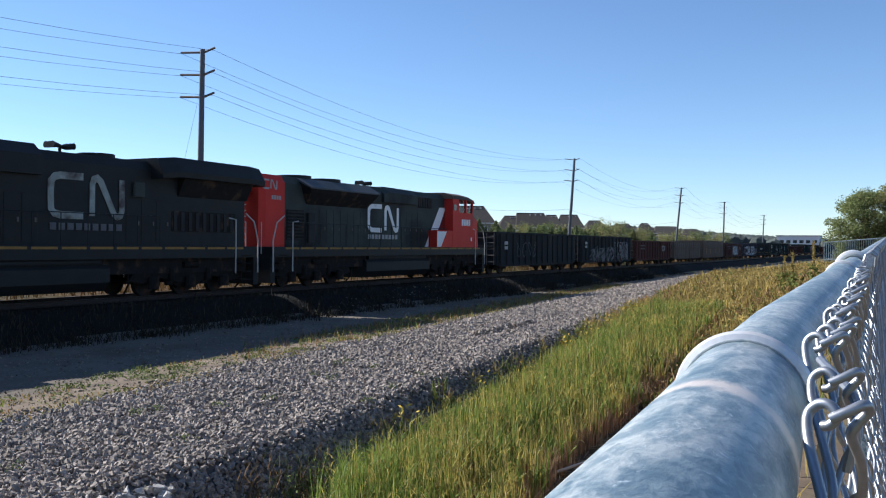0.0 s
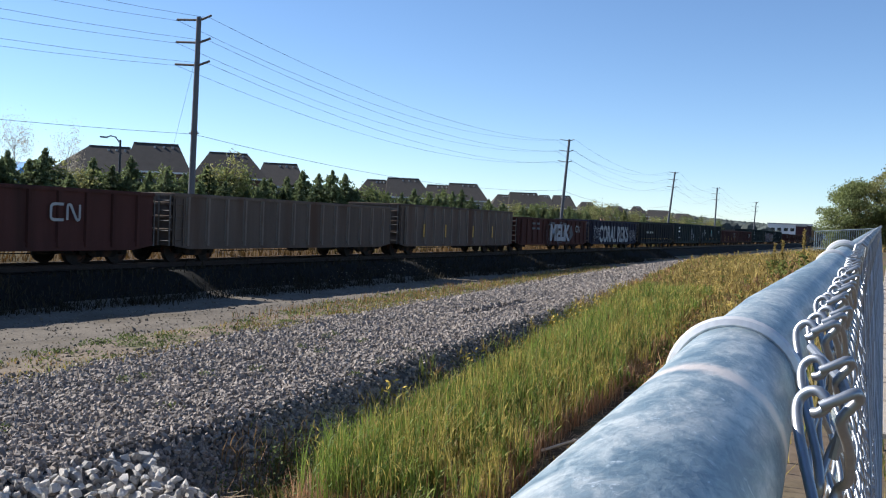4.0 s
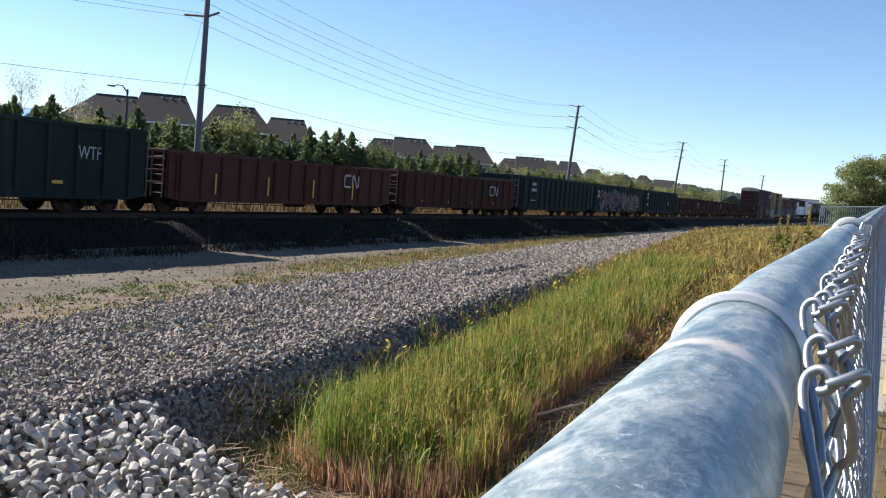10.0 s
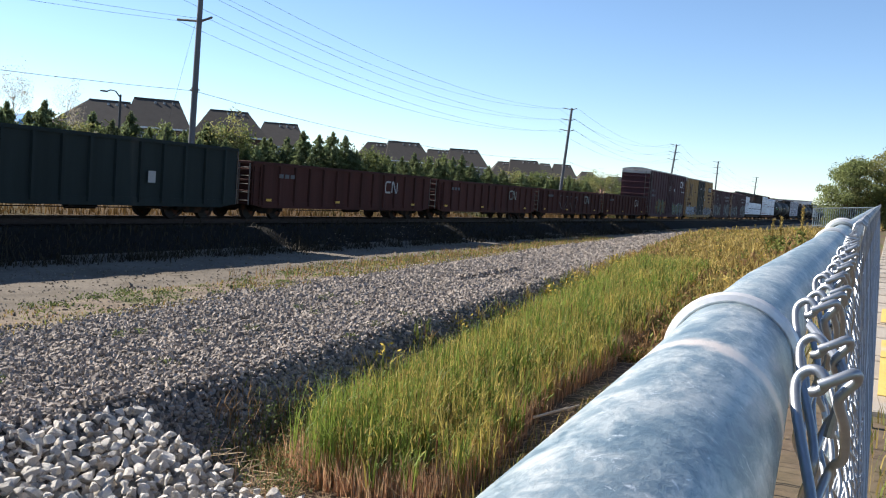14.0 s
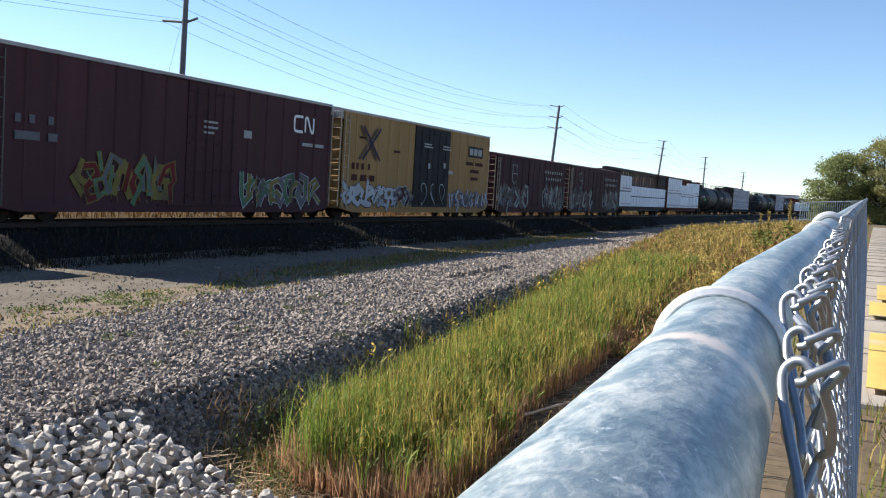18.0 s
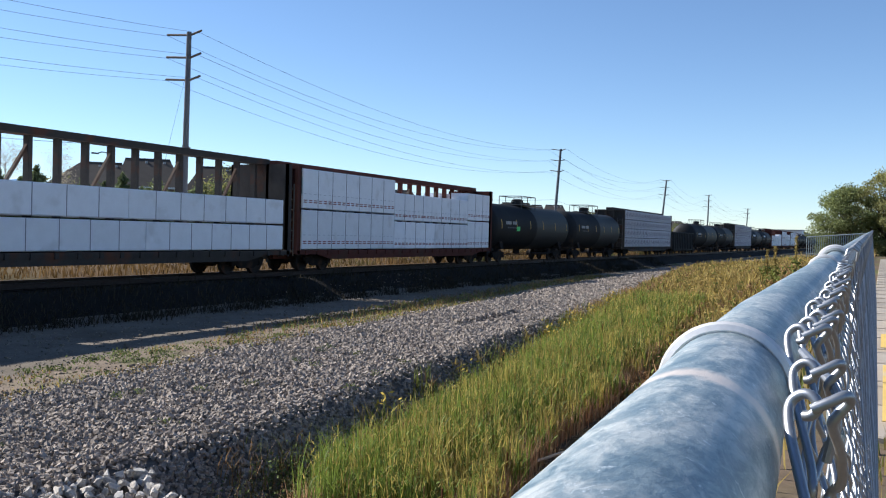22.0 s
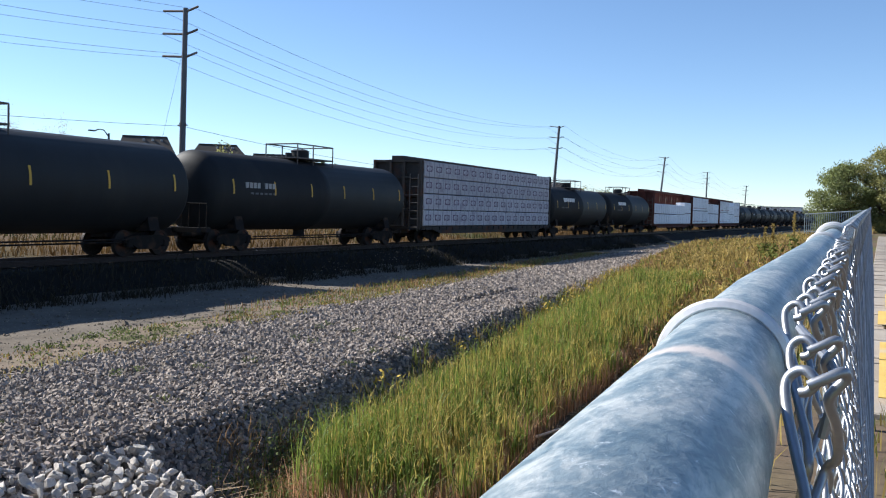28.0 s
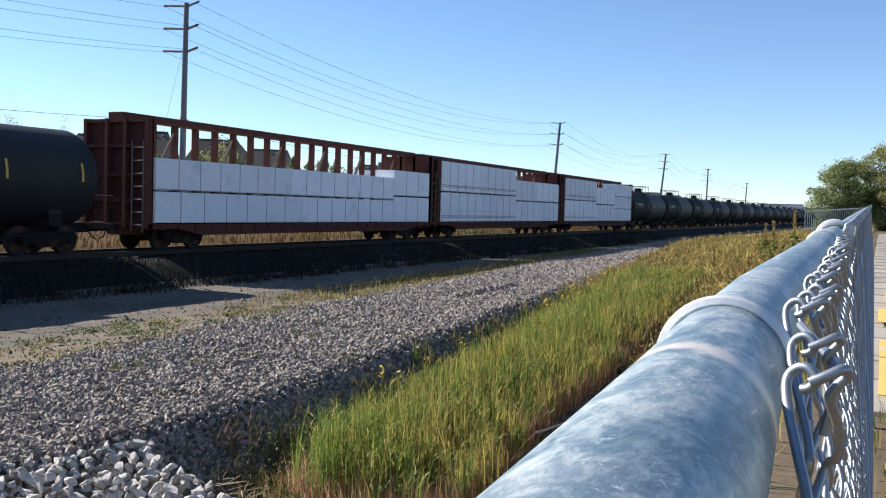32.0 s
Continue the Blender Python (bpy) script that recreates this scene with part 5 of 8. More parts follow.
def loco_base(car, L, tank):
    """Sill, walkway edge, fuel tank, bogies, steps and rails that both locomotives have."""
    part("frame", Geo().bevel_box(-1.5, 1.5, 0.2, L - 0.2, 1.3, DECK, 0.03), "loco_black", car)
    for k in range(18):
        y = 1.0 + k * 1.1
        part("sill_stripe", Geo().box(1.502, 1.508, y, y + 0.95, DECK - 0.1, DECK - 0.02), "sill_yellow", car, "dull yellow stripe on the sill")
    part("fuel_tank", Geo().prism([(-1.42, 0.55), (-1.15, 0.26), (1.15, 0.26), (1.42, 0.55), (1.42, 1.0), (1.3, 1.12), (-1.3, 1.12), (-1.42, 1.0)], "y", *tank), "loco_black", car)
    part("air_reservoir", Geo().cyl((1.2, tank[0] + 0.3, 1.2), (1.2, tank[1] - 0.3, 1.2), 0.17, n=12), "loco_black", car, smooth=True)
    part("underframe", Geo().box(-1.2, 1.2, 0.5, L - 0.5, 0.78, 1.3), "under", car)
    for y in (0.05, L - 0.35):
        part("plow", Geo().box(-1.45, 1.45, y, y + 0.3, 0.25, 1.3), "loco_black", car)
    for y in (3.7, L - 3.7):
        truck(car, y, (-1.85, 0.0, 1.85))
        fr = part("truck_frame", Geo().prism([(-2.9, 0.55), (-2.6, 0.95), (2.6, 0.95), (2.9, 0.55), (2.35, 0.42), (1.35, 0.62), (0.5, 0.42), (-0.5, 0.42), (-1.35, 0.62), (-2.35, 0.42)], "x", 0.98, 1.14), "truck", car)
        fr.location = (0, y, 0)
        for a in (-1.85, 0.0, 1.85):
            part("axle_box", shared(("axle_box",), lambda: Geo().bevel_box(1.12, 1.32, -0.24, 0.24, 0.24, 0.66, 0.06)), "truck", fr).location = (0, a, 0)
        for a in (-0.95, 0.95):
            part("spring", shared(("loco_spring",), lambda: Geo().cyl((1.2, 0, 0.5), (1.2, 0, 0.95), 0.11, n=10)), "truck", fr).location = (0, a, 0)
        part("brake_cylinder", Geo().cyl((1.22, y - 0.4, 1.06), (1.22, y + 0.35, 1.06), 0.12, n=10), "truck", car)
        for d in (-2.95, 2.95):
            part("sand_pipe", Geo().tube([(1.15, y + d, 1.3), (1.15, y + d, 0.4), (0.9, y + d * 0.98, 0.12)], 0.035, 6), "truck", car)
    for k in range(15):
        y = 1.5 + k * 1.05
        part("rail_post", shared(("rail_post",), lambda: Geo().tube([(1.46, 0, DECK), (1.46, 0, 2.75)], 0.018, 5)), "loco_black", car).location = (0, y, 0)
    part("handrail", Geo().tube([(1.46, 1.5, 2.75), (1.46, 16.2, 2.75)], 0.018, 5), "loco_black", car)
    for y, o in ((0.15, 1), (L - 0.15, -1)):
        part("grab_rail", Geo().tube([(1.5, y, 0.7), (1.5, y, 2.0), (1.5, y + o * 0.25, 2.7), (1.5, y + o * 0.75, 3.0)], 0.028, 6), "rail_pale", car, "pale bent handrail")
        part("grab_rail", Geo().tube([(1.5, y + o * 1.35, 0.7), (1.5, y + o * 1.35, 2.75), (1.5, y + o * 1.75, 2.8)], 0.028, 6), "rail_pale", car, "pale bent handrail")
        part("grab_rail", Geo().tube([(-0.9, y, DECK - 0.3), (-0.9, y, 2.7), (0.9, y, 2.7), (0.9, y, DECK - 0.3)], 0.024, 6), "rail_pale", car, "pale end handrail")
        for k in range(4):
            part("step", shared(("loco_step",), lambda: Geo().box(1.0, 1.5, 0, 0.6, 0, 0.04)), "truck", car).location = (0, y + (0.4 if o > 0 else -1.0), 0.42 + 0.31 * k)
    coupler(car, -0.1, -1)
    coupler(car, L + 0.1, 1)


def hood_row(car, y0, y1, z0, z1, n, material="loco_black"):
    """Engine-room doors with latches along the hood."""
    for k in range(n):
        a, b = mix(y0, y1, k / n) + 0.03, mix(y0, y1, (k + 1) / n) - 0.03
        d = part("hood_door", Geo().bevel_box(0.95, 0.968, a, b, z0, z1, 0.008), material, car)
        part("latch", Geo().box(0.968, 0.99, b - 0.12, b - 0.06, mix(z0, z1, 0.4), mix(z0, z1, 0.4) + 0.14), "grab", d)


def slatted(car, name, y0, y1, z0, z1, n, upright=False):
    box = part(name, Geo().box(0.952, 0.965, y0, y1, z0, z1), "under", car)
    for k in range(n):
        if upright:
            a = mix(y0, y1, (k + 0.2) / n)
            part("slat", Geo().box(0.965, 0.99, a, a + (y1 - y0) / n * 0.45, z0 + 0.03, z1 - 0.03), "loco_black", box)
        else:
            a = mix(z0, z1, (k + 0.2) / n)
            part("slat", Geo().box(0.965, 0.99, y0 + 0.04, y1 - 0.04, a, a + (z1 - z0) / n * 0.45), "loco_black", box)


def radiator_wing(car, y0, y1, top, material):
    """A wide sloping cover that overhangs the hood, with the dark intake under it."""
    for s in (1, -1):
        part("radiator_cover", Geo().loft([[(s * 0.8, y, top), (s * 1.5, y + d, top - 0.40), (s * 1.5, y + d, top - 0.46), (s * 0.8, y, top - 0.1)] for y, d in ((y0, 0.12), (y1, -0.12))]), material, car)
        part("radiator_intake", Geo().loft([[(s * 0.9, y, top - 0.12), (s * 1.46, y + d, top - 0.46), (s * 1.38, y + d * 2, top - 0.62), (s * 0.95, y + d * 4, top - 1.12), (s * 0.9, y + d * 4, top - 1.12)] for y, d in ((y0 + 0.05, 0.12), (y1 - 0.05, -0.12))]), "under", car)


def horn(car, y, z):
    h = part("horn", Geo().cyl((0.3, y, z - 0.2), (0.3, y, z + 0.1), 0.05, n=6), "loco_black", car)
    for k in range(3):
        for o in (-1, 1):
            part("horn_bell", Geo().cyl((0.15 + 0.15 * k, y + o * 0.06, z + 0.12), (0.15 + 0.15 * k, y + o * 0.42, z + 0.15), 0.035, 0.11, n=10), "loco_black", h)


def loco_trailing(s, label):
    """The second unit: red hood end leading, grey-green hood, red cab at its far end."""
    car = register(thing("locomotive", (0, 0, 0), label, "locomotive", "locomotives of the train"), s)
    L, top = 21.5, 4.72
    loco_base(car, L, (7.6, 14.2))
    prof = [(-0.95, DECK), (0.95, DECK), (0.95, top - 0.3), (0.75, top), (-0.75, top), (-0.95, top - 0.3)]
    end = part("hood_end", Geo().loft([[(x * 0.9, 0.0, z - (0.12 if z > 3 else 0)) for x, z in prof], [(x, 0.35, z) for x, z in prof], [(x, 1.66, z) for x, z in prof]]), "loco_red", car, "bright red hood end")
    for k in range(9):
        part("rung", Geo().tube([(-0.25, -0.03, 2.0 + 0.24 * k), (0.25, -0.03, 2.0 + 0.24 * k)], 0.018, 5), "rail_pale", end)
    for x in (0.16, -0.16):
        part("headlight", Geo().cyl((x, -0.08, 4.2), (x, 0.0, 4.2), 0.12, n=12), "glass", end)
    emblem(car, 0.955, 0.15, 4.12, 0.5, "pale", 0.7)
    bars(car, "number_bar", 0.955, 0.75, 3.68, [(0.17 * k, 0, 0.12, 0.17) for k in range(4)], "pale")
    part("long_hood", Geo().prism(prof, "y", 1.665, 16.9), "loco_hood", car)
    slatted(car, "louvre", 1.78, 3.05, 2.0, 3.3, 9)
    part("electric_box", Geo().bevel_box(0.95, 1.1, 3.25, 3.75, 1.9, 3.2, 0.03), "loco_black", car)
    radiator_wing(car, 2.7, 8.85, top - 0.02, "loco_grey")
    for y in (3.6, 6.0):
        part("roof_fan", Geo().cyl((0, y, top - 0.05), (0, y, top + 0.14), 0.8, n=22), "loco_black", car, smooth=True)
    horn(car, 9.1, top + 0.02)
    part("dynamic_brake", Geo().loft([[(-1.1, y, top - 0.75), (1.1, y, top - 0.75), (1.1, y, top - 0.3 + e), (0.7, y, top + e), (-0.7, y, top + e), (-1.1, y, top - 0.3 + e)] for y, e in ((9.8, -0.06), (10.3, 0.06), (13.4, 0.02))]), "loco_hood", car)
    slatted(car, "filter_grille", 13.7, 15.3, 3.85, 4.4, 8, True)
    hood_row(car, 4.2, 8.3, 1.85, 3.4, 7, "loco_hood")
    hood_row(car, 11.7, 14.2, 1.85, 3.6, 4, "loco_hood")
    g = Geo().add([(0.972, 14.46, DECK + 0.02), (0.972, 15.42, DECK + 0.02), (0.972, 17.0, 3.95), (0.972, 16.2, 3.95)], [(0, 1, 2, 3)])
    part("slanted_band", g, "white", car, "white slanted band")
    # recess behind the cab: its shade is painted as a darker triangle
    g = Geo().add([(0.971, 15.42, DECK + 0.02), (0.971, 16.9, DECK + 0.02), (0.971, 16.9, 3.82)], [(0, 1, 2)])
    part("slanted_band", g, "loco_red_shade", car, "red band painted darker for the shade of the cab")
    box = part("battery_box", Geo().bevel_box(0.96, 1.498, 14.9, 16.895, DECK, 2.66, 0.02), "loco_red", car, "low red box beside the cab")
    part("slanted_band", Geo().add([(1.504, 14.92, DECK + 0.03), (1.504, 15.4, DECK + 0.03), (1.504, 16.1, 2.6), (1.504, 14.92, 2.6)], [(0, 1, 2, 3)]), "white", box, "white slanted band")
    # cab: closed below the sill of its windows, posts and a roof above
    cab = part("cab", Geo().box(-1.5, 1.5, 16.9, 19.66, DECK, 3.72), "loco_red", car, "red cab")
    part("cab_back", Geo().box(-1.5, 1.5, 16.9, 17.5, 3.72, 4.5), "loco_red", cab)
    for y in (17.5, 18.62, 19.52):
        for x in (1.36, -1.5):
            part("window_post", Geo().box(x, x + 0.14, y, y + (0.2 if y < 18 else 0.12), 3.72, 4.5), "loco_red", cab)
    part("window_post", Geo().box(-0.1, 0.1, 19.54, 19.66, 3.72, 4.5), "loco_red", cab)
    part("side_window", Geo().box(1.505, 1.515, 16.97, 17.32, 3.82, 4.16), "glass", cab)
    for x in (1.42, -1.43):
        part("side_window", Geo().box(x, x + 0.01, 17.7, 19.52, 3.74, 4.42), "clear_glass", cab).visible_shadow = False
    part("cab_roof", Geo().loft([[(-1.53, y, z - 0.3), (1.53, y, z - 0.3), (1.45, y, z - 0.1), (0.9, y, z + 0.05), (-0.9, y, z + 0.05), (-1.45, y, z - 0.1)] for y, z in ((16.8, 4.78), (18.9, 4.76), (19.8, 4.60))]), "cab_roof", cab, "dull brown cab roof")
    part("nose", Geo().loft([[(-1.48, 19.662, DECK), (1.48, 19.662, DECK), (1.46, 19.662, 3.55), (1.2, 19.662, 3.7), (-1.2, 19.662, 3.7), (-1.46, 19.662, 3.55)],
                             [(-1.4, 20.6, DECK), (1.4, 20.6, DECK), (1.36, 20.5, 3.32), (1.1, 20.5, 3.48), (-1.1, 20.5, 3.48), (-1.36, 20.5, 3.32)],
                             [(-1.0, 20.95, DECK), (1.0, 20.95, DECK), (0.95, 20.85, 3.2), (0.8, 20.85, 3.34), (-0.8, 20.85, 3.34), (-0.95, 20.85, 3.2)]]), "loco_red", car, "red nose")
    bars(car, "number_bar", 1.505, 18.04, 2.98, [(0.31 * k, 0, 0.23, 0.36) for k in range(4)], "white")
    bars(car, "panel_label", 1.505, 19.3, 2.1, [(0, 0, 0.16, 0.2)], "white")
    emblem(car, 0.975, 8.43, 2.56, 1.58, "white", 0.74)
    bars(car, "lettering_bar", 0.975, 8.46, 2.12, [(0.335 * k, 0, 0.24, 0.22) for k in range(9)], "pale", "painted address as plain bars")
    return car


def loco_leading(s, label):
    """The leading unit, of which the hood and the flared radiators at its tail pass."""
    car = register(thing("locomotive", (0, 0, 0), label, "locomotive", "locomotives of the train"), s)
    L, top = 21.7, 4.66
    loco_base(car, L, (7.2, 14.0))
    prof = [(-0.95, DECK), (0.95, DECK), (0.95, top - 0.3), (0.75, top), (-0.75, top), (-0.95, top - 0.3)]
    part("long_hood", Geo().prism(prof, "y", 4.6, 21.4), "loco_black", car)
    part("cab", Geo().prism([(-1.5, DECK), (1.5, DECK), (1.5, 4.2), (1.05, 4.75), (-1.05, 4.75), (-1.5, 4.2)], "y", 2.0, 4.6), "loco_red", car, "red cab")
    part("nose", Geo().loft([[(-1.3, 2.0, DECK), (1.3, 2.0, DECK), (1.2, 2.0, 3.4), (-1.2, 2.0, 3.4)], [(-0.9, 0.6, DECK), (0.9, 0.6, DECK), (0.8, 0.7, 3.1), (-0.8, 0.7, 3.1)]]), "loco_red", car, "red nose")
    part("equipment_box", Geo().loft([[(-1.15, y, top - 0.8), (1.15, y, top - 0.8), (1.15, y, top - 0.2), (0.75, y, top + 0.16), (-0.75, y, top + 0.16), (-1.15, y, top - 0.2)] for y in (5.0, 11.6)]), "loco_black", car)
    horn(car, 12.95, top + 0.1)
    part("exhaust", Geo().cyl((0, 14.7, top - 0.1), (0, 14.7, top + 0.14), 0.62, n=20), "loco_black", car, smooth=True)
    part("radiator_roof", Geo().loft([[(-1.48, y, top - 0.5 + d), (1.48, y, top - 0.5 + d), (1.5, y, top - 0.3 + d), (1.2, y, top + 0.22 + d), (-1.2, y, top + 0.22 + d), (-1.5, y, top - 0.3 + d)] for y, d in ((16.3, -0.1), (17.2, 0.0), (21.4, 0.0), (22.0, -0.06))]), "loco_black", car)
    part("radiator_intake", Geo().prism([(-1.3, top - 0.5), (1.3, top - 0.5), (0.97, top - 1.15), (-0.97, top - 1.15)], "y", 17.6, 21.5), "under", car)
    slatted(car, "louvre", 17.3, 20.8, 2.25, 2.98, 9, True)
    hood_row(car, 6.0, 11.6, 1.85, 3.3, 9)
    hood_row(car, 15.1, 17.2, 1.85, 3.3, 3)
    part("electric_box", Geo().bevel_box(0.95, 1.08, 15.4, 15.9, 3.4, 3.9, 0.03), "loco_hood", car)
    for x in (0.16, -0.16):
        part("headlight", Geo().cyl((x, 21.4, 4.1), (x, 21.48, 4.1), 0.12, n=12), "glass", car)
    emblem(car, 0.975, 11.95, 2.68, 1.58, "g_pale", 0.78)
    bars(car, "lettering_bar", 0.975, 12.0, 2.22, [(0.335 * k, 0, 0.24, 0.22) for k in range(9)], "g_grey", "painted address as plain bars")
    return car


loco_leading(8.1, "black diesel locomotive with a grey emblem on its hood")
loco_trailing(30.5, "grimy black diesel locomotive with red cab, red end and white emblem")


# ---- utility poles and wires ----
POLES = [(-30.6, 35.1, 0.8, 11.2), (-30.6, 90.3, 3.6, 10.75), (-30.6, 139.8, 5.0, 10.75), (-30.6, 181.5, 1.0, 10.5), (-30.6, 235.8, 2.5, 9.8)]


def utility_pole(i, x, y, lean, h):
    p = thing("utility_pole", pose(x, y, 0, 0, lean, 0), "weathered wooden utility pole with three crossarm levels", "utility pole", "poles along the track")
    part("pole", Geo().tube([(0, 0, -0.8), (0, 0, h * 0.5), (0, 0, h)], [0.17, 0.145, 0.115], 12), "pole", p, smooth=True)
    w = 1.0 if i == 0 else 0.72
    for z in (h - 0.08, h - 1.16, h - 2.24):
        a = part("crossarm", Geo().tube([(-1.35 * w, 0, z + 0.02), (-0.15, 0, z - 0.05), (0.15, 0, z - 0.05), (0.75 * w, 0, z + 0.12)], 0.055 * w, 6), "arm", p)
        g = Geo()
        for sx in (-1.3 * w, -0.75 * w, 0.72 * w):
            for k in range(4):
                g.cyl((sx, 0, z + 0.03 - 0.06 * k - 0.05), (sx, 0, z - 0.06 * k - 0.02), 0.06, 0.035, n=8)
        part("insulator", g, "insulator", a)
    if i == 0:
        part("bracket", Geo().tube([(-0.3, 0, 5.65), (0.3, 0, 5.65)], 0.03, 5).box(-0.06, 0.06, -0.18, 0.18, 5.55, 5.75), "arm", p)
    return p


def wire(name, a, b, sag, r=0.0085, n=14):
    a, b = Vector(a), Vector(b)
    pts = []
    for k in range(n + 1):
        t = k / n
        q = a.lerp(b, t)
        q.z -= sag * 4 * t * (1 - t)
        pts.append(q)
    return tagged(part(name, Geo().tube(pts, r, 4), "cable"), "thin dark overhead wire between poles", "wire", "overhead wires")


for i, (x, y, lean, h) in enumerate(POLES):
    utility_pole(i, x, y, lean, h)
tops = [(-30.6, -22.0, 1.0, 11.2)] + POLES
for (x0, y0, l0, h0), (x1, y1, l1, h1) in zip(tops, tops[1:]):
    for dz in (0.10, 1.18, 2.26):
        for dx in (-1.3, 0.72):
            wire("wire", (x0 + dx + (h0 - dz) * math.sin(radians(l0)), y0, h0 - dz), (x1 + dx + (h1 - dz) * math.sin(radians(l1)), y1, h1 - dz), 1.6)
    wire("telephone_wire", (x0, y0, 5.6), (x1, y1, 5.6), 0.9, 0.012)
wire("guy_wire", (-30.5, 35.1, 9.5), (-31.4, 33.2, 0.2), 0.0, 0.006, 2)


# ---- houses beyond the track ----
HX = -82


def house(wall, blocks, turn, label):
    """Two storeys under steep hipped roofs; each block: the ends of its ridge along the row of houses, the ridge's height, and how far its two hips run out."""
    mid = (blocks[0][0] + blocks[-1][1]) / 2
    h = thing("house", pose(HX, mid, 0.9, 0, 0, turn), label, "house", "houses beyond the track")
    c, sn = math.cos(radians(turn)), math.sin(radians(turn))
    for n, (ya, yb, top, left, right) in enumerate(blocks):
        # where the lines of sight to the ridge's ends cross the turned front
        a, b = [HX * (q - mid) / (HX * c + q * sn) for q in (ya, yb)]
        ridge, d = top - 0.9, 9.5 - 0.8 * n
        eave, o = ridge - 3.5, 0.45
        g0, g1 = a - left, b + right
        part("wall", Geo().box(-d / 2, d / 2, g0 + o, g1 - o, -0.5, eave), wall, h)
        part("gable", Geo().add([(-d / 2 + 0.6, g1 - o - 0.02, eave), (d / 2 - 0.6, g1 - o - 0.02, eave), (0, b + 0.1, ridge - 0.35), (-d / 2 + 0.6, g1 - o - 0.4, eave), (d / 2 - 0.6, g1 - o - 0.4, eave), (0, b - 0.3, ridge - 0.35)],
                                [(0, 2, 1), (3, 4, 5), (0, 1, 4, 3), (1, 2, 5, 4), (2, 0, 3, 5)]), wall, h)
        rf = part("roof", Geo().add([(-d / 2 - o, g0, eave), (d / 2 + o, g0, eave), (d / 2 + o, g1, eave), (-d / 2 - o, g1, eave), (0, a, ridge), (0, b, ridge)],
                                    [(0, 1, 4), (1, 2, 5, 4), (2, 3, 5), (3, 0, 4, 5), (3, 2, 1, 0)]), "roof", h)
        part("ridge_cap", Geo().tube([(0, a, ridge + 0.02), (0, b, ridge + 0.02)], 0.09, 6), "roof", rf)
        part("fascia", Geo().box(d / 2 + o - 0.02, d / 2 + o + 0.02, g0, g1, eave - 0.18, eave + 0.02), "trim_white", h)
        for k in range(3):
            part("roof_vent", shared(("roof_vent",), lambda: Geo().bevel_box(0, 0.3, 0, 0.3, -0.5, -0.02, 0.04)), "pale", rf).location = (d * 0.05, mix(a, b, 0.45 + 0.2 * k), ridge - 0.25)
        for zz in (0.7, 3.5):
            for f in (0.2, 0.5, 0.8):
                yy = mix(g0 + 1, g1 - 1, f)
                wd = part("window", Geo().box(d / 2, d / 2 + 0.05, yy - 0.62, yy + 0.62, zz, zz + 1.35), "trim_white", h)
                for e in (-0.54, 0.03):
                    part("pane", Geo().box(d / 2 + 0.05, d / 2 + 0.06, yy + e, yy + e + 0.51, zz + 0.08, zz + 1.27), "glass", wd)
    return h


BRICK, PALE = "two-storey brown brick house with a steep dark shingle roof", "two-storey pale sided house with a steep shingle roof"
for wall, turn, label, blocks in (
        ("brick", -50, BRICK, [(77.0, 83.3, 9.2, 4.0, 1.0), (83.8, 91.5, 9.85, 0.8, 1.7)]),
        ("brick", -50, BRICK, [(97.4, 105.5, 10.05, 2.2, 2.6)]),
        ("brick", -52, BRICK, [(109.2, 117.6, 9.5, 1.5, 1.3)]),
        ("siding", -55, PALE, [(138.5, 145.2, 9.0, 2.6, 1.0), (145.7, 157.9, 9.5, 0.8, 2.2)]),
        ("siding", -58, PALE, [(161.5, 171.4, 9.4, 0.8, 1.0), (171.4, 185.6, 9.9, 0.8, 1.8)]),
        ("siding", -60, PALE, [(197.2, 204.0, 9.0, 2.4, 1.0), (204.7, 223.4, 9.7, 0.8, 1.3)]),
        ("brick", -62, BRICK, [(225.0, 232.8, 10.1, 0.8, 1.2), (236.0, 250.3, 10.2, 0.8, 1.2)]),
        ("brick", -62, BRICK, [(260.8, 271.8, 9.4, 2.0, 2.0)]),
        ("brick", -64, BRICK, [(288.5, 305.2, 9.2, 2.0, 2.5)]),
        ("brick", -66, BRICK, [(321.0, 331.0, 10.1, 2.2, 2.4)]),
        ("siding", -66, PALE, [(342.0, 376.8, 9.7, 1.0, 2.0)]),
        ("brick", -68, BRICK, [(392.0, 420.0, 9.6, 2.0, 2.0)])):
    house(wall, blocks, turn, label)


def street_lamp(x, y, top):
    p = thing("street_lamp", (x, y, height(x, y)), "dark street lamp with a curved arm", "street lamp")
    z = top - height(x, y)
    part("pole", Geo().tube([(0, 0, -0.2), (0, 0, z * 0.6), (0, 0, z)], [0.16, 0.13, 0.10], 10), "cable", p, smooth=True)
    part("arm", Geo().tube([(0, 0, z - 0.35), (-0.05, -0.6, z + 0.25), (-0.1, -1.2, z + 0.3), (-0.1, -1.75, z + 0.1)], 0.06, 6), "cable", p, smooth=True)
    part("lamp_head", Geo().loft([[(-0.1 + a * 0.14, yy, z + 0.02 + b * 0.1) for a, b in ((-1, 0), (1, 0), (0.7, 1.4), (-0.7, 1.4))] for yy in (-2.45, -1.7)]), "cable", p)


street_lamp(-70, 69.7, 8.75)


# ---- plants ----
M["leaf_pale"] = mat("leaf_pale", (0.42, 0.36, 0.26), 0.7, scale=0.4, vary=0.3, island=0.4, through_light=0.5)


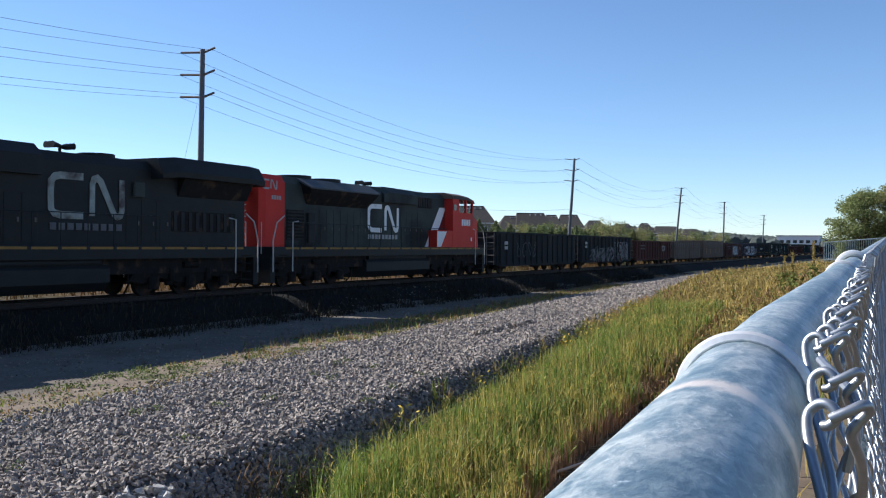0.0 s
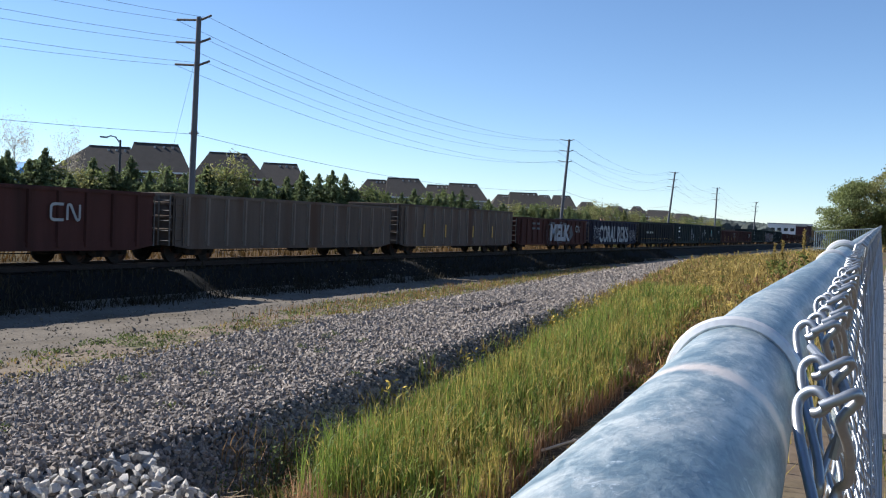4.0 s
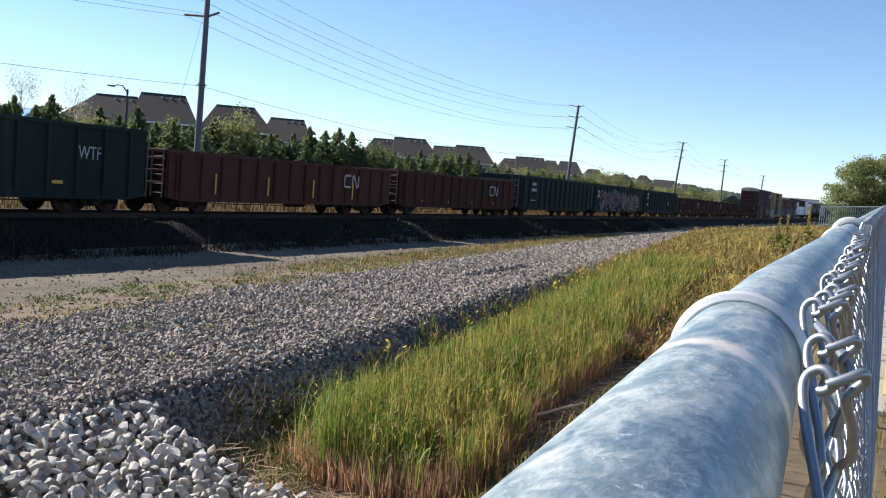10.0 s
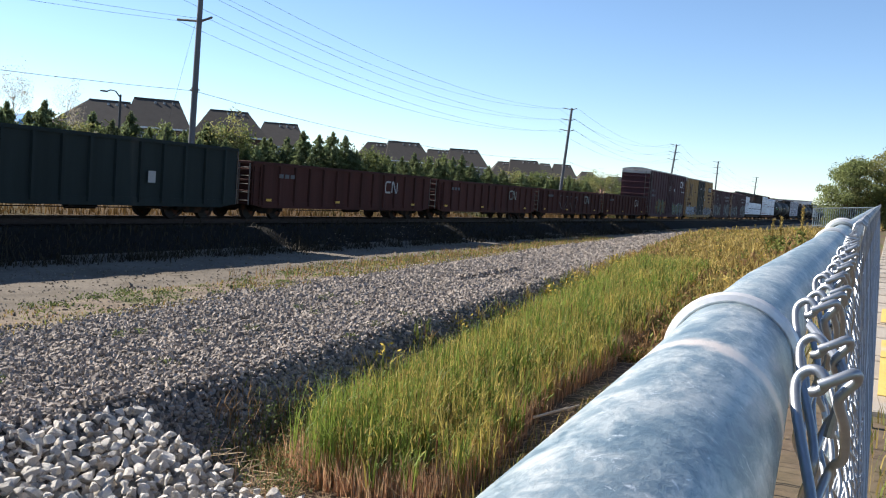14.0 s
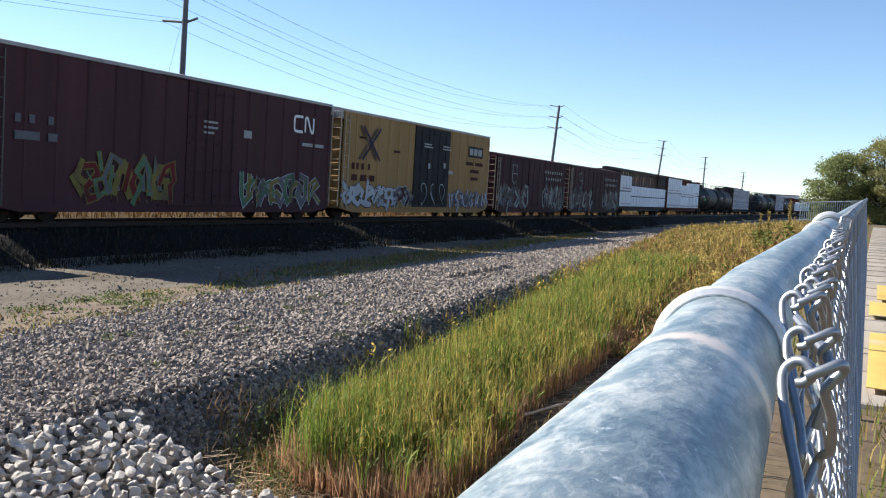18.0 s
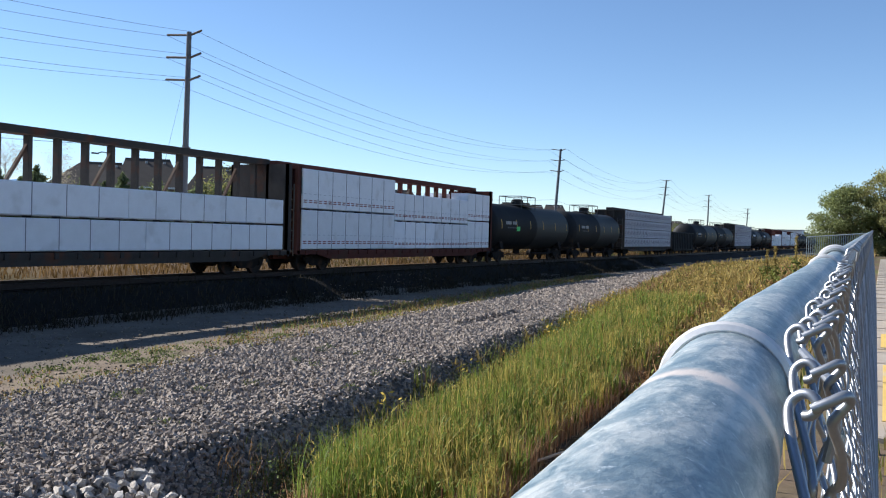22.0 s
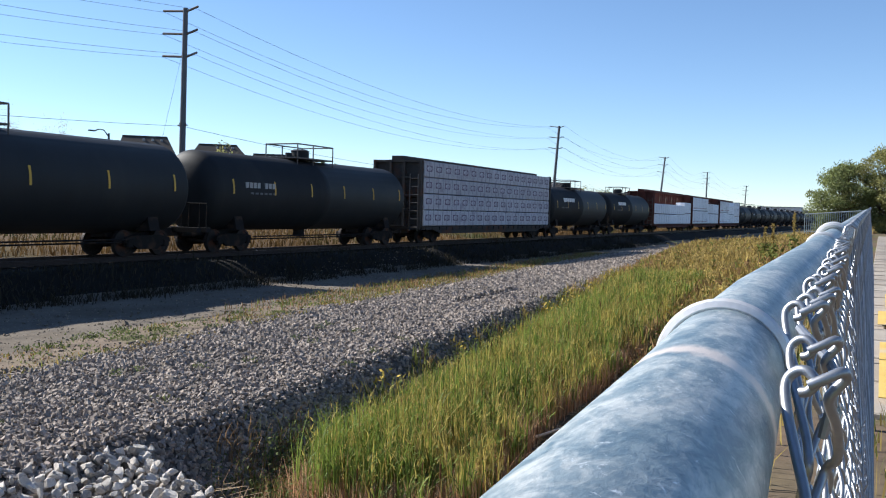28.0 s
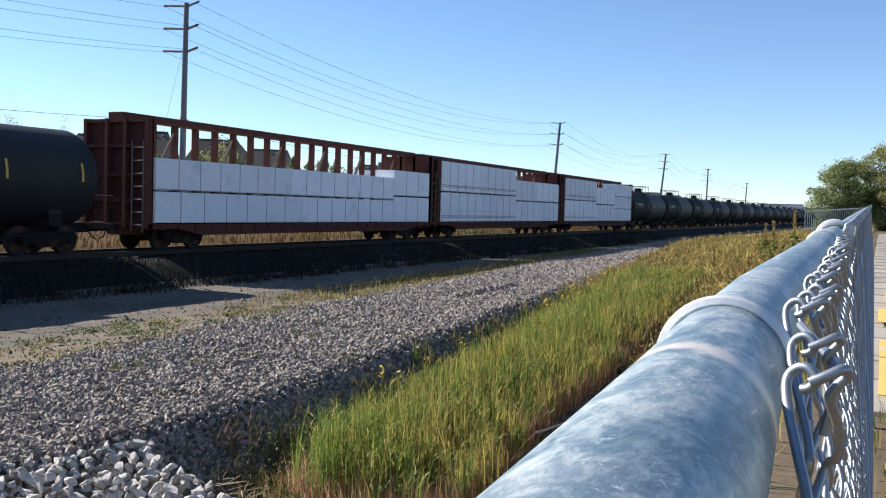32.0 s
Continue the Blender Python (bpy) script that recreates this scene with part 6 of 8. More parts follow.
def leaf_quad(g, p, size, rng, up=0.3):
    d = Vector((rng.gauss(0, 1), rng.gauss(0, 1), rng.gauss(0, 1) * 0.6 + up)).normalized()
    u = d.orthogonal().normalized()
    u = (Matrix.Rotation(rng.uniform(0, math.tau), 3, d) @ u)
    w = d.cross(u)
    p = Vector(p)
    g.add([tuple(p - u * size), tuple(p + w * size * 0.45), tuple(p + u * size), tuple(p - w * size * 0.45)], [(0, 1, 2, 3)])


def spruce_geo(h, seed):
    """Drooping sprays of needles all the way up, longest below, with an uneven outline."""
    rng = random.Random(seed)
    g = Geo()
    lean = rng.uniform(-0.03, 0.03)
    for k in range(760):
        t = rng.random() ** 0.9
        z = 0.25 + (h - 0.35) * t
        whorl = 0.86 + 0.38 * math.sin(z * 8.0 + seed)
        r = (0.52 * h * (1 - t) ** 0.9 + 0.03) * whorl * rng.uniform(0.35, 1.25)
        a = rng.uniform(0, math.tau)
        root = Vector((lean * z, 0, z + 0.15))
        tip = Vector((math.cos(a) * r + lean * z, math.sin(a) * r, z - r * 0.12 + rng.uniform(-0.08, 0.2)))
        side = Vector((-math.sin(a), math.cos(a), 0)) * (0.07 + 0.10 * r)
        for f, w in ((0.3, 0.7), (0.62, 1.0), (0.9, 0.6)):
            m = root.lerp(tip, f) + Vector((rng.gauss(0, 0.06), rng.gauss(0, 0.06), rng.gauss(0, 0.05)))
            e = m + (tip - root) * 0.3 + Vector((rng.gauss(0, 0.05), rng.gauss(0, 0.05), rng.gauss(0, 0.06)))
            g.add([tuple(m), tuple(m.lerp(e, 0.5) + side * w), tuple(e), tuple(m.lerp(e, 0.5) - side * w)], [(0, 1, 2, 3)])
            g.add([tuple(m), tuple(m.lerp(e, 0.5) + Vector((0, 0, 0.09 * w))), tuple(e), tuple(m.lerp(e, 0.5) - Vector((0, 0, 0.16 * w)))], [(0, 1, 2, 3)])
    for k in range(6):
        g.add([(0, 0, h - 0.5 + 0.08 * k), (0.09 - 0.012 * k, 0.03, h - 0.45 + 0.08 * k), (0, 0, h + 0.05 * k - 0.1), (-0.09 + 0.012 * k, -0.03, h - 0.45 + 0.08 * k)], [(0, 1, 2, 3)])
    return g


def spruce(x, y, h, seed):
    t = thing("spruce_tree", (x, y, height(x, y)), "young dark green spruce tree", "tree", "spruces before the houses")
    part("trunk", shared(("spruce_trunk",), lambda: Geo().tube([(0, 0, -0.2), (0, 0, 0.6), (0, 0, 4.6)], [0.11, 0.09, 0.02], 7)), "bark", t)
    part("crown", shared(("spruce_crown", seed), lambda: spruce_geo(5.0, seed)), "needle", t)
    t.scale = (h / 5.0,) * 3
    return t


def broad_geo(h, r, seed, leaves, size, thick=1.0):
    """Trunk with limbs, and leaves gathered in uneven clumps."""
    rng = random.Random(seed)
    wood, crown = Geo(), Geo()
    wood.tube([(0, 0, -0.3), (0.05, 0, h * 0.25), (0.1, 0.05, h * 0.5), (0.0, 0.1, h * 0.85)], [0.035 * h * thick, 0.028 * h * thick, 0.018 * h * thick, 0.004 * h * thick], 8)
    ends = []
    for k in range(16):
        a, z = rng.uniform(0, math.tau), h * rng.uniform(0.22, 0.7)
        rr = r * rng.uniform(0.6, 1.0) * math.sin(math.pi * min(1, (z / h) * 0.9 + 0.2)) ** 0.5
        e = Vector((math.cos(a) * rr, math.sin(a) * rr, z + h * rng.uniform(0.05, 0.25)))
        wood.tube([(0.05, 0.02, z), tuple(e * 0.5 + Vector((0, 0, z * 0.5 + 0.1))), tuple(e)], [0.012 * h * thick, 0.008 * h * thick, 0.003 * h * thick], 5)
        ends.append(e)
    for k in range(leaves):
        e = rng.choice(ends)
        q = e + Vector((rng.gauss(0, r * 0.22), rng.gauss(0, r * 0.22), rng.gauss(0, h * 0.09)))
        q.z = max(q.z, h * 0.12)
        leaf_quad(crown, q, size * rng.uniform(0.6, 1.3), rng)
    return wood, crown


def broad(name, x, y, h, r, seed, leaves, size, material, label, z=None, thick=1.0, wood="bark"):
    t = thing(name, (x, y, height(x, y) if z is None else z), label, "tree")
    w, c = broad_geo(h, r, seed, leaves, size, thick)
    part("trunk", w, wood, t, smooth=True)
    part("crown", c, material, t)
    return t


def spruce_top(y, top, seed):
    spruce(-60, y, (top - height(-60, y)) * 0.97, 100 + seed % 8)


SPRUCES = [(48.6, 6.0), (51.9, 6.5), (56.9, 6.1), (60.9, 6.5), (63.2, 5.4), (65.6, 5.9), (68.4, 5.6), (71.1, 6.6), (76.5, 5.7), (81.1, 5.9), (84.4, 6.2), (87.0, 7.1), (90.2, 6.9), (93.1, 7.5), (96.1, 7.3), (102.5, 5.8), (107.0, 5.6),
           (110.7, 5.7), (114.5, 6.4), (118.6, 6.1), (123.2, 6.7), (126.5, 6.6), (129.9, 7.1), (134.0, 6.2), (141.0, 6.0), (147.0, 5.6), (155.0, 5.5), (163.0, 5.8), (182.0, 6.2), (226.0, 6.6), (246.0, 6.2)]
for k, (y, top) in enumerate(SPRUCES):
    spruce_top(y, top, k)
rng = random.Random(11)
for k in range(64):
    y = 47 + 150 * (k / 63) ** 1.3 + rng.uniform(-1, 1)
    x = -60 + rng.uniform(1, 6)
    spruce(x, y * x / -60, rng.uniform(3.6, 5.0), 100 + k % 8)
BROAD = [(54.4, 5.0, 1), (58.6, 5.2, 0), (66.8, 5.6, 0), (73.8, 7.3, 1), (74.9, 6.6, 0), (79.0, 5.2, 0), (99.8, 6.3, 0), (105.0, 5.8, 0), (121.0, 6.0, 0), (138.0, 5.8, 0), (151.0, 5.4, 1), (158.0, 5.8, 0), (168.0, 6.0, 0),
         (174.1, 6.4, 1), (188.0, 6.2, 0), (194.2, 6.2, 1), (201.0, 7.4, 0), (207.0, 9.0, 1), (215.8, 7.4, 0), (231.0, 6.8, 1), (237.1, 6.5, 0), (255.7, 5.9, 1), (270, 6.4, 0), (285, 6.6, 1), (300, 6.8, 0), (318, 7.0, 0), (338, 7.0, 1), (355, 7.0, 0)]
for k, (y, top, pale) in enumerate(BROAD):
    broad("young_tree", -59, y * 59 / 60, top - 0.6, 1.7 + 0.004 * y, 200 + k, 1500, 0.17, "leaf_light" if pale else "leaf", "young broad-leaved tree with %s crown" % ("yellow-green" if pale else "dark green"))
broad("bare_tree", -70, 57.2, 8.5, 1.5, 301, 2600, 0.06, "leaf_pale", "thin half-bare young tree", thick=0.25, wood="bark_pale")
broad("bare_tree", -70, 63.1, 8.4, 1.5, 302, 2600, 0.06, "leaf_pale", "thin half-bare young tree", thick=0.25, wood="bark_pale")


def large_tree(x, y, z, h, r, seed, material, label):
    """A wide crown that reaches the ground, its leaves gathered on the outside of many clumps."""
    rng = random.Random(seed)
    t = thing("large_tree", (x, y, z), label, "tree")
    wood, crown = Geo(), Geo()
    wood.tube([(0, 0, -0.3), (0.1, 0, h * 0.3), (0.0, 0.1, h * 0.8)], [0.22, 0.15, 0.03], 8)
    for k in range(135):
        a, u = rng.uniform(0, math.tau), 0.05 + 0.95 * rng.random() ** 1.25
        rr = r * (0.55 + 0.45 * math.sin(math.pi * min(1.0, u * 0.75 + 0.2))) * math.sqrt(max(0.02, 1 - max(0.0, u - 0.45) ** 2 / 0.32)) * rng.uniform(0.4, mix(0.8, 1.2, step(0.2, 0.6, u)))
        c = Vector((math.cos(a) * rr, math.sin(a) * rr, h * u * 0.93))
        wood.tube([(0, 0, c.z * 0.5), tuple(c * 0.6 + Vector((0, 0, c.z * 0.2))), tuple(c)], [0.05, 0.03, 0.01], 4)
        q = rng.uniform(0.35, 0.85)
        for _ in range(270):
            d = Vector((rng.gauss(0, 1), rng.gauss(0, 1), rng.gauss(0, 1))).normalized()
            leaf_quad(crown, c + Vector((d.x * q, d.y * q, d.z * q * 0.7)) * rng.uniform(0.35, 1.45) ** 0.7, rng.uniform(0.05, 0.11), rng)
    part("trunk", wood, "bark", t, smooth=True)
    part("crown", crown, material, t)


large_tree(-2.6, 80, 0.5, 6.0, 2.6, 401, "leaf_olive", "broad leafy tree with dense green crown")
large_tree(0.4, 80.5, 0.5, 7.4, 2.9, 402, "leaf_light", "broad leafy tree with yellowing crown")
large_tree(4.4, 82, 0.5, 8.0, 3.2, 403, "leaf_olive", "broad leafy tree with dense green crown")
t = thing("tarpaulin_heap", (-78, 64.2, 1.0), "heap of timber under a blue and white tarpaulin", "tarpaulin")
part("sheet", Geo().loft([[(-4, -5, 0), (4, -5, 0), (3, -4, 3.0), (-3, -4, 3.2)], [(-4, 0, 0), (4, 0, 0), (2, 0, 5.2), (-3, 0, 4.8)], [(-4, 5, 0), (4, 5, 0), (3, 4, 3.0), (-3, 4, 2.6)]]), "tarp", t)


# ---- the far distance ----
def far_woods():
    """A low wooded rise that closes the view behind the train."""
    rng = random.Random(77)
    rise = [(-0.36, 0.024), (-0.264, 0.0225), (-0.215, 0.0195), (-0.157, 0.0145), (-0.09, 0.0105), (-0.03, 0.0095)]
    g = Geo()
    for k in range(1500):
        y = rng.uniform(640, 1000)
        d = rng.uniform(-0.36, -0.03)
        x = y * d
        h = (y * run(rise, d) + 1.35) * rng.uniform(0.72, 1.0)
        w = rng.uniform(5, 10)
        n = 8
        g.loft([[(x + w * rr * rng.uniform(0.75, 1.2) * math.cos(math.tau * i / n), y + w * rr * rng.uniform(0.75, 1.2) * math.sin(math.tau * i / n), 0.4 + h * zz * rng.uniform(0.95, 1.05)) for i in range(n)]
                for rr, zz in ((0.8, 0.0), (1.0, 0.5), (0.75, 0.8), (0.4, 0.94), (0.08, 1.0))])
    return tagged(part("far_woods", g, "far_leaf_haze", kind="stuff"), "wooded rise far beyond the track, haze put into its colour", "trees")


far_woods()
b = thing("far_building", (-52, 640, 0.5), "low white industrial building far off", "building")
part("wall", Geo().box(-22, 4, 0, 20, 0, 9).box(4, 20, 2, 20, 0, 7), "white_wall", b)
part("roof", Geo().box(-22.5, 4.5, -0.5, 20.5, 9, 9.6), "grey_wall", b)
for k in range(6):
    wn_ = part("window", Geo().box(-20 + 4 * k, -17.5 + 4 * k, -0.1, 0.0, 4.5, 6.5), "glass", b)
b = thing("far_shed", (-24, 620, 0.5), "low grey shed far off", "building")
part("wall", Geo().box(-9, 9, 0, 20, 0, 7), "grey_wall", b)
part("roof", Geo().prism([(-9.4, 7), (9.4, 7), (0, 9)], "y", -0.4, 20.4), "roof", b)


# ---- fence and footpath ----
RAIL = [(-0.030, -1.2, 1.7850), (-0.0302, 0.0, 1.7855), (-0.040, 0.16, 1.7867), (-0.0475, 0.28, 1.7876), (-0.0550, 0.39, 1.7888), (-0.0635, 0.60, 1.7923), (-0.0705, 1.0, 1.7970), (-0.092, 2.0, 1.8060)]
RAIL_FAR = [(-0.092, 2.0, 1.8060), (-0.119, 3.5, 1.8180), (-0.154, 8.0, 1.894), (-0.25, 20, 2.08), (-0.42, 35, 2.28), (-0.70, 61, 2.55)]
PIPE = 0.024
LEAN = 0.085


def rail_at(y):
    tab = RAIL + RAIL_FAR[1:]
    return run([(p[1], p[0]) for p in tab], y), run([(p[1], p[2]) for p in tab], y)


def build_fence():
    f = thing("chain_link_fence", (0, 0, 0), "galvanised chain-link fence with a round top rail beside a footpath", "fence")
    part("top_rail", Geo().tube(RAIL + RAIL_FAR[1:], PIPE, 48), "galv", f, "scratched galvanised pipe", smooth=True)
    for y, r, t in ((0.39, PIPE + 0.0010, 0.0032), (1.62, PIPE + 0.001, 0.004), (2.25, PIPE + 0.008, 0.0075)):
        x, z = rail_at(y)
        part("rail_band", Geo().ring((x, y, z), (0, 1, 0.03), r, t, 48, 8), "ring", f, "pressed steel band round the rail", smooth=True)
    for y in (2.25, 4.6, 7.2, 10.2, 13.2, 16.2, 19.2, 22.2, 25.2, 28.2, 31.2, 34.2, 37.2, 40.2, 43.2, 46.2, 49.2, 52.2, 55.2, 58.2, 61.0):
        x, z = rail_at(y)
        part("post", Geo().cyl((x - 0.002 + LEAN * 1.3, y, height(-0.2, y) - 0.1), (x - 0.002, y, z - 0.02), 0.03, n=14), "galv", f, smooth=True)
    # woven wires: two a knuckle, hooked into each other at the top, each winding between two columns below
    pitch, half, wr, amp = 0.066, 0.033, 0.00148, 0.0040
    first = 0.27

    def smooth_path(p, n):
        p = [Vector(q) for q in p]
        out = []
        for i in range(len(p) - 1):
            a, b, c, d = p[max(0, i - 1)], p[i], p[i + 1], p[min(len(p) - 1, i + 2)]
            for k in range(n):
                t = k / n
                out.append(0.5 * ((2 * b) + (c - a) * t + (2 * a - 5 * b + 4 * c - d) * t * t + (3 * b - a - 3 * c + d) * t ** 3))
        return out + [p[-1]]

    hook = [(-3.5, -1, -5.8), (-1.5, -2, -5.2), (0.2, -2, -2.6), (-2, -1, 0), (-5, 0, -0.4), (-7.4, 0, -3.6), (-6.8, -5, -9), (-3.6, -14, -18), (0.6, -26, -29)]
    over = [(-1.5, -3.4, -3.5), (3.2, -3.0, -1.0), (6.8, -1.5, 0.7), (7.6, 1, -1.4), (4.8, 1.5, -5), (3.4, 3, -8.5), (5.4, 12, -17), (5.5, 25, -29)]
    rng = random.Random(9)
    for k in range(52):
        ya = first + k * pitch
        x, zr = rail_at(ya)
        jx, jz = (0, 0) if k < 2 else (-0.0035, 0.0055) if k == 2 else (rng.uniform(-0.002, 0.002), rng.uniform(-0.002, 0.003))
        xm, top = x + PIPE + 0.0095 + jx, zr + PIPE - 0.003 + jz
        near = ya < 1.4
        for name, head, way in (("mesh_wire", hook, -1), ("mesh_wire", over, 1)):
            pts = [(xm + 0.001 * a, ya + 0.001 * b, top + 0.001 * c) for a, b, c in head]
            z = top - 0.036
            for c in range(18 if ya < 2 else 14):
                w = rng.uniform(-0.0008, 0.0008)
                pts += [(xm + 0.0012, ya + way * (half + 0.0012), z), (xm - amp + w, ya + way * half * 0.5, z - 0.017), (xm - 0.0010, ya - way * 0.0014, z - 0.034), (xm + amp + w, ya + way * half * 0.5, z - 0.051)]
                z -= 0.068
            pts = [(a + LEAN * max(0.0, top - 0.03 - c), b, c) for a, b, c in pts]
            path = smooth_path(pts[:34], 5) + [Vector(q) for q in pts[34:]] if near else pts
            part(name, Geo().tube(path, wr, 10 if near else 4), "wire", f, smooth=near)
    # the loose end of the tie that holds the first band
    x, z = rail_at(0.36)
    part("tie_wire", Geo().tube(smooth_path([(x + 0.0275, 0.376, z + 0.0200), (x + 0.0330, 0.36, z + 0.0170), (x + 0.0400, 0.34, z + 0.0130), (x + 0.0420, 0.335, z + 0.006), (x + 0.0390, 0.335, z - 0.012)], 5), 0.0017, 8), "wire", f, smooth=True)
    # tie wires that bind the mesh to the rail
    for y in (1.05, 1.5):
        x, z = rail_at(y)
        g = Geo()
        pts = [(x + (PIPE + 0.003) * math.cos(a), y + 0.012 * math.sin(a * 0.5), z + (PIPE + 0.003) * math.sin(a)) for a in [radians(-150 + 12 * k) for k in range(16)]]
        g.tube(pts, 0.0018, 6)
        part("tie_wire", g, "wire", f, smooth=True)
    x, z = rail_at(1.3)
    coil = [(x + PIPE + 0.008 + 0.0065 * math.cos(a), 1.3 + 0.012 * (a / 40) + 0.0065 * math.sin(a), z + PIPE + 0.004 - 0.034 * a / 40) for a in [0.5 * k for k in range(80)]]
    part("tie_coil", Geo().tube(coil, 0.0016, 6), "wire", f, "wire wound in a tight coil", smooth=True)
    # the mesh farther on, too fine to tell apart, in one piece
    g = Geo()
    k = 0
    while 3.0 + 0.066 * k < 61:
        y = 2.2 + 0.066 * k
        x, zr = rail_at(y)
        zb = max(zr - 1.35, height(-0.2, y))
        r = 0.0015 * (1 + y / 40)
        w = 0.006 * (1 if k % 2 else -1)
        for way in (1, -1):
            x2 = rail_at(y + way * 0.6)[0]
            deep = LEAN * (zr - zb)
            g.tube([(x + 0.033, y, zr + 0.018), (mix(x, x2, 0.33) + 0.033 + w + deep * 0.33, y + way * 0.2, mix(zr, zb, 0.33)), (mix(x, x2, 0.66) + 0.033 - w + deep * 0.66, y + way * 0.4, mix(zr, zb, 0.66)), (x2 + 0.033 + deep, y + way * 0.6, zb)], r, 3)
        if y < 30:
            q = 1 + y / 12
            g.tube([(x + 0.022, y - 0.012, zr + PIPE - 0.012), (x + 0.026, y - 0.008, zr + PIPE + 0.004 * q), (x + 0.036, y, zr + PIPE + 0.009 * q), (x + 0.046, y + 0.012, zr + PIPE + 0.002), (x + 0.044, y + 0.02, zr + PIPE - 0.02)], 0.0026 * q, 5)
        k += 1
    part("far_mesh", g, "wire_far", f, kind="stuff")
    # return panel at the far end
    p = thing("end_fence", (0, 61, 0), "pale metal fence panel across the end of the path", "fence")
    part("rail", Geo().tube([(-4.3, 0, 2.2), (-0.7, 0, 2.52)], 0.035, 8).tube([(-4.3, 0, 1.15), (-0.7, 0, 1.2)], 0.03, 8), "galv", p)
    for k in range(30):
        x = -4.3 + 0.122 * k
        part("picket", shared(("picket",), lambda: Geo().cyl((0, 0, 0), (0, 0, 1.2), 0.022, n=6)), "galv", p).location = (x, 0.04, 1.0 + 0.09 * (x + 4.3))


build_fence()


def build_walk():
    w = tagged(new("footpath"), "concrete slab footpath with worn yellow paint", "footpath", kind="structure")
    rng = random.Random(5)
    y = 7.6
    while y < 60:
        L = 1.5
        zt = mix(0.40, 1.0, step(0, 61, y))
        g = part("slab", shared(("slab",), lambda: Geo().bevel_box(-0.22, 2.2, 0.008, 1.492, -0.15, 0.0, 0.012)), "concrete", w)
        g.location = (0.05, y, zt)
        y += L
    for y0, y1, x0, x1 in ((8.0, 11.7, 0.03, 0.42), (13.3, 15.3, 0.0, 0.4), (15.5, 18.5, 0.1, 0.6)):
        pz = mix(0.40, 1.0, step(0, 61, (y0 + y1) / 2)) + 0.03
        part("yellow_marking", Geo().box(x0, x1, y0, y1, pz, pz + 0.008), "yellow_paint", w, "worn yellow paint")


build_walk()


M["clod"] = mat("clod", (0.20, 0.165, 0.125), 0.95, scale=3, vary=0.3, island=0.5)
M["riprap_bed"] = mat("riprap_bed", (0.50, 0.445, 0.38), 0.9, scale=5, vary=0.22, stain=(0.33, 0.30, 0.26), stain_at=0.6, bump=0.5, fine=24, island=0.25)


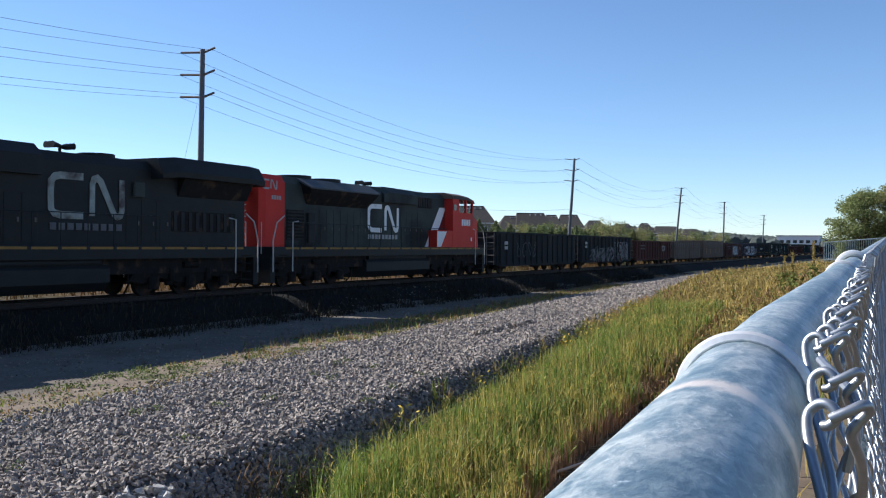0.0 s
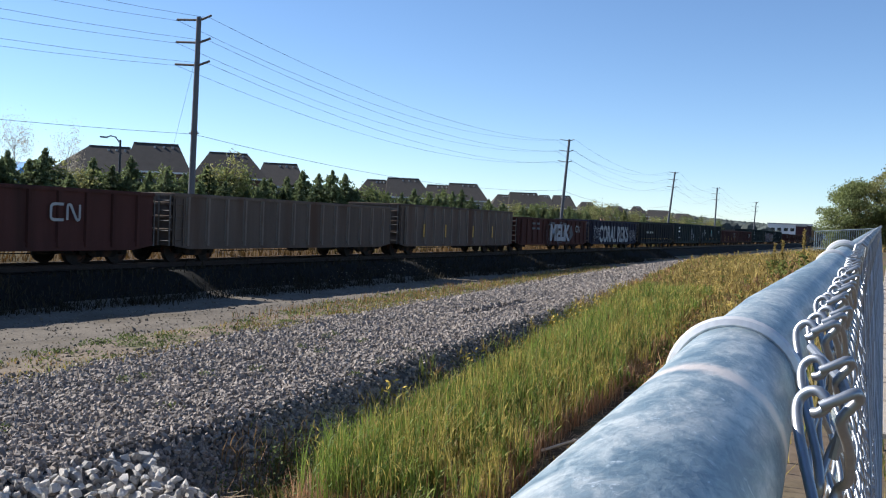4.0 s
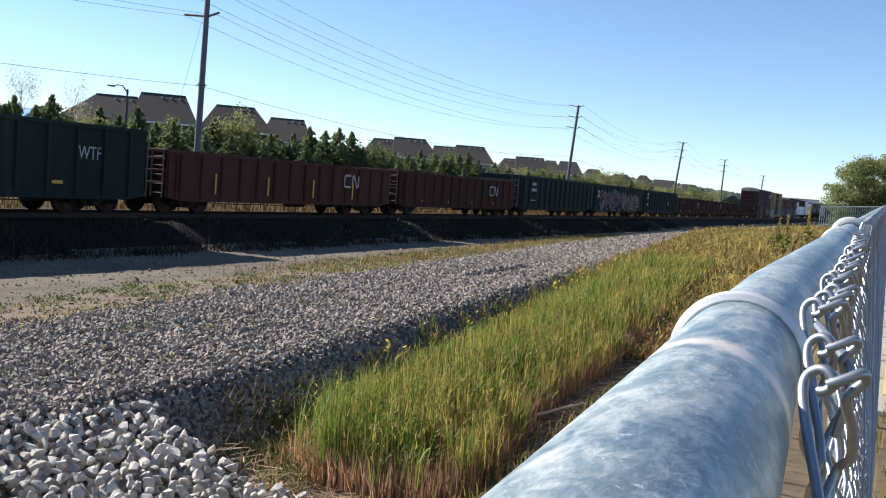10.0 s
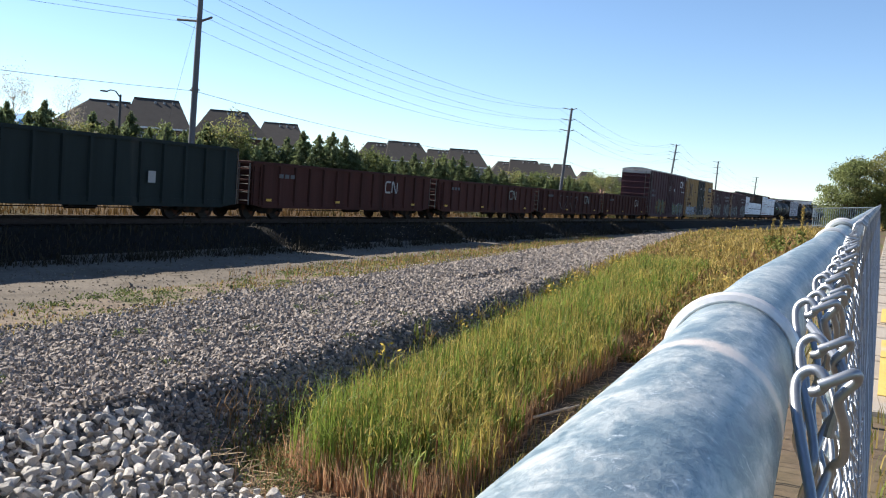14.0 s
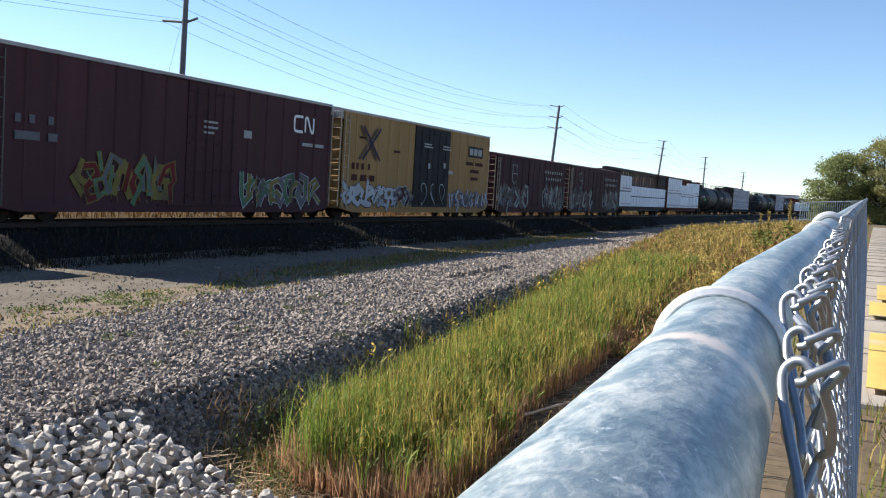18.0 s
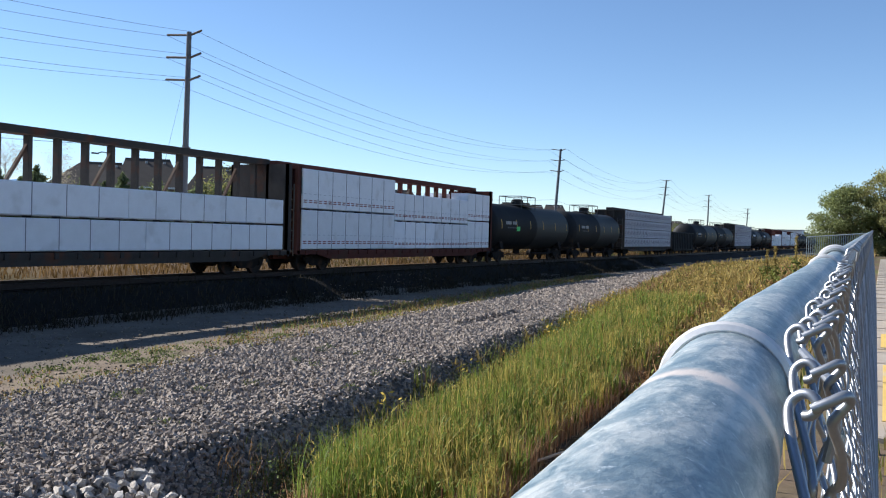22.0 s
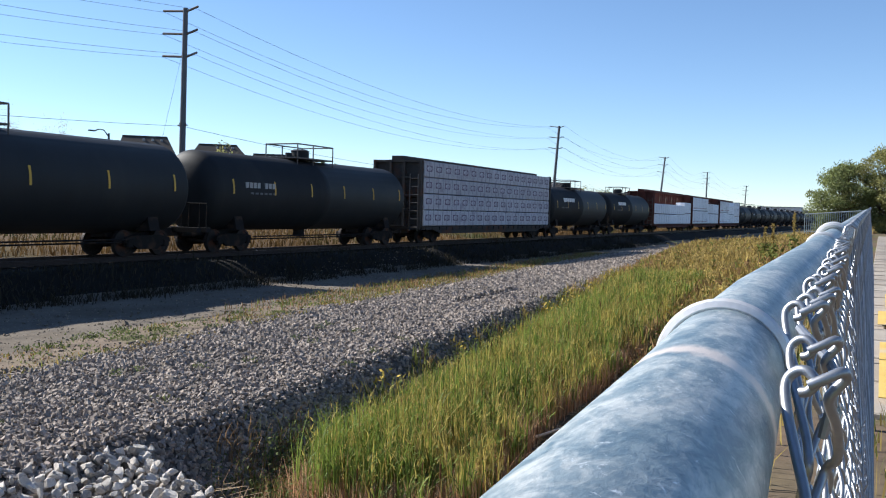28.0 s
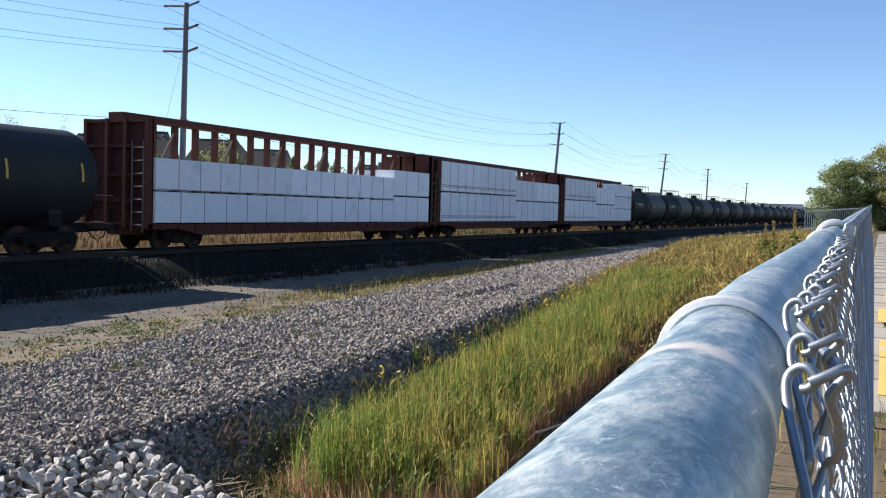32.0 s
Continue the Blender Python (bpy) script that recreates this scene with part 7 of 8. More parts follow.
# ---- stones ----
def build_stones():
    rng = random.Random(21)
    g = Geo()
    for k in range(60000):
        y = 4.5 + 45 * rng.random() ** 1.7
        a, b = run(GRAVEL_FAR, y), run(GRAVEL_NEAR, y) + 1.3
        x = mix(a - 0.5 * rng.random() ** 3, b, rng.random() ** 0.85)
        g.rock((x, y, height(x, y) + rng.uniform(0.0, 0.03)), rng.uniform(0.014, 0.036) * (1 + 0.014 * y), rng)
    for k in range(7000):
        y = 6.0 + 9 * rng.random()
        x = run(GRAVEL_NEAR, y) + rng.uniform(-0.1, 1.35)
        g.rock((x, y, height(x, y) + rng.uniform(0.0, 0.03)), rng.uniform(0.015, 0.038), rng)
    for k in range(16000):
        y = 40 + 90 * rng.random() ** 1.3
        x = mix(run(GRAVEL_FAR, y), run(GRAVEL_NEAR, y) + 0.6, rng.random())
        g.rock((x, y, height(x, y) + rng.uniform(0.0, 0.04)), rng.uniform(0.04, 0.075), rng)
    tagged(part("gravel_stones", g, "stone", kind="stuff"), "loose grey crushed stone on the track bed", "gravel")
    clods = Geo()
    for k in range(7000):
        y = 4.5 + 40 * rng.random() ** 1.5
        a = run(GRAVEL_FAR, y)
        x = a + 0.3 - 6.5 * rng.random() ** 2.0
        clods.rock((x, y, height(x, y) + 0.005), rng.uniform(0.006, 0.02) * (3.0 if rng.random() < 0.01 else 1) * (1 + 0.02 * y), rng)
    tagged(part("dirt_clods", clods, "clod", kind="stuff"), "crumbs of dry earth and stone on the track", "dirt")
    meshes = [Geo().boulder(random.Random(500 + k)).mesh("stone") for k in range(12)]
    rip = tagged(new("riprap"), "heap of pale limestone boulders at the ditch", "stones", kind="structure")
    edge = [(-7.85, 6.2), (-7.75, 6.9), (-7.66, 7.8), (-7.6, 8.3), (-7.2, 7.95), (-7.0, 8.0), (-6.7, 7.9), (-6.4, 7.9), (-6.14, 7.88), (-5.78, 7.8), (-5.5, 8.1), (-4.6, 8.3)]
    foot = [(-7.9, 4.2), (-6.6, 5.2), (-6.15, 6.1), (-5.6, 7.1), (-4.6, 7.6)]

    def heap(x, y):
        """The top of the heap, which plugs the ditch and falls gently away from the gravel."""
        return -0.92 - 0.29 * (x + 7.6) + 0.05 * noise.noise((x * 2.1, y * 2.1, 0))

    n, gap = 0, 0.142
    for row in range(28):
        for col in range(26):
            x = -7.82 + gap * (col + 0.5 * (row % 2)) + rng.gauss(0, 0.028)
            y = 8.35 - gap * 0.87 * row + rng.gauss(0, 0.028)
            if y > run(edge, x) or y < run(foot, x) or x > -4.55 or n >= 300:
                continue
            r = rng.uniform(0.058, 0.088) * (1.25 if rng.random() < 0.1 else 1)
            ob = part("stone", meshes[(n * 7) % 12], "riprap", rip)
            ob.location = (x, y, heap(x, y) + rng.uniform(-0.015, 0.035))
            ob.rotation_euler = (rng.gauss(0, 0.5), rng.gauss(0, 0.5), rng.uniform(0, 6))
            ob.scale = (r * 1.12, r * 1.1, r * 1.2)
            n += 1
    # the bed of like stones below, past counting
    bed = Geo()
    for k in range(1300):
        x = rng.uniform(-7.9, -4.4)
        y = rng.uniform(run(foot, x) - 0.5, run(edge, x) + 0.05)
        me = meshes[k % 12]
        r = rng.uniform(0.045, 0.085) * 1.2
        turn = Euler((rng.gauss(0, 0.6), rng.gauss(0, 0.6), rng.uniform(0, 6))).to_matrix()
        at = Vector((x, y, heap(x, y) - rng.uniform(0.05, 0.16)))
        bed.add([tuple(at + turn @ (v.co * r)) for v in me.vertices], [tuple(p.vertices) for p in me.polygons])
    tagged(part("stone_bed", bed, "riprap_bed", kind="stuff"), "bed of small pale limestone pieces under the boulders", "stones")
    # a low ridge of stones pushed up across the gravel
    ridge = Geo()
    for k in range(420):
        u = rng.random()
        x, y = mix(-11.35, -11.6, u) + rng.gauss(0, 0.09), mix(25.2, 30.6, u)
        ridge.rock((x, y, height(x, y) + rng.uniform(0.02, 0.15)), rng.uniform(0.03, 0.055), rng)
    tagged(part("stone_ridge", ridge, "stone", kind="stuff"), "low ridge of loose crushed stone", "gravel")


build_stones()


M["field_weed"] = mat("field_weed", (0.15, 0.092, 0.036), 0.85, scale=0.25, vary=0.5, stain=(0.07, 0.08, 0.03), stain_at=0.5, island=0.5, through_light=0.2)
M["seedling"] = mat("seedling", (0.14, 0.165, 0.06), 0.8, scale=0.8, vary=0.35, island=0.5, through_light=0.25)
# brown weed colour taken down so the bank's shade sits in it
M["weed_shaded"] = mat("weed_shaded", (0.034, 0.028, 0.017), 0.85, scale=0.4, vary=0.4, island=0.5, spec=0.2)


# ---- reeds and weeds ----
def blade(g, x, y, z, h, w, rng, bend=0.25):
    a = rng.uniform(0, math.tau)
    b = bend * h * rng.random()
    dx, dy = math.cos(a) * b, math.sin(a) * b
    c = rng.uniform(0, math.tau)
    ux, uy = math.cos(c) * w / 2, math.sin(c) * w / 2
    g.add([(x - ux, y - uy, z), (x + ux, y + uy, z), (x + dx * 0.25 + ux * 0.9, y + dy * 0.25 + uy * 0.9, z + h * 0.5), (x + dx * 0.25 - ux * 0.9, y + dy * 0.25 - uy * 0.9, z + h * 0.5),
           (x + dx, y + dy, z + h)], [(0, 1, 2, 3), (3, 2, 4)])


def arching(g, x, y, z, length, w, rng):
    """A leaf that leaves its stem upwards and bends over."""
    a = rng.uniform(0, math.tau)
    c, d = math.cos(a), math.sin(a)
    droop = rng.uniform(0.2, 0.9)
    line = [(0.0, 0.0), (0.25, 0.42), (0.6, 0.62), (1.0, 0.62 - droop * 0.5)]
    pts = [(x + c * u * length, y + d * u * length, z + v * length) for u, v in line]
    ux, uy = -d * w / 2, c * w / 2
    verts = [q for p, f in zip(pts[:3], (0.7, 1.0, 0.8)) for q in ((p[0] - ux * f, p[1] - uy * f, p[2]), (p[0] + ux * f, p[1] + uy * f, p[2]))] + [pts[3]]
    g.add(verts, [(0, 1, 3, 2), (2, 3, 5, 4), (4, 5, 6)])


def plume(g, x, y, z, size, rng):
    """A ragged seed head: a few narrow scales round the tip of a stem."""
    for _ in range(3):
        a, q = rng.uniform(0, math.tau), size * rng.uniform(0.6, 1.2)
        dx, dy = math.cos(a) * q * 0.5, math.sin(a) * q * 0.5
        g.add([(x, y, z), (x + dx * 0.4 - dy * 0.1, y + dy * 0.4 + dx * 0.1, z + q * 0.6), (x + dx, y + dy, z + q), (x + dx * 0.4 + dy * 0.1, y + dy * 0.4 - dx * 0.1, z + q * 0.3)], [(0, 1, 2, 3)])


def build_reeds():
    rng = random.Random(31)
    green, yellow, dry, tails, stalks, heads = Geo(), Geo(), Geo(), Geo(), Geo(), Geo()
    for k in range(3900):
        # one clump of stems
        cy = 8.4 + 30 * rng.random() ** 1.3
        lo, hi = run(GRAVEL_NEAR, cy) + 0.9, run([(8, -4.2), (10, -4.1), (12, -4.5), (15, -4.95), (18, -5.0), (30, -5.9), (40, -6.5)], cy)
        cx = mix(lo, hi, rng.random())
        if cy < run([(-7.3, 10.8), (-6.35, 9.8), (-5.7, 9.0), (-4.6, 8.9), (-4.0, 9.0)], cx) + 0.4 * rng.random() ** 2:
            continue
        patch = noise.noise((cx * 0.7, cy * 0.5, 3.0))
        olive = noise.noise((cx * 1.3, cy * 0.8, 9.0))
        edge, side = min(1.0, (cx - lo) / 0.9), step(hi - 1.1, hi - 0.1, cx)
        tall = rng.uniform(0.80, 1.14) * mix(0.75, 1.0, edge) * mix(1.0, 0.7, step(20, 38, cy)) * (1 + 0.3 * patch) * mix(1.0, 0.72, side)
        kind = rng.random()
        far = 1 + cy / 40
        for s in range(rng.randint(5, 10)):
            x, y = cx + rng.gauss(0, 0.08), cy + rng.gauss(0, 0.08)
            z = height(x, y)
            h = tall * rng.uniform(0.6, 1.08)
            if kind < 0.10 + 0.5 * side:
                blade(dry if rng.random() < 0.5 else stalks, x, y, z, h * rng.uniform(0.4, 0.95), 0.010 * far, rng, 0.3)
                continue
            old = rng.random() < (0.75 if kind > 0.8 else 0.24) + 0.55 * olive
            blade(yellow if old else green, x, y, z + 0.22, h - 0.10, rng.uniform(0.008, 0.019) * far, rng, 0.16 if rng.random() < 0.8 else 0.6)
            if rng.random() < 0.5:
                arching(yellow if old and rng.random() < 0.6 else green, x, y, z + h * rng.uniform(0.45, 0.85), rng.uniform(0.12, 0.30), rng.uniform(0.010, 0.018) * far, rng)
            if rng.random() < (0.22 if old else 0.06):
                plume(heads, x, y, z + h - 0.05, 0.07, rng)
            for _ in range(rng.randint(1, 2)):
                blade(stalks if rng.random() < 0.7 else dry, x + rng.gauss(0, 0.025), y + rng.gauss(0, 0.025), z, h * rng.uniform(0.2, 0.45) * (1 + 0.7 * step(10.8, 9.2, cy) + 0.6 * side), 0.010 * far, rng, 0.15)
        if rng.random() < 0.02:
            tails.cyl((cx, cy, z + h * 0.85), (cx, cy, z + h * 0.85 + 0.16), 0.012, n=6)
            tails.cyl((cx, cy, z), (cx, cy, z + h), 0.004, n=3)
    # withered leaves hanging in the canopy, and bare stems along its two open edges
    bits = Geo()
    for k in range(2400):
        cy = 9.0 + 26 * rng.random() ** 1.3
        x = mix(run(GRAVEL_NEAR, cy) + 1.0, run([(8, -4.2), (10, -4.1), (12, -4.5), (15, -4.95), (18, -5.0), (30, -5.9), (40, -6.5)], cy), rng.random())
        if cy < run([(-7.5, 10.8), (-6.6, 9.7), (-5.8, 9.0), (-4.6, 8.9), (-4.0, 9.0)], x):
            continue
        z = height(x, cy) + rng.uniform(0.45, 1.0)
        blade(bits, x, cy, z, rng.uniform(0.06, 0.16), 0.010 * (1 + cy / 40), rng, 1.6)
    for k in range(2800):
        if rng.random() < 0.4:
            x, y = rng.uniform(-6.4, -4.2), rng.uniform(8.85, 9.5)
            y += max(0.0, -0.75 * (x + 5.8))
        else:
            y = 9.2 + 12 * rng.random()
            x = run([(8, -4.2), (10, -4.1), (12, -4.5), (15, -4.95), (18, -5.0), (30, -5.9)], y) - rng.random() ** 2 * 0.5
        blade(stalks if rng.random() < 0.7 else dry, x, y, height(x, y), rng.uniform(0.2, 0.62), 0.011, rng, 0.25 if rng.random() < 0.7 else 1.1)
    tagged(part("withered_leaves", bits, "reed_yellow", kind="stuff"), "withered curled leaves among the reeds", "reeds")
    # leafy growth and fallen straw between the stones and the reeds
    scrub = Geo()
    for k in range(330):
        x, y = rng.uniform(-7.25, -5.7), rng.uniform(8.2, 11.4)
        if y < 8.35 - 0.5 * (x + 6.4) or x < run(GRAVEL_NEAR, y) + 0.35:
            continue
        top = rng.uniform(0.08, 0.42)
        for _ in range(rng.randint(8, 22)):
            leaf_quad(scrub, (x + rng.gauss(0, 0.09), y + rng.gauss(0, 0.09), height(x, y) + top * rng.random()), rng.uniform(0.012, 0.032), rng)
        blade(stalks, x, y, height(x, y), top * 1.4, 0.008, rng, 0.6)
    for k in range(800):
        y = 9.8 + 22 * rng.random() ** 1.2
        x = run(GRAVEL_NEAR, y) + rng.uniform(0.3, 1.1)
        for _ in range(rng.randint(6, 14)):
            leaf_quad(scrub, (x + rng.gauss(0, 0.12), y + rng.gauss(0, 0.12), height(x, y) + 0.42 * rng.random()), rng.uniform(0.015, 0.04), rng)
    tagged(part("scrub", scrub, "seedling", kind="stuff"), "low leafy weeds on the foot of the gravel bank", "weeds")
    for k in range(420):
        x, y = rng.uniform(-6.5, -4.6), rng.uniform(7.9, 9.1)
        a, L = rng.uniform(0, math.tau), rng.uniform(0.12, 0.4)
        z = max(height(x, y), -0.94 - 0.29 * (x + 7.6) if y < 8.2 else -9) + 0.03
        dry.add([(x, y, z), (x + math.cos(a) * L, y + math.sin(a) * L, z + 0.03), (x + math.cos(a) * L - math.sin(a) * 0.008, y + math.sin(a) * L + math.cos(a) * 0.008, z + 0.033), (x - math.sin(a) * 0.008, y + math.cos(a) * 0.008, z + 0.003)], [(0, 1, 2, 3)])
    # a few tall fresh blades beside the stones
    for k in range(120):
        x, y = rng.gauss(-6.12, 0.14), rng.gauss(9.9, 0.35)
        blade(green, x, y, height(x, y), rng.uniform(0.7, 1.3), 0.014, rng, 0.2)
    tagged(part("reed_heads", heads, "weed", kind="stuff"), "ragged pale seed heads on the reeds", "reeds")
    litter = Geo()
    for k in range(5000):
        y = 9.1 + 19 * rng.random() ** 1.5
        x = rng.uniform(-7.0, -3.6)
        z = height(x, y) + 0.03
        a, L = rng.uniform(0, math.tau), rng.uniform(0.15, 0.5)
        dx, dy = math.cos(a) * L, math.sin(a) * L
        ze = height(x + dx, y + dy) + rng.uniform(0.02, 0.10)
        litter.add([(x, y, z), (x + dx, y + dy, ze), (x + dx - dy * 0.02, y + dy + dx * 0.02, ze + 0.003), (x - dy * 0.02, y + dx * 0.02, z + 0.003)], [(0, 1, 2, 3)])
    tagged(part("straw_litter", litter, "reed_dry", kind="stuff"), "fallen dry straw in the ditch", "straw")
    tagged(part("reed_stalks", stalks, "stalk", kind="stuff"), "reddish-brown stems at the foot of the reeds", "reeds")
    tagged(part("reeds", green, "reed", kind="stuff"), "dense green reeds in the ditch", "reeds")
    tagged(part("yellow_reeds", yellow, "reed_yellow", kind="stuff"), "yellowing reed blades in the ditch", "reeds")
    tagged(part("dry_reeds", dry, "reed_dry", kind="stuff"), "dry brown reed stalks", "reeds")
    tagged(part("cattail_heads", tails, "cattail", kind="stuff"), "brown cattail heads among the reeds", "reeds")


build_reeds()


def build_stick():
    a, b = Vector(STICK[0]), Vector(STICK[1])
    pts = [a.lerp(b, k / 5) + Vector((0.01 * math.sin(k * 2.1), 0.015 * math.cos(k * 1.7), 0.0)) for k in range(6)]
    s = thing("dead_branch", tuple(a), "pale bleached dead branch lying in the ditch", "branch")
    part("stem", Geo().tube([tuple(q - a) for q in pts], [0.022, 0.024, 0.022, 0.02, 0.017, 0.012], 7), "driftwood", s, smooth=True)
    part("twig", Geo().tube([tuple(pts[3] - a), tuple(pts[3] - a + Vector((0.05, 0.12, 0.04)))], [0.009, 0.005], 5), "driftwood", s)


M["driftwood"] = mat("driftwood", (0.55, 0.48, 0.40), 0.85, scale=8, vary=0.2, streak=True)
STICK = ((-4.75, 13.5, -1.62), (-4.38, 14.88, -1.60))
build_stick()


def build_weeds():
    rng = random.Random(41)
    gold, green, brown, flowers, seedlings = Geo(), Geo(), Geo(), Geo(), Geo()
    for k in range(40000):
        y = 20 + 75 * rng.random() ** 1.2
        lo, hi = run(GRAVEL_NEAR, y) + 0.6, -0.6
        if y < 34:
            lo = mix(-5.0, lo, step(24, 34, y)) if rng.random() < 0.8 else run(GRAVEL_NEAR, y) + 0.7
        x = mix(lo, hi, rng.random())
        z = height(x, y)
        patch = noise.noise((x * 0.35, y * 0.16, 7.0)) + rng.gauss(0, 0.25)
        h = rng.uniform(0.12, 0.42) * (1.6 if rng.random() < 0.1 else 1) * (1.1 + 0.5 * patch)
        tone = gold if patch > 0.16 - 0.22 * step(24, 45, y) else brown if patch < -0.22 or rng.random() < 0.2 else green
        blade(tone, x, y, z, max(0.1, h), 0.02 + 0.001 * y, rng, 0.6)
        if rng.random() < 0.09:
            for _ in range(9):
                leaf_quad(tone, (x + rng.gauss(0, 0.10), y + rng.gauss(0, 0.12), z + h * rng.uniform(0.3, 1.1)), rng.uniform(0.03, 0.07) + 0.0006 * y, rng)
        if rng.random() < 0.012 and x < -3:
            for _ in range(7):
                leaf_quad(flowers, (x + rng.gauss(0, 0.07), y + rng.gauss(0, 0.07), z + h * rng.uniform(0.85, 1.15)), 0.05, rng)
    # verge between the gravel and the path, and tufts at the foot of the bank
    for k in range(15000):
        y = 6 + 60 * rng.random() ** 1.3
        x = run(GRAVEL_FAR, y) - rng.random() ** 1.3 * 2.2 + 0.5
        patch = noise.noise((x * 0.9, y * 0.45, 1.0))
        if patch + rng.gauss(0, 0.15) < 0.05 - 0.3 * step(18, 30, y):
            continue
        blade(green if rng.random() < 0.4 else brown if rng.random() < 0.5 else gold, x, y, height(x, y), rng.uniform(0.02, 0.07) * (2.5 if rng.random() < 0.05 else 1) * (1 + step(14, 26, y)), 0.025, rng, 0.9)
    for k in range(600):
        y = 20 + 45 * rng.random()
        x = run(GRAVEL_FAR, y) - 1.9 * rng.random() - 0.2
        for _ in range(5):
            blade(green if rng.random() < 0.35 else brown, x + rng.gauss(0, 0.08), y + rng.gauss(0, 0.08), height(x, y), rng.uniform(0.06, 0.22), 0.022, rng, 0.5)
    for k in range(95):
        y = 6.5 + 30 * rng.random() ** 1.3
        cx = run(GRAVEL_FAR, y) - 0.1 - 1.9 * rng.random()
        for _ in range(rng.randint(20, 60)):
            leaf_quad(seedlings, (cx + rng.gauss(0, 0.16), y + rng.gauss(0, 0.16), height(cx, y) + 0.015 + rng.random() * 0.06), rng.uniform(0.02, 0.05), rng)
    # weeds by the near end of the footpath
    for k in range(900):
        x, y = rng.uniform(0.0, 0.9), rng.uniform(1.6, 7.6)
        blade(green if rng.random() < 0.55 else gold, x, y, height(x, y), rng.uniform(0.04, 0.22), 0.012, rng, 0.8)
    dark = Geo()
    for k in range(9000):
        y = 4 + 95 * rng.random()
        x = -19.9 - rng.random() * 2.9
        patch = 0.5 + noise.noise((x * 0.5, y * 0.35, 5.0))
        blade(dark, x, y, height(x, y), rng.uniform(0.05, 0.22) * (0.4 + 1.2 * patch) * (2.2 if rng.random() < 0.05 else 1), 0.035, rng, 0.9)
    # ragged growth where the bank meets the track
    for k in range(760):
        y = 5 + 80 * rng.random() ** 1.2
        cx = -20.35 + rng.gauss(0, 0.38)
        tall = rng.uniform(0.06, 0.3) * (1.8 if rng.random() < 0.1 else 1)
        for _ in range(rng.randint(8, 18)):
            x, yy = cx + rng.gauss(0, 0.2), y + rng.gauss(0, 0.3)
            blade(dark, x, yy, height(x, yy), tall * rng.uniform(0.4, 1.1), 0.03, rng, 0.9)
    # field beyond the track
    field = Geo()
    for k in range(20000):
        y = 5 + 170 * rng.random()
        x = -27.6 - 22 * rng.random() ** 2
        blade(field, x, y, height(x, y), rng.uniform(0.12, 0.5), 0.05, rng, 0.5)
    tagged(part("field_weeds", field, "field_weed", kind="stuff"), "tall withered weeds beyond the track", "weeds")
    # bank below the fence
    for k in range(5000):
        y = 3 + 30 * rng.random()
        x = rng.uniform(-4.4, -0.5)
        blade(gold if rng.random() < 0.6 else green, x, y, height(x, y), rng.uniform(0.1, 0.4), 0.02, rng, 0.6)
    # plants on the face of the gravel bank
    for k in range(230):
        y = 13 + 32 * rng.random() ** 0.9
        cx = run(GRAVEL_NEAR, y) + rng.uniform(0.15, 1.2)
        tone = rng.random()
        for _ in range(rng.randint(10, 22)):
            x, yy = cx + rng.gauss(0, 0.12), y + rng.gauss(0, 0.15)
            blade(green if tone < 0.5 else brown if tone < 0.72 else gold, x, yy, height(x, yy), rng.uniform(0.12, 0.5), 0.024, rng, 0.7)
    for k in range(130):
        cx, y = rng.uniform(-7.3, -5.9), rng.uniform(8.9, 11.2)
        if y < 8.7 - 0.6 * (cx + 6.4):
            continue
        tone = rng.random()
        for _ in range(12):
            x, yy = cx + rng.gauss(0, 0.10), y + rng.gauss(0, 0.10)
            blade(brown if tone < 0.6 else green, x, yy, height(x, yy), rng.uniform(0.08, 0.38), 0.014, rng, 0.8)
    # seedlings on the gravel
    for k in range(14):
        y = 7.5 + 12 * rng.random()
        cx = mix(run(GRAVEL_FAR, y), run(GRAVEL_NEAR, y), 0.35 + 0.6 * rng.random())
        for _ in range(30):
            leaf_quad(seedlings, (cx + rng.gauss(0, 0.07), y + rng.gauss(0, 0.07), height(cx, y) + 0.04 + rng.random() * 0.09), 0.025, rng)
    # goldenrod along the edge of the gravel
    for k in range(34):
        y = 12 + 28 * rng.random()
        x = run(GRAVEL_NEAR, y) + rng.uniform(0.3, 1.2)
        z = height(x, y)
        for _ in range(14):
            blade(green, x + rng.gauss(0, 0.1), y + rng.gauss(0, 0.1), z, rng.uniform(0.3, 0.7), 0.03, rng, 0.5)
        for _ in range(16):
            leaf_quad(flowers, (x + rng.gauss(0, 0.12), y + rng.gauss(0, 0.12), z + rng.uniform(0.45, 0.75)), 0.05, rng)
    tagged(part("bank_weeds", dark, "weed_shaded", kind="stuff"), "low weeds on the track bank, coloured dark for its shade", "weeds")
    tagged(part("seedlings", seedlings, "seedling", kind="stuff"), "small green seedlings among the gravel", "weeds")
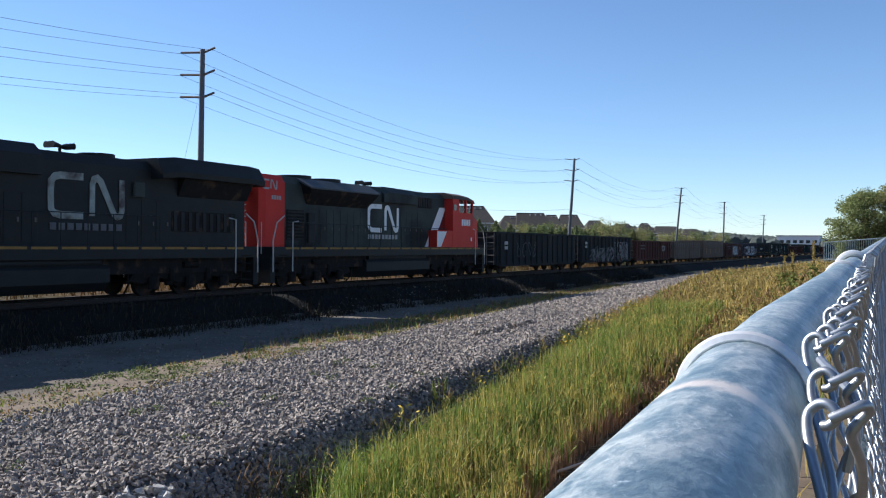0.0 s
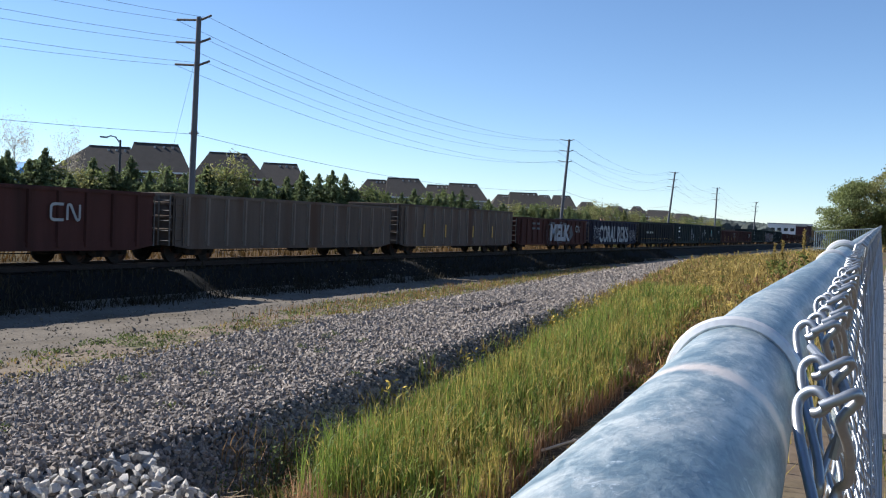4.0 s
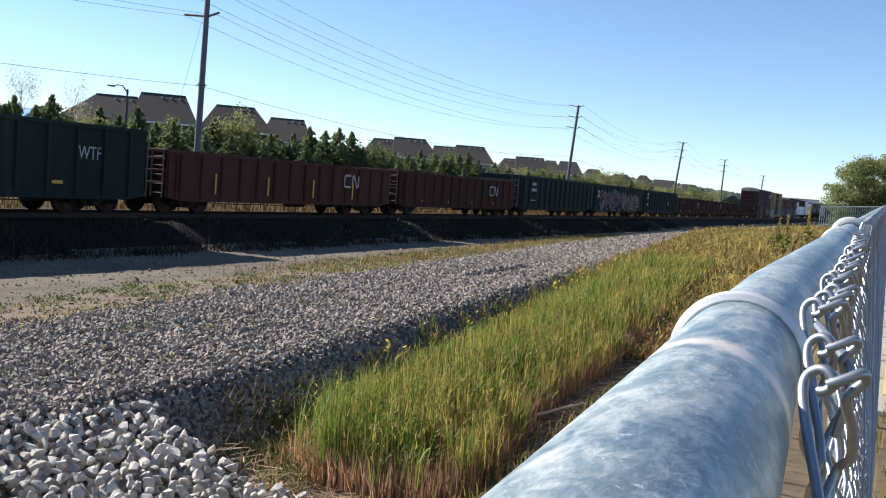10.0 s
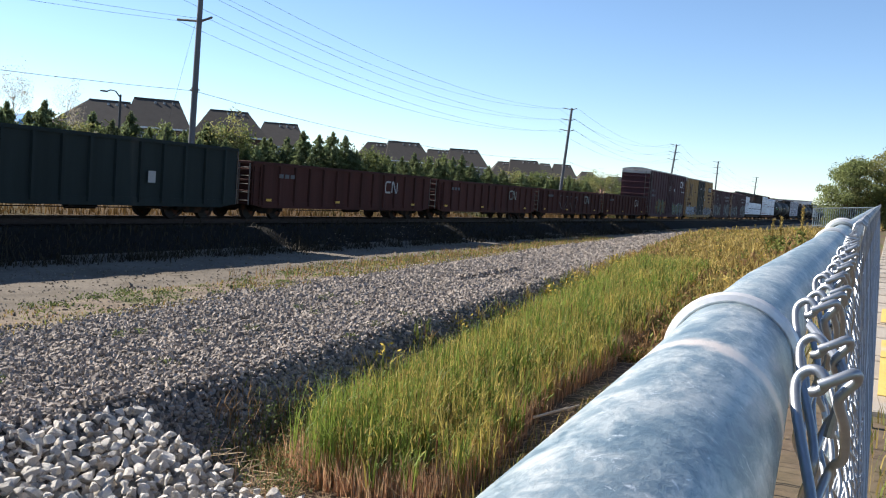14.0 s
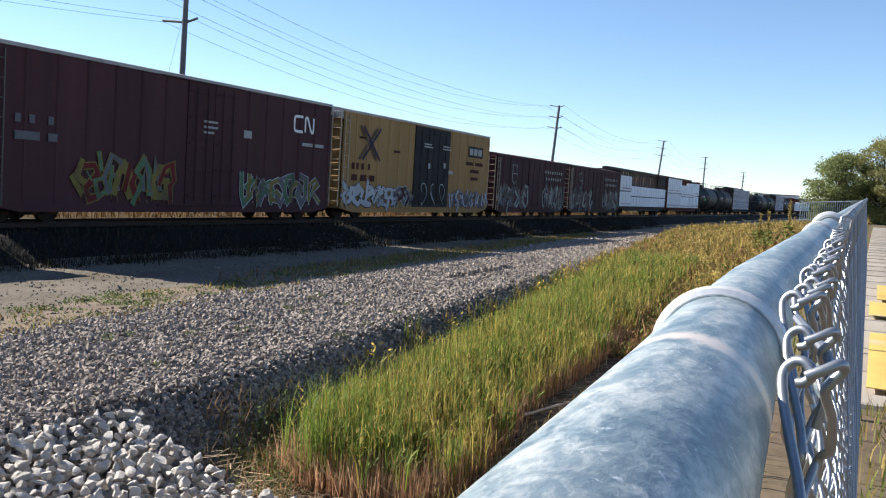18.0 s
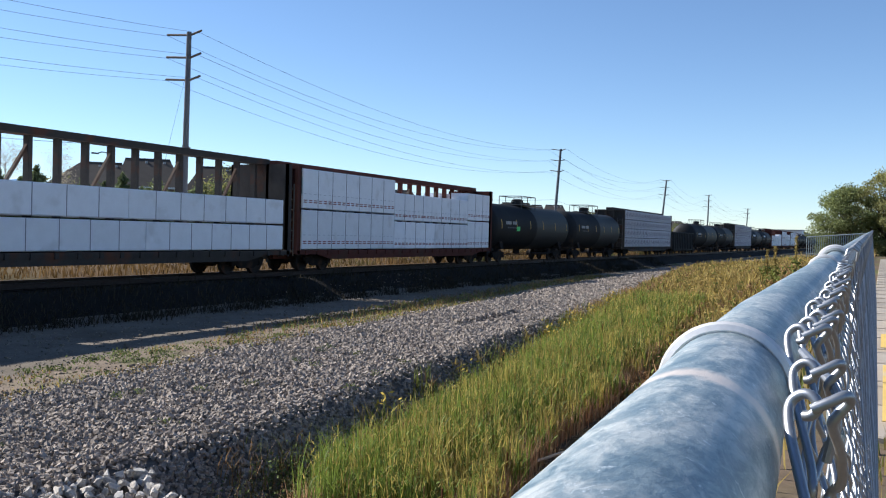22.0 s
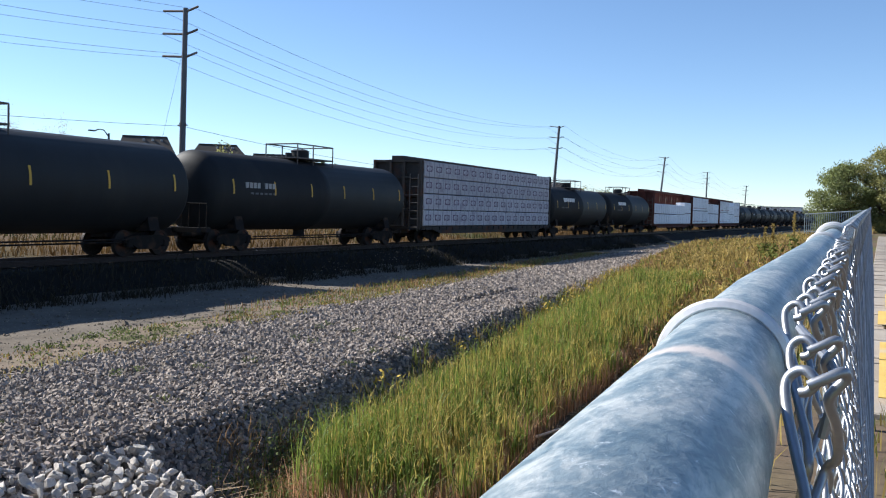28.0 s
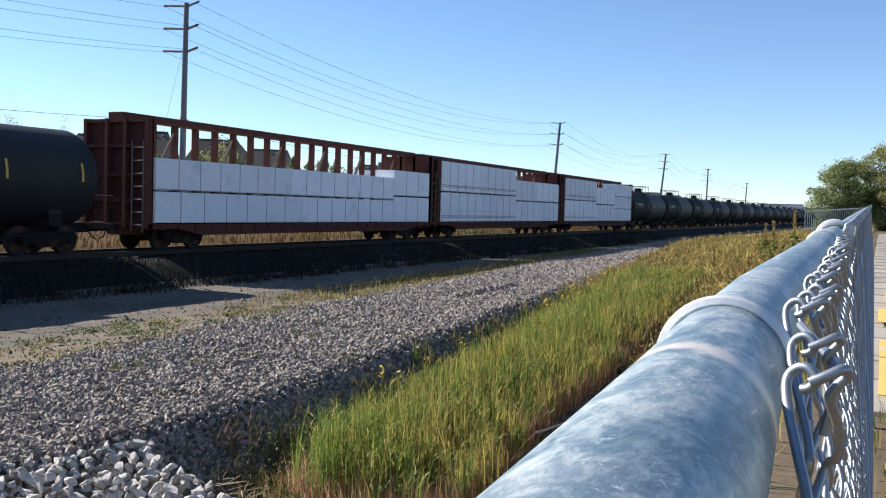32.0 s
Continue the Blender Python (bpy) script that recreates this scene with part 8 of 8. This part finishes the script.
    tagged(part("brown_weeds", brown, "weed_brown", kind="stuff"), "withered brown weeds on the slope", "weeds")
    tagged(part("dry_weeds", gold, "weed", kind="stuff"), "golden dry weeds on the slope", "weeds")
    tagged(part("green_weeds", green, "weed_green", kind="stuff"), "green weeds among the dry grass", "weeds")
    tagged(part("goldenrod_flowers", flowers, "flower", kind="stuff"), "small yellow goldenrod flowers", "flowers")


build_weeds()


def mullein(x, y, top, seed):
    """A tall dead flower spike over a few coarse leaves."""
    rng = random.Random(seed)
    z = height(x, y)
    m = thing("mullein_stalk", (x, y, z), "tall yellow-brown mullein stalk in the dry weeds", "weed", "tall stalks on the slope")
    h = top - z
    part("stem", Geo().tube([(0, 0, 0), (0.02, 0, h * 0.5), (0.0, 0.02, h)], [0.025, 0.03, 0.012], 6), "weed", m)
    spike, leaves = Geo(), Geo()
    for _ in range(160):
        leaf_quad(spike, (rng.gauss(0, 0.035), rng.gauss(0, 0.035), h * rng.uniform(0.45, 1.0)), 0.05, rng)
    for _ in range(60):
        leaf_quad(leaves, (rng.gauss(0, 0.16), rng.gauss(0, 0.16), h * rng.uniform(0.05, 0.5)), 0.12, rng)
    tagged(part("flower_spike", spike, "weed", m), kind="stuff")
    tagged(part("leaves", leaves, "weed_green", m), kind="stuff")


for k, (x, y, top) in enumerate(((-3.6, 45.0, 2.2), (-4.4, 44.0, 1.65), (-4.9, 45.5, 1.5))):
    mullein(x, y, top, 700 + k)


# ---- what moves ----
SPEED = 19.55


def motions():
    for ob, s in TRAIN:
        walk(ob, [(t, pose(TRACK, s - SPEED * t, 0)) for t in (0.0, 8.0, 16.0, 24.0, 32.0)])
    # the wheels roll; alike axles share one set of keys
    for y, wheels in WHEELS.items():
        walk(wheels[0], [(k / 30, pose(0, y, R_WHEEL, math.degrees(SPEED * k / 30 / R_WHEEL) % 360)) for k in range(961)])
        keys = wheels[0].animation_data
        for w in wheels[1:]:
            w.rotation_mode = "QUATERNION"
            data = w.animation_data_create()
            data.action, data.action_slot = keys.action, keys.action_slot


motions()
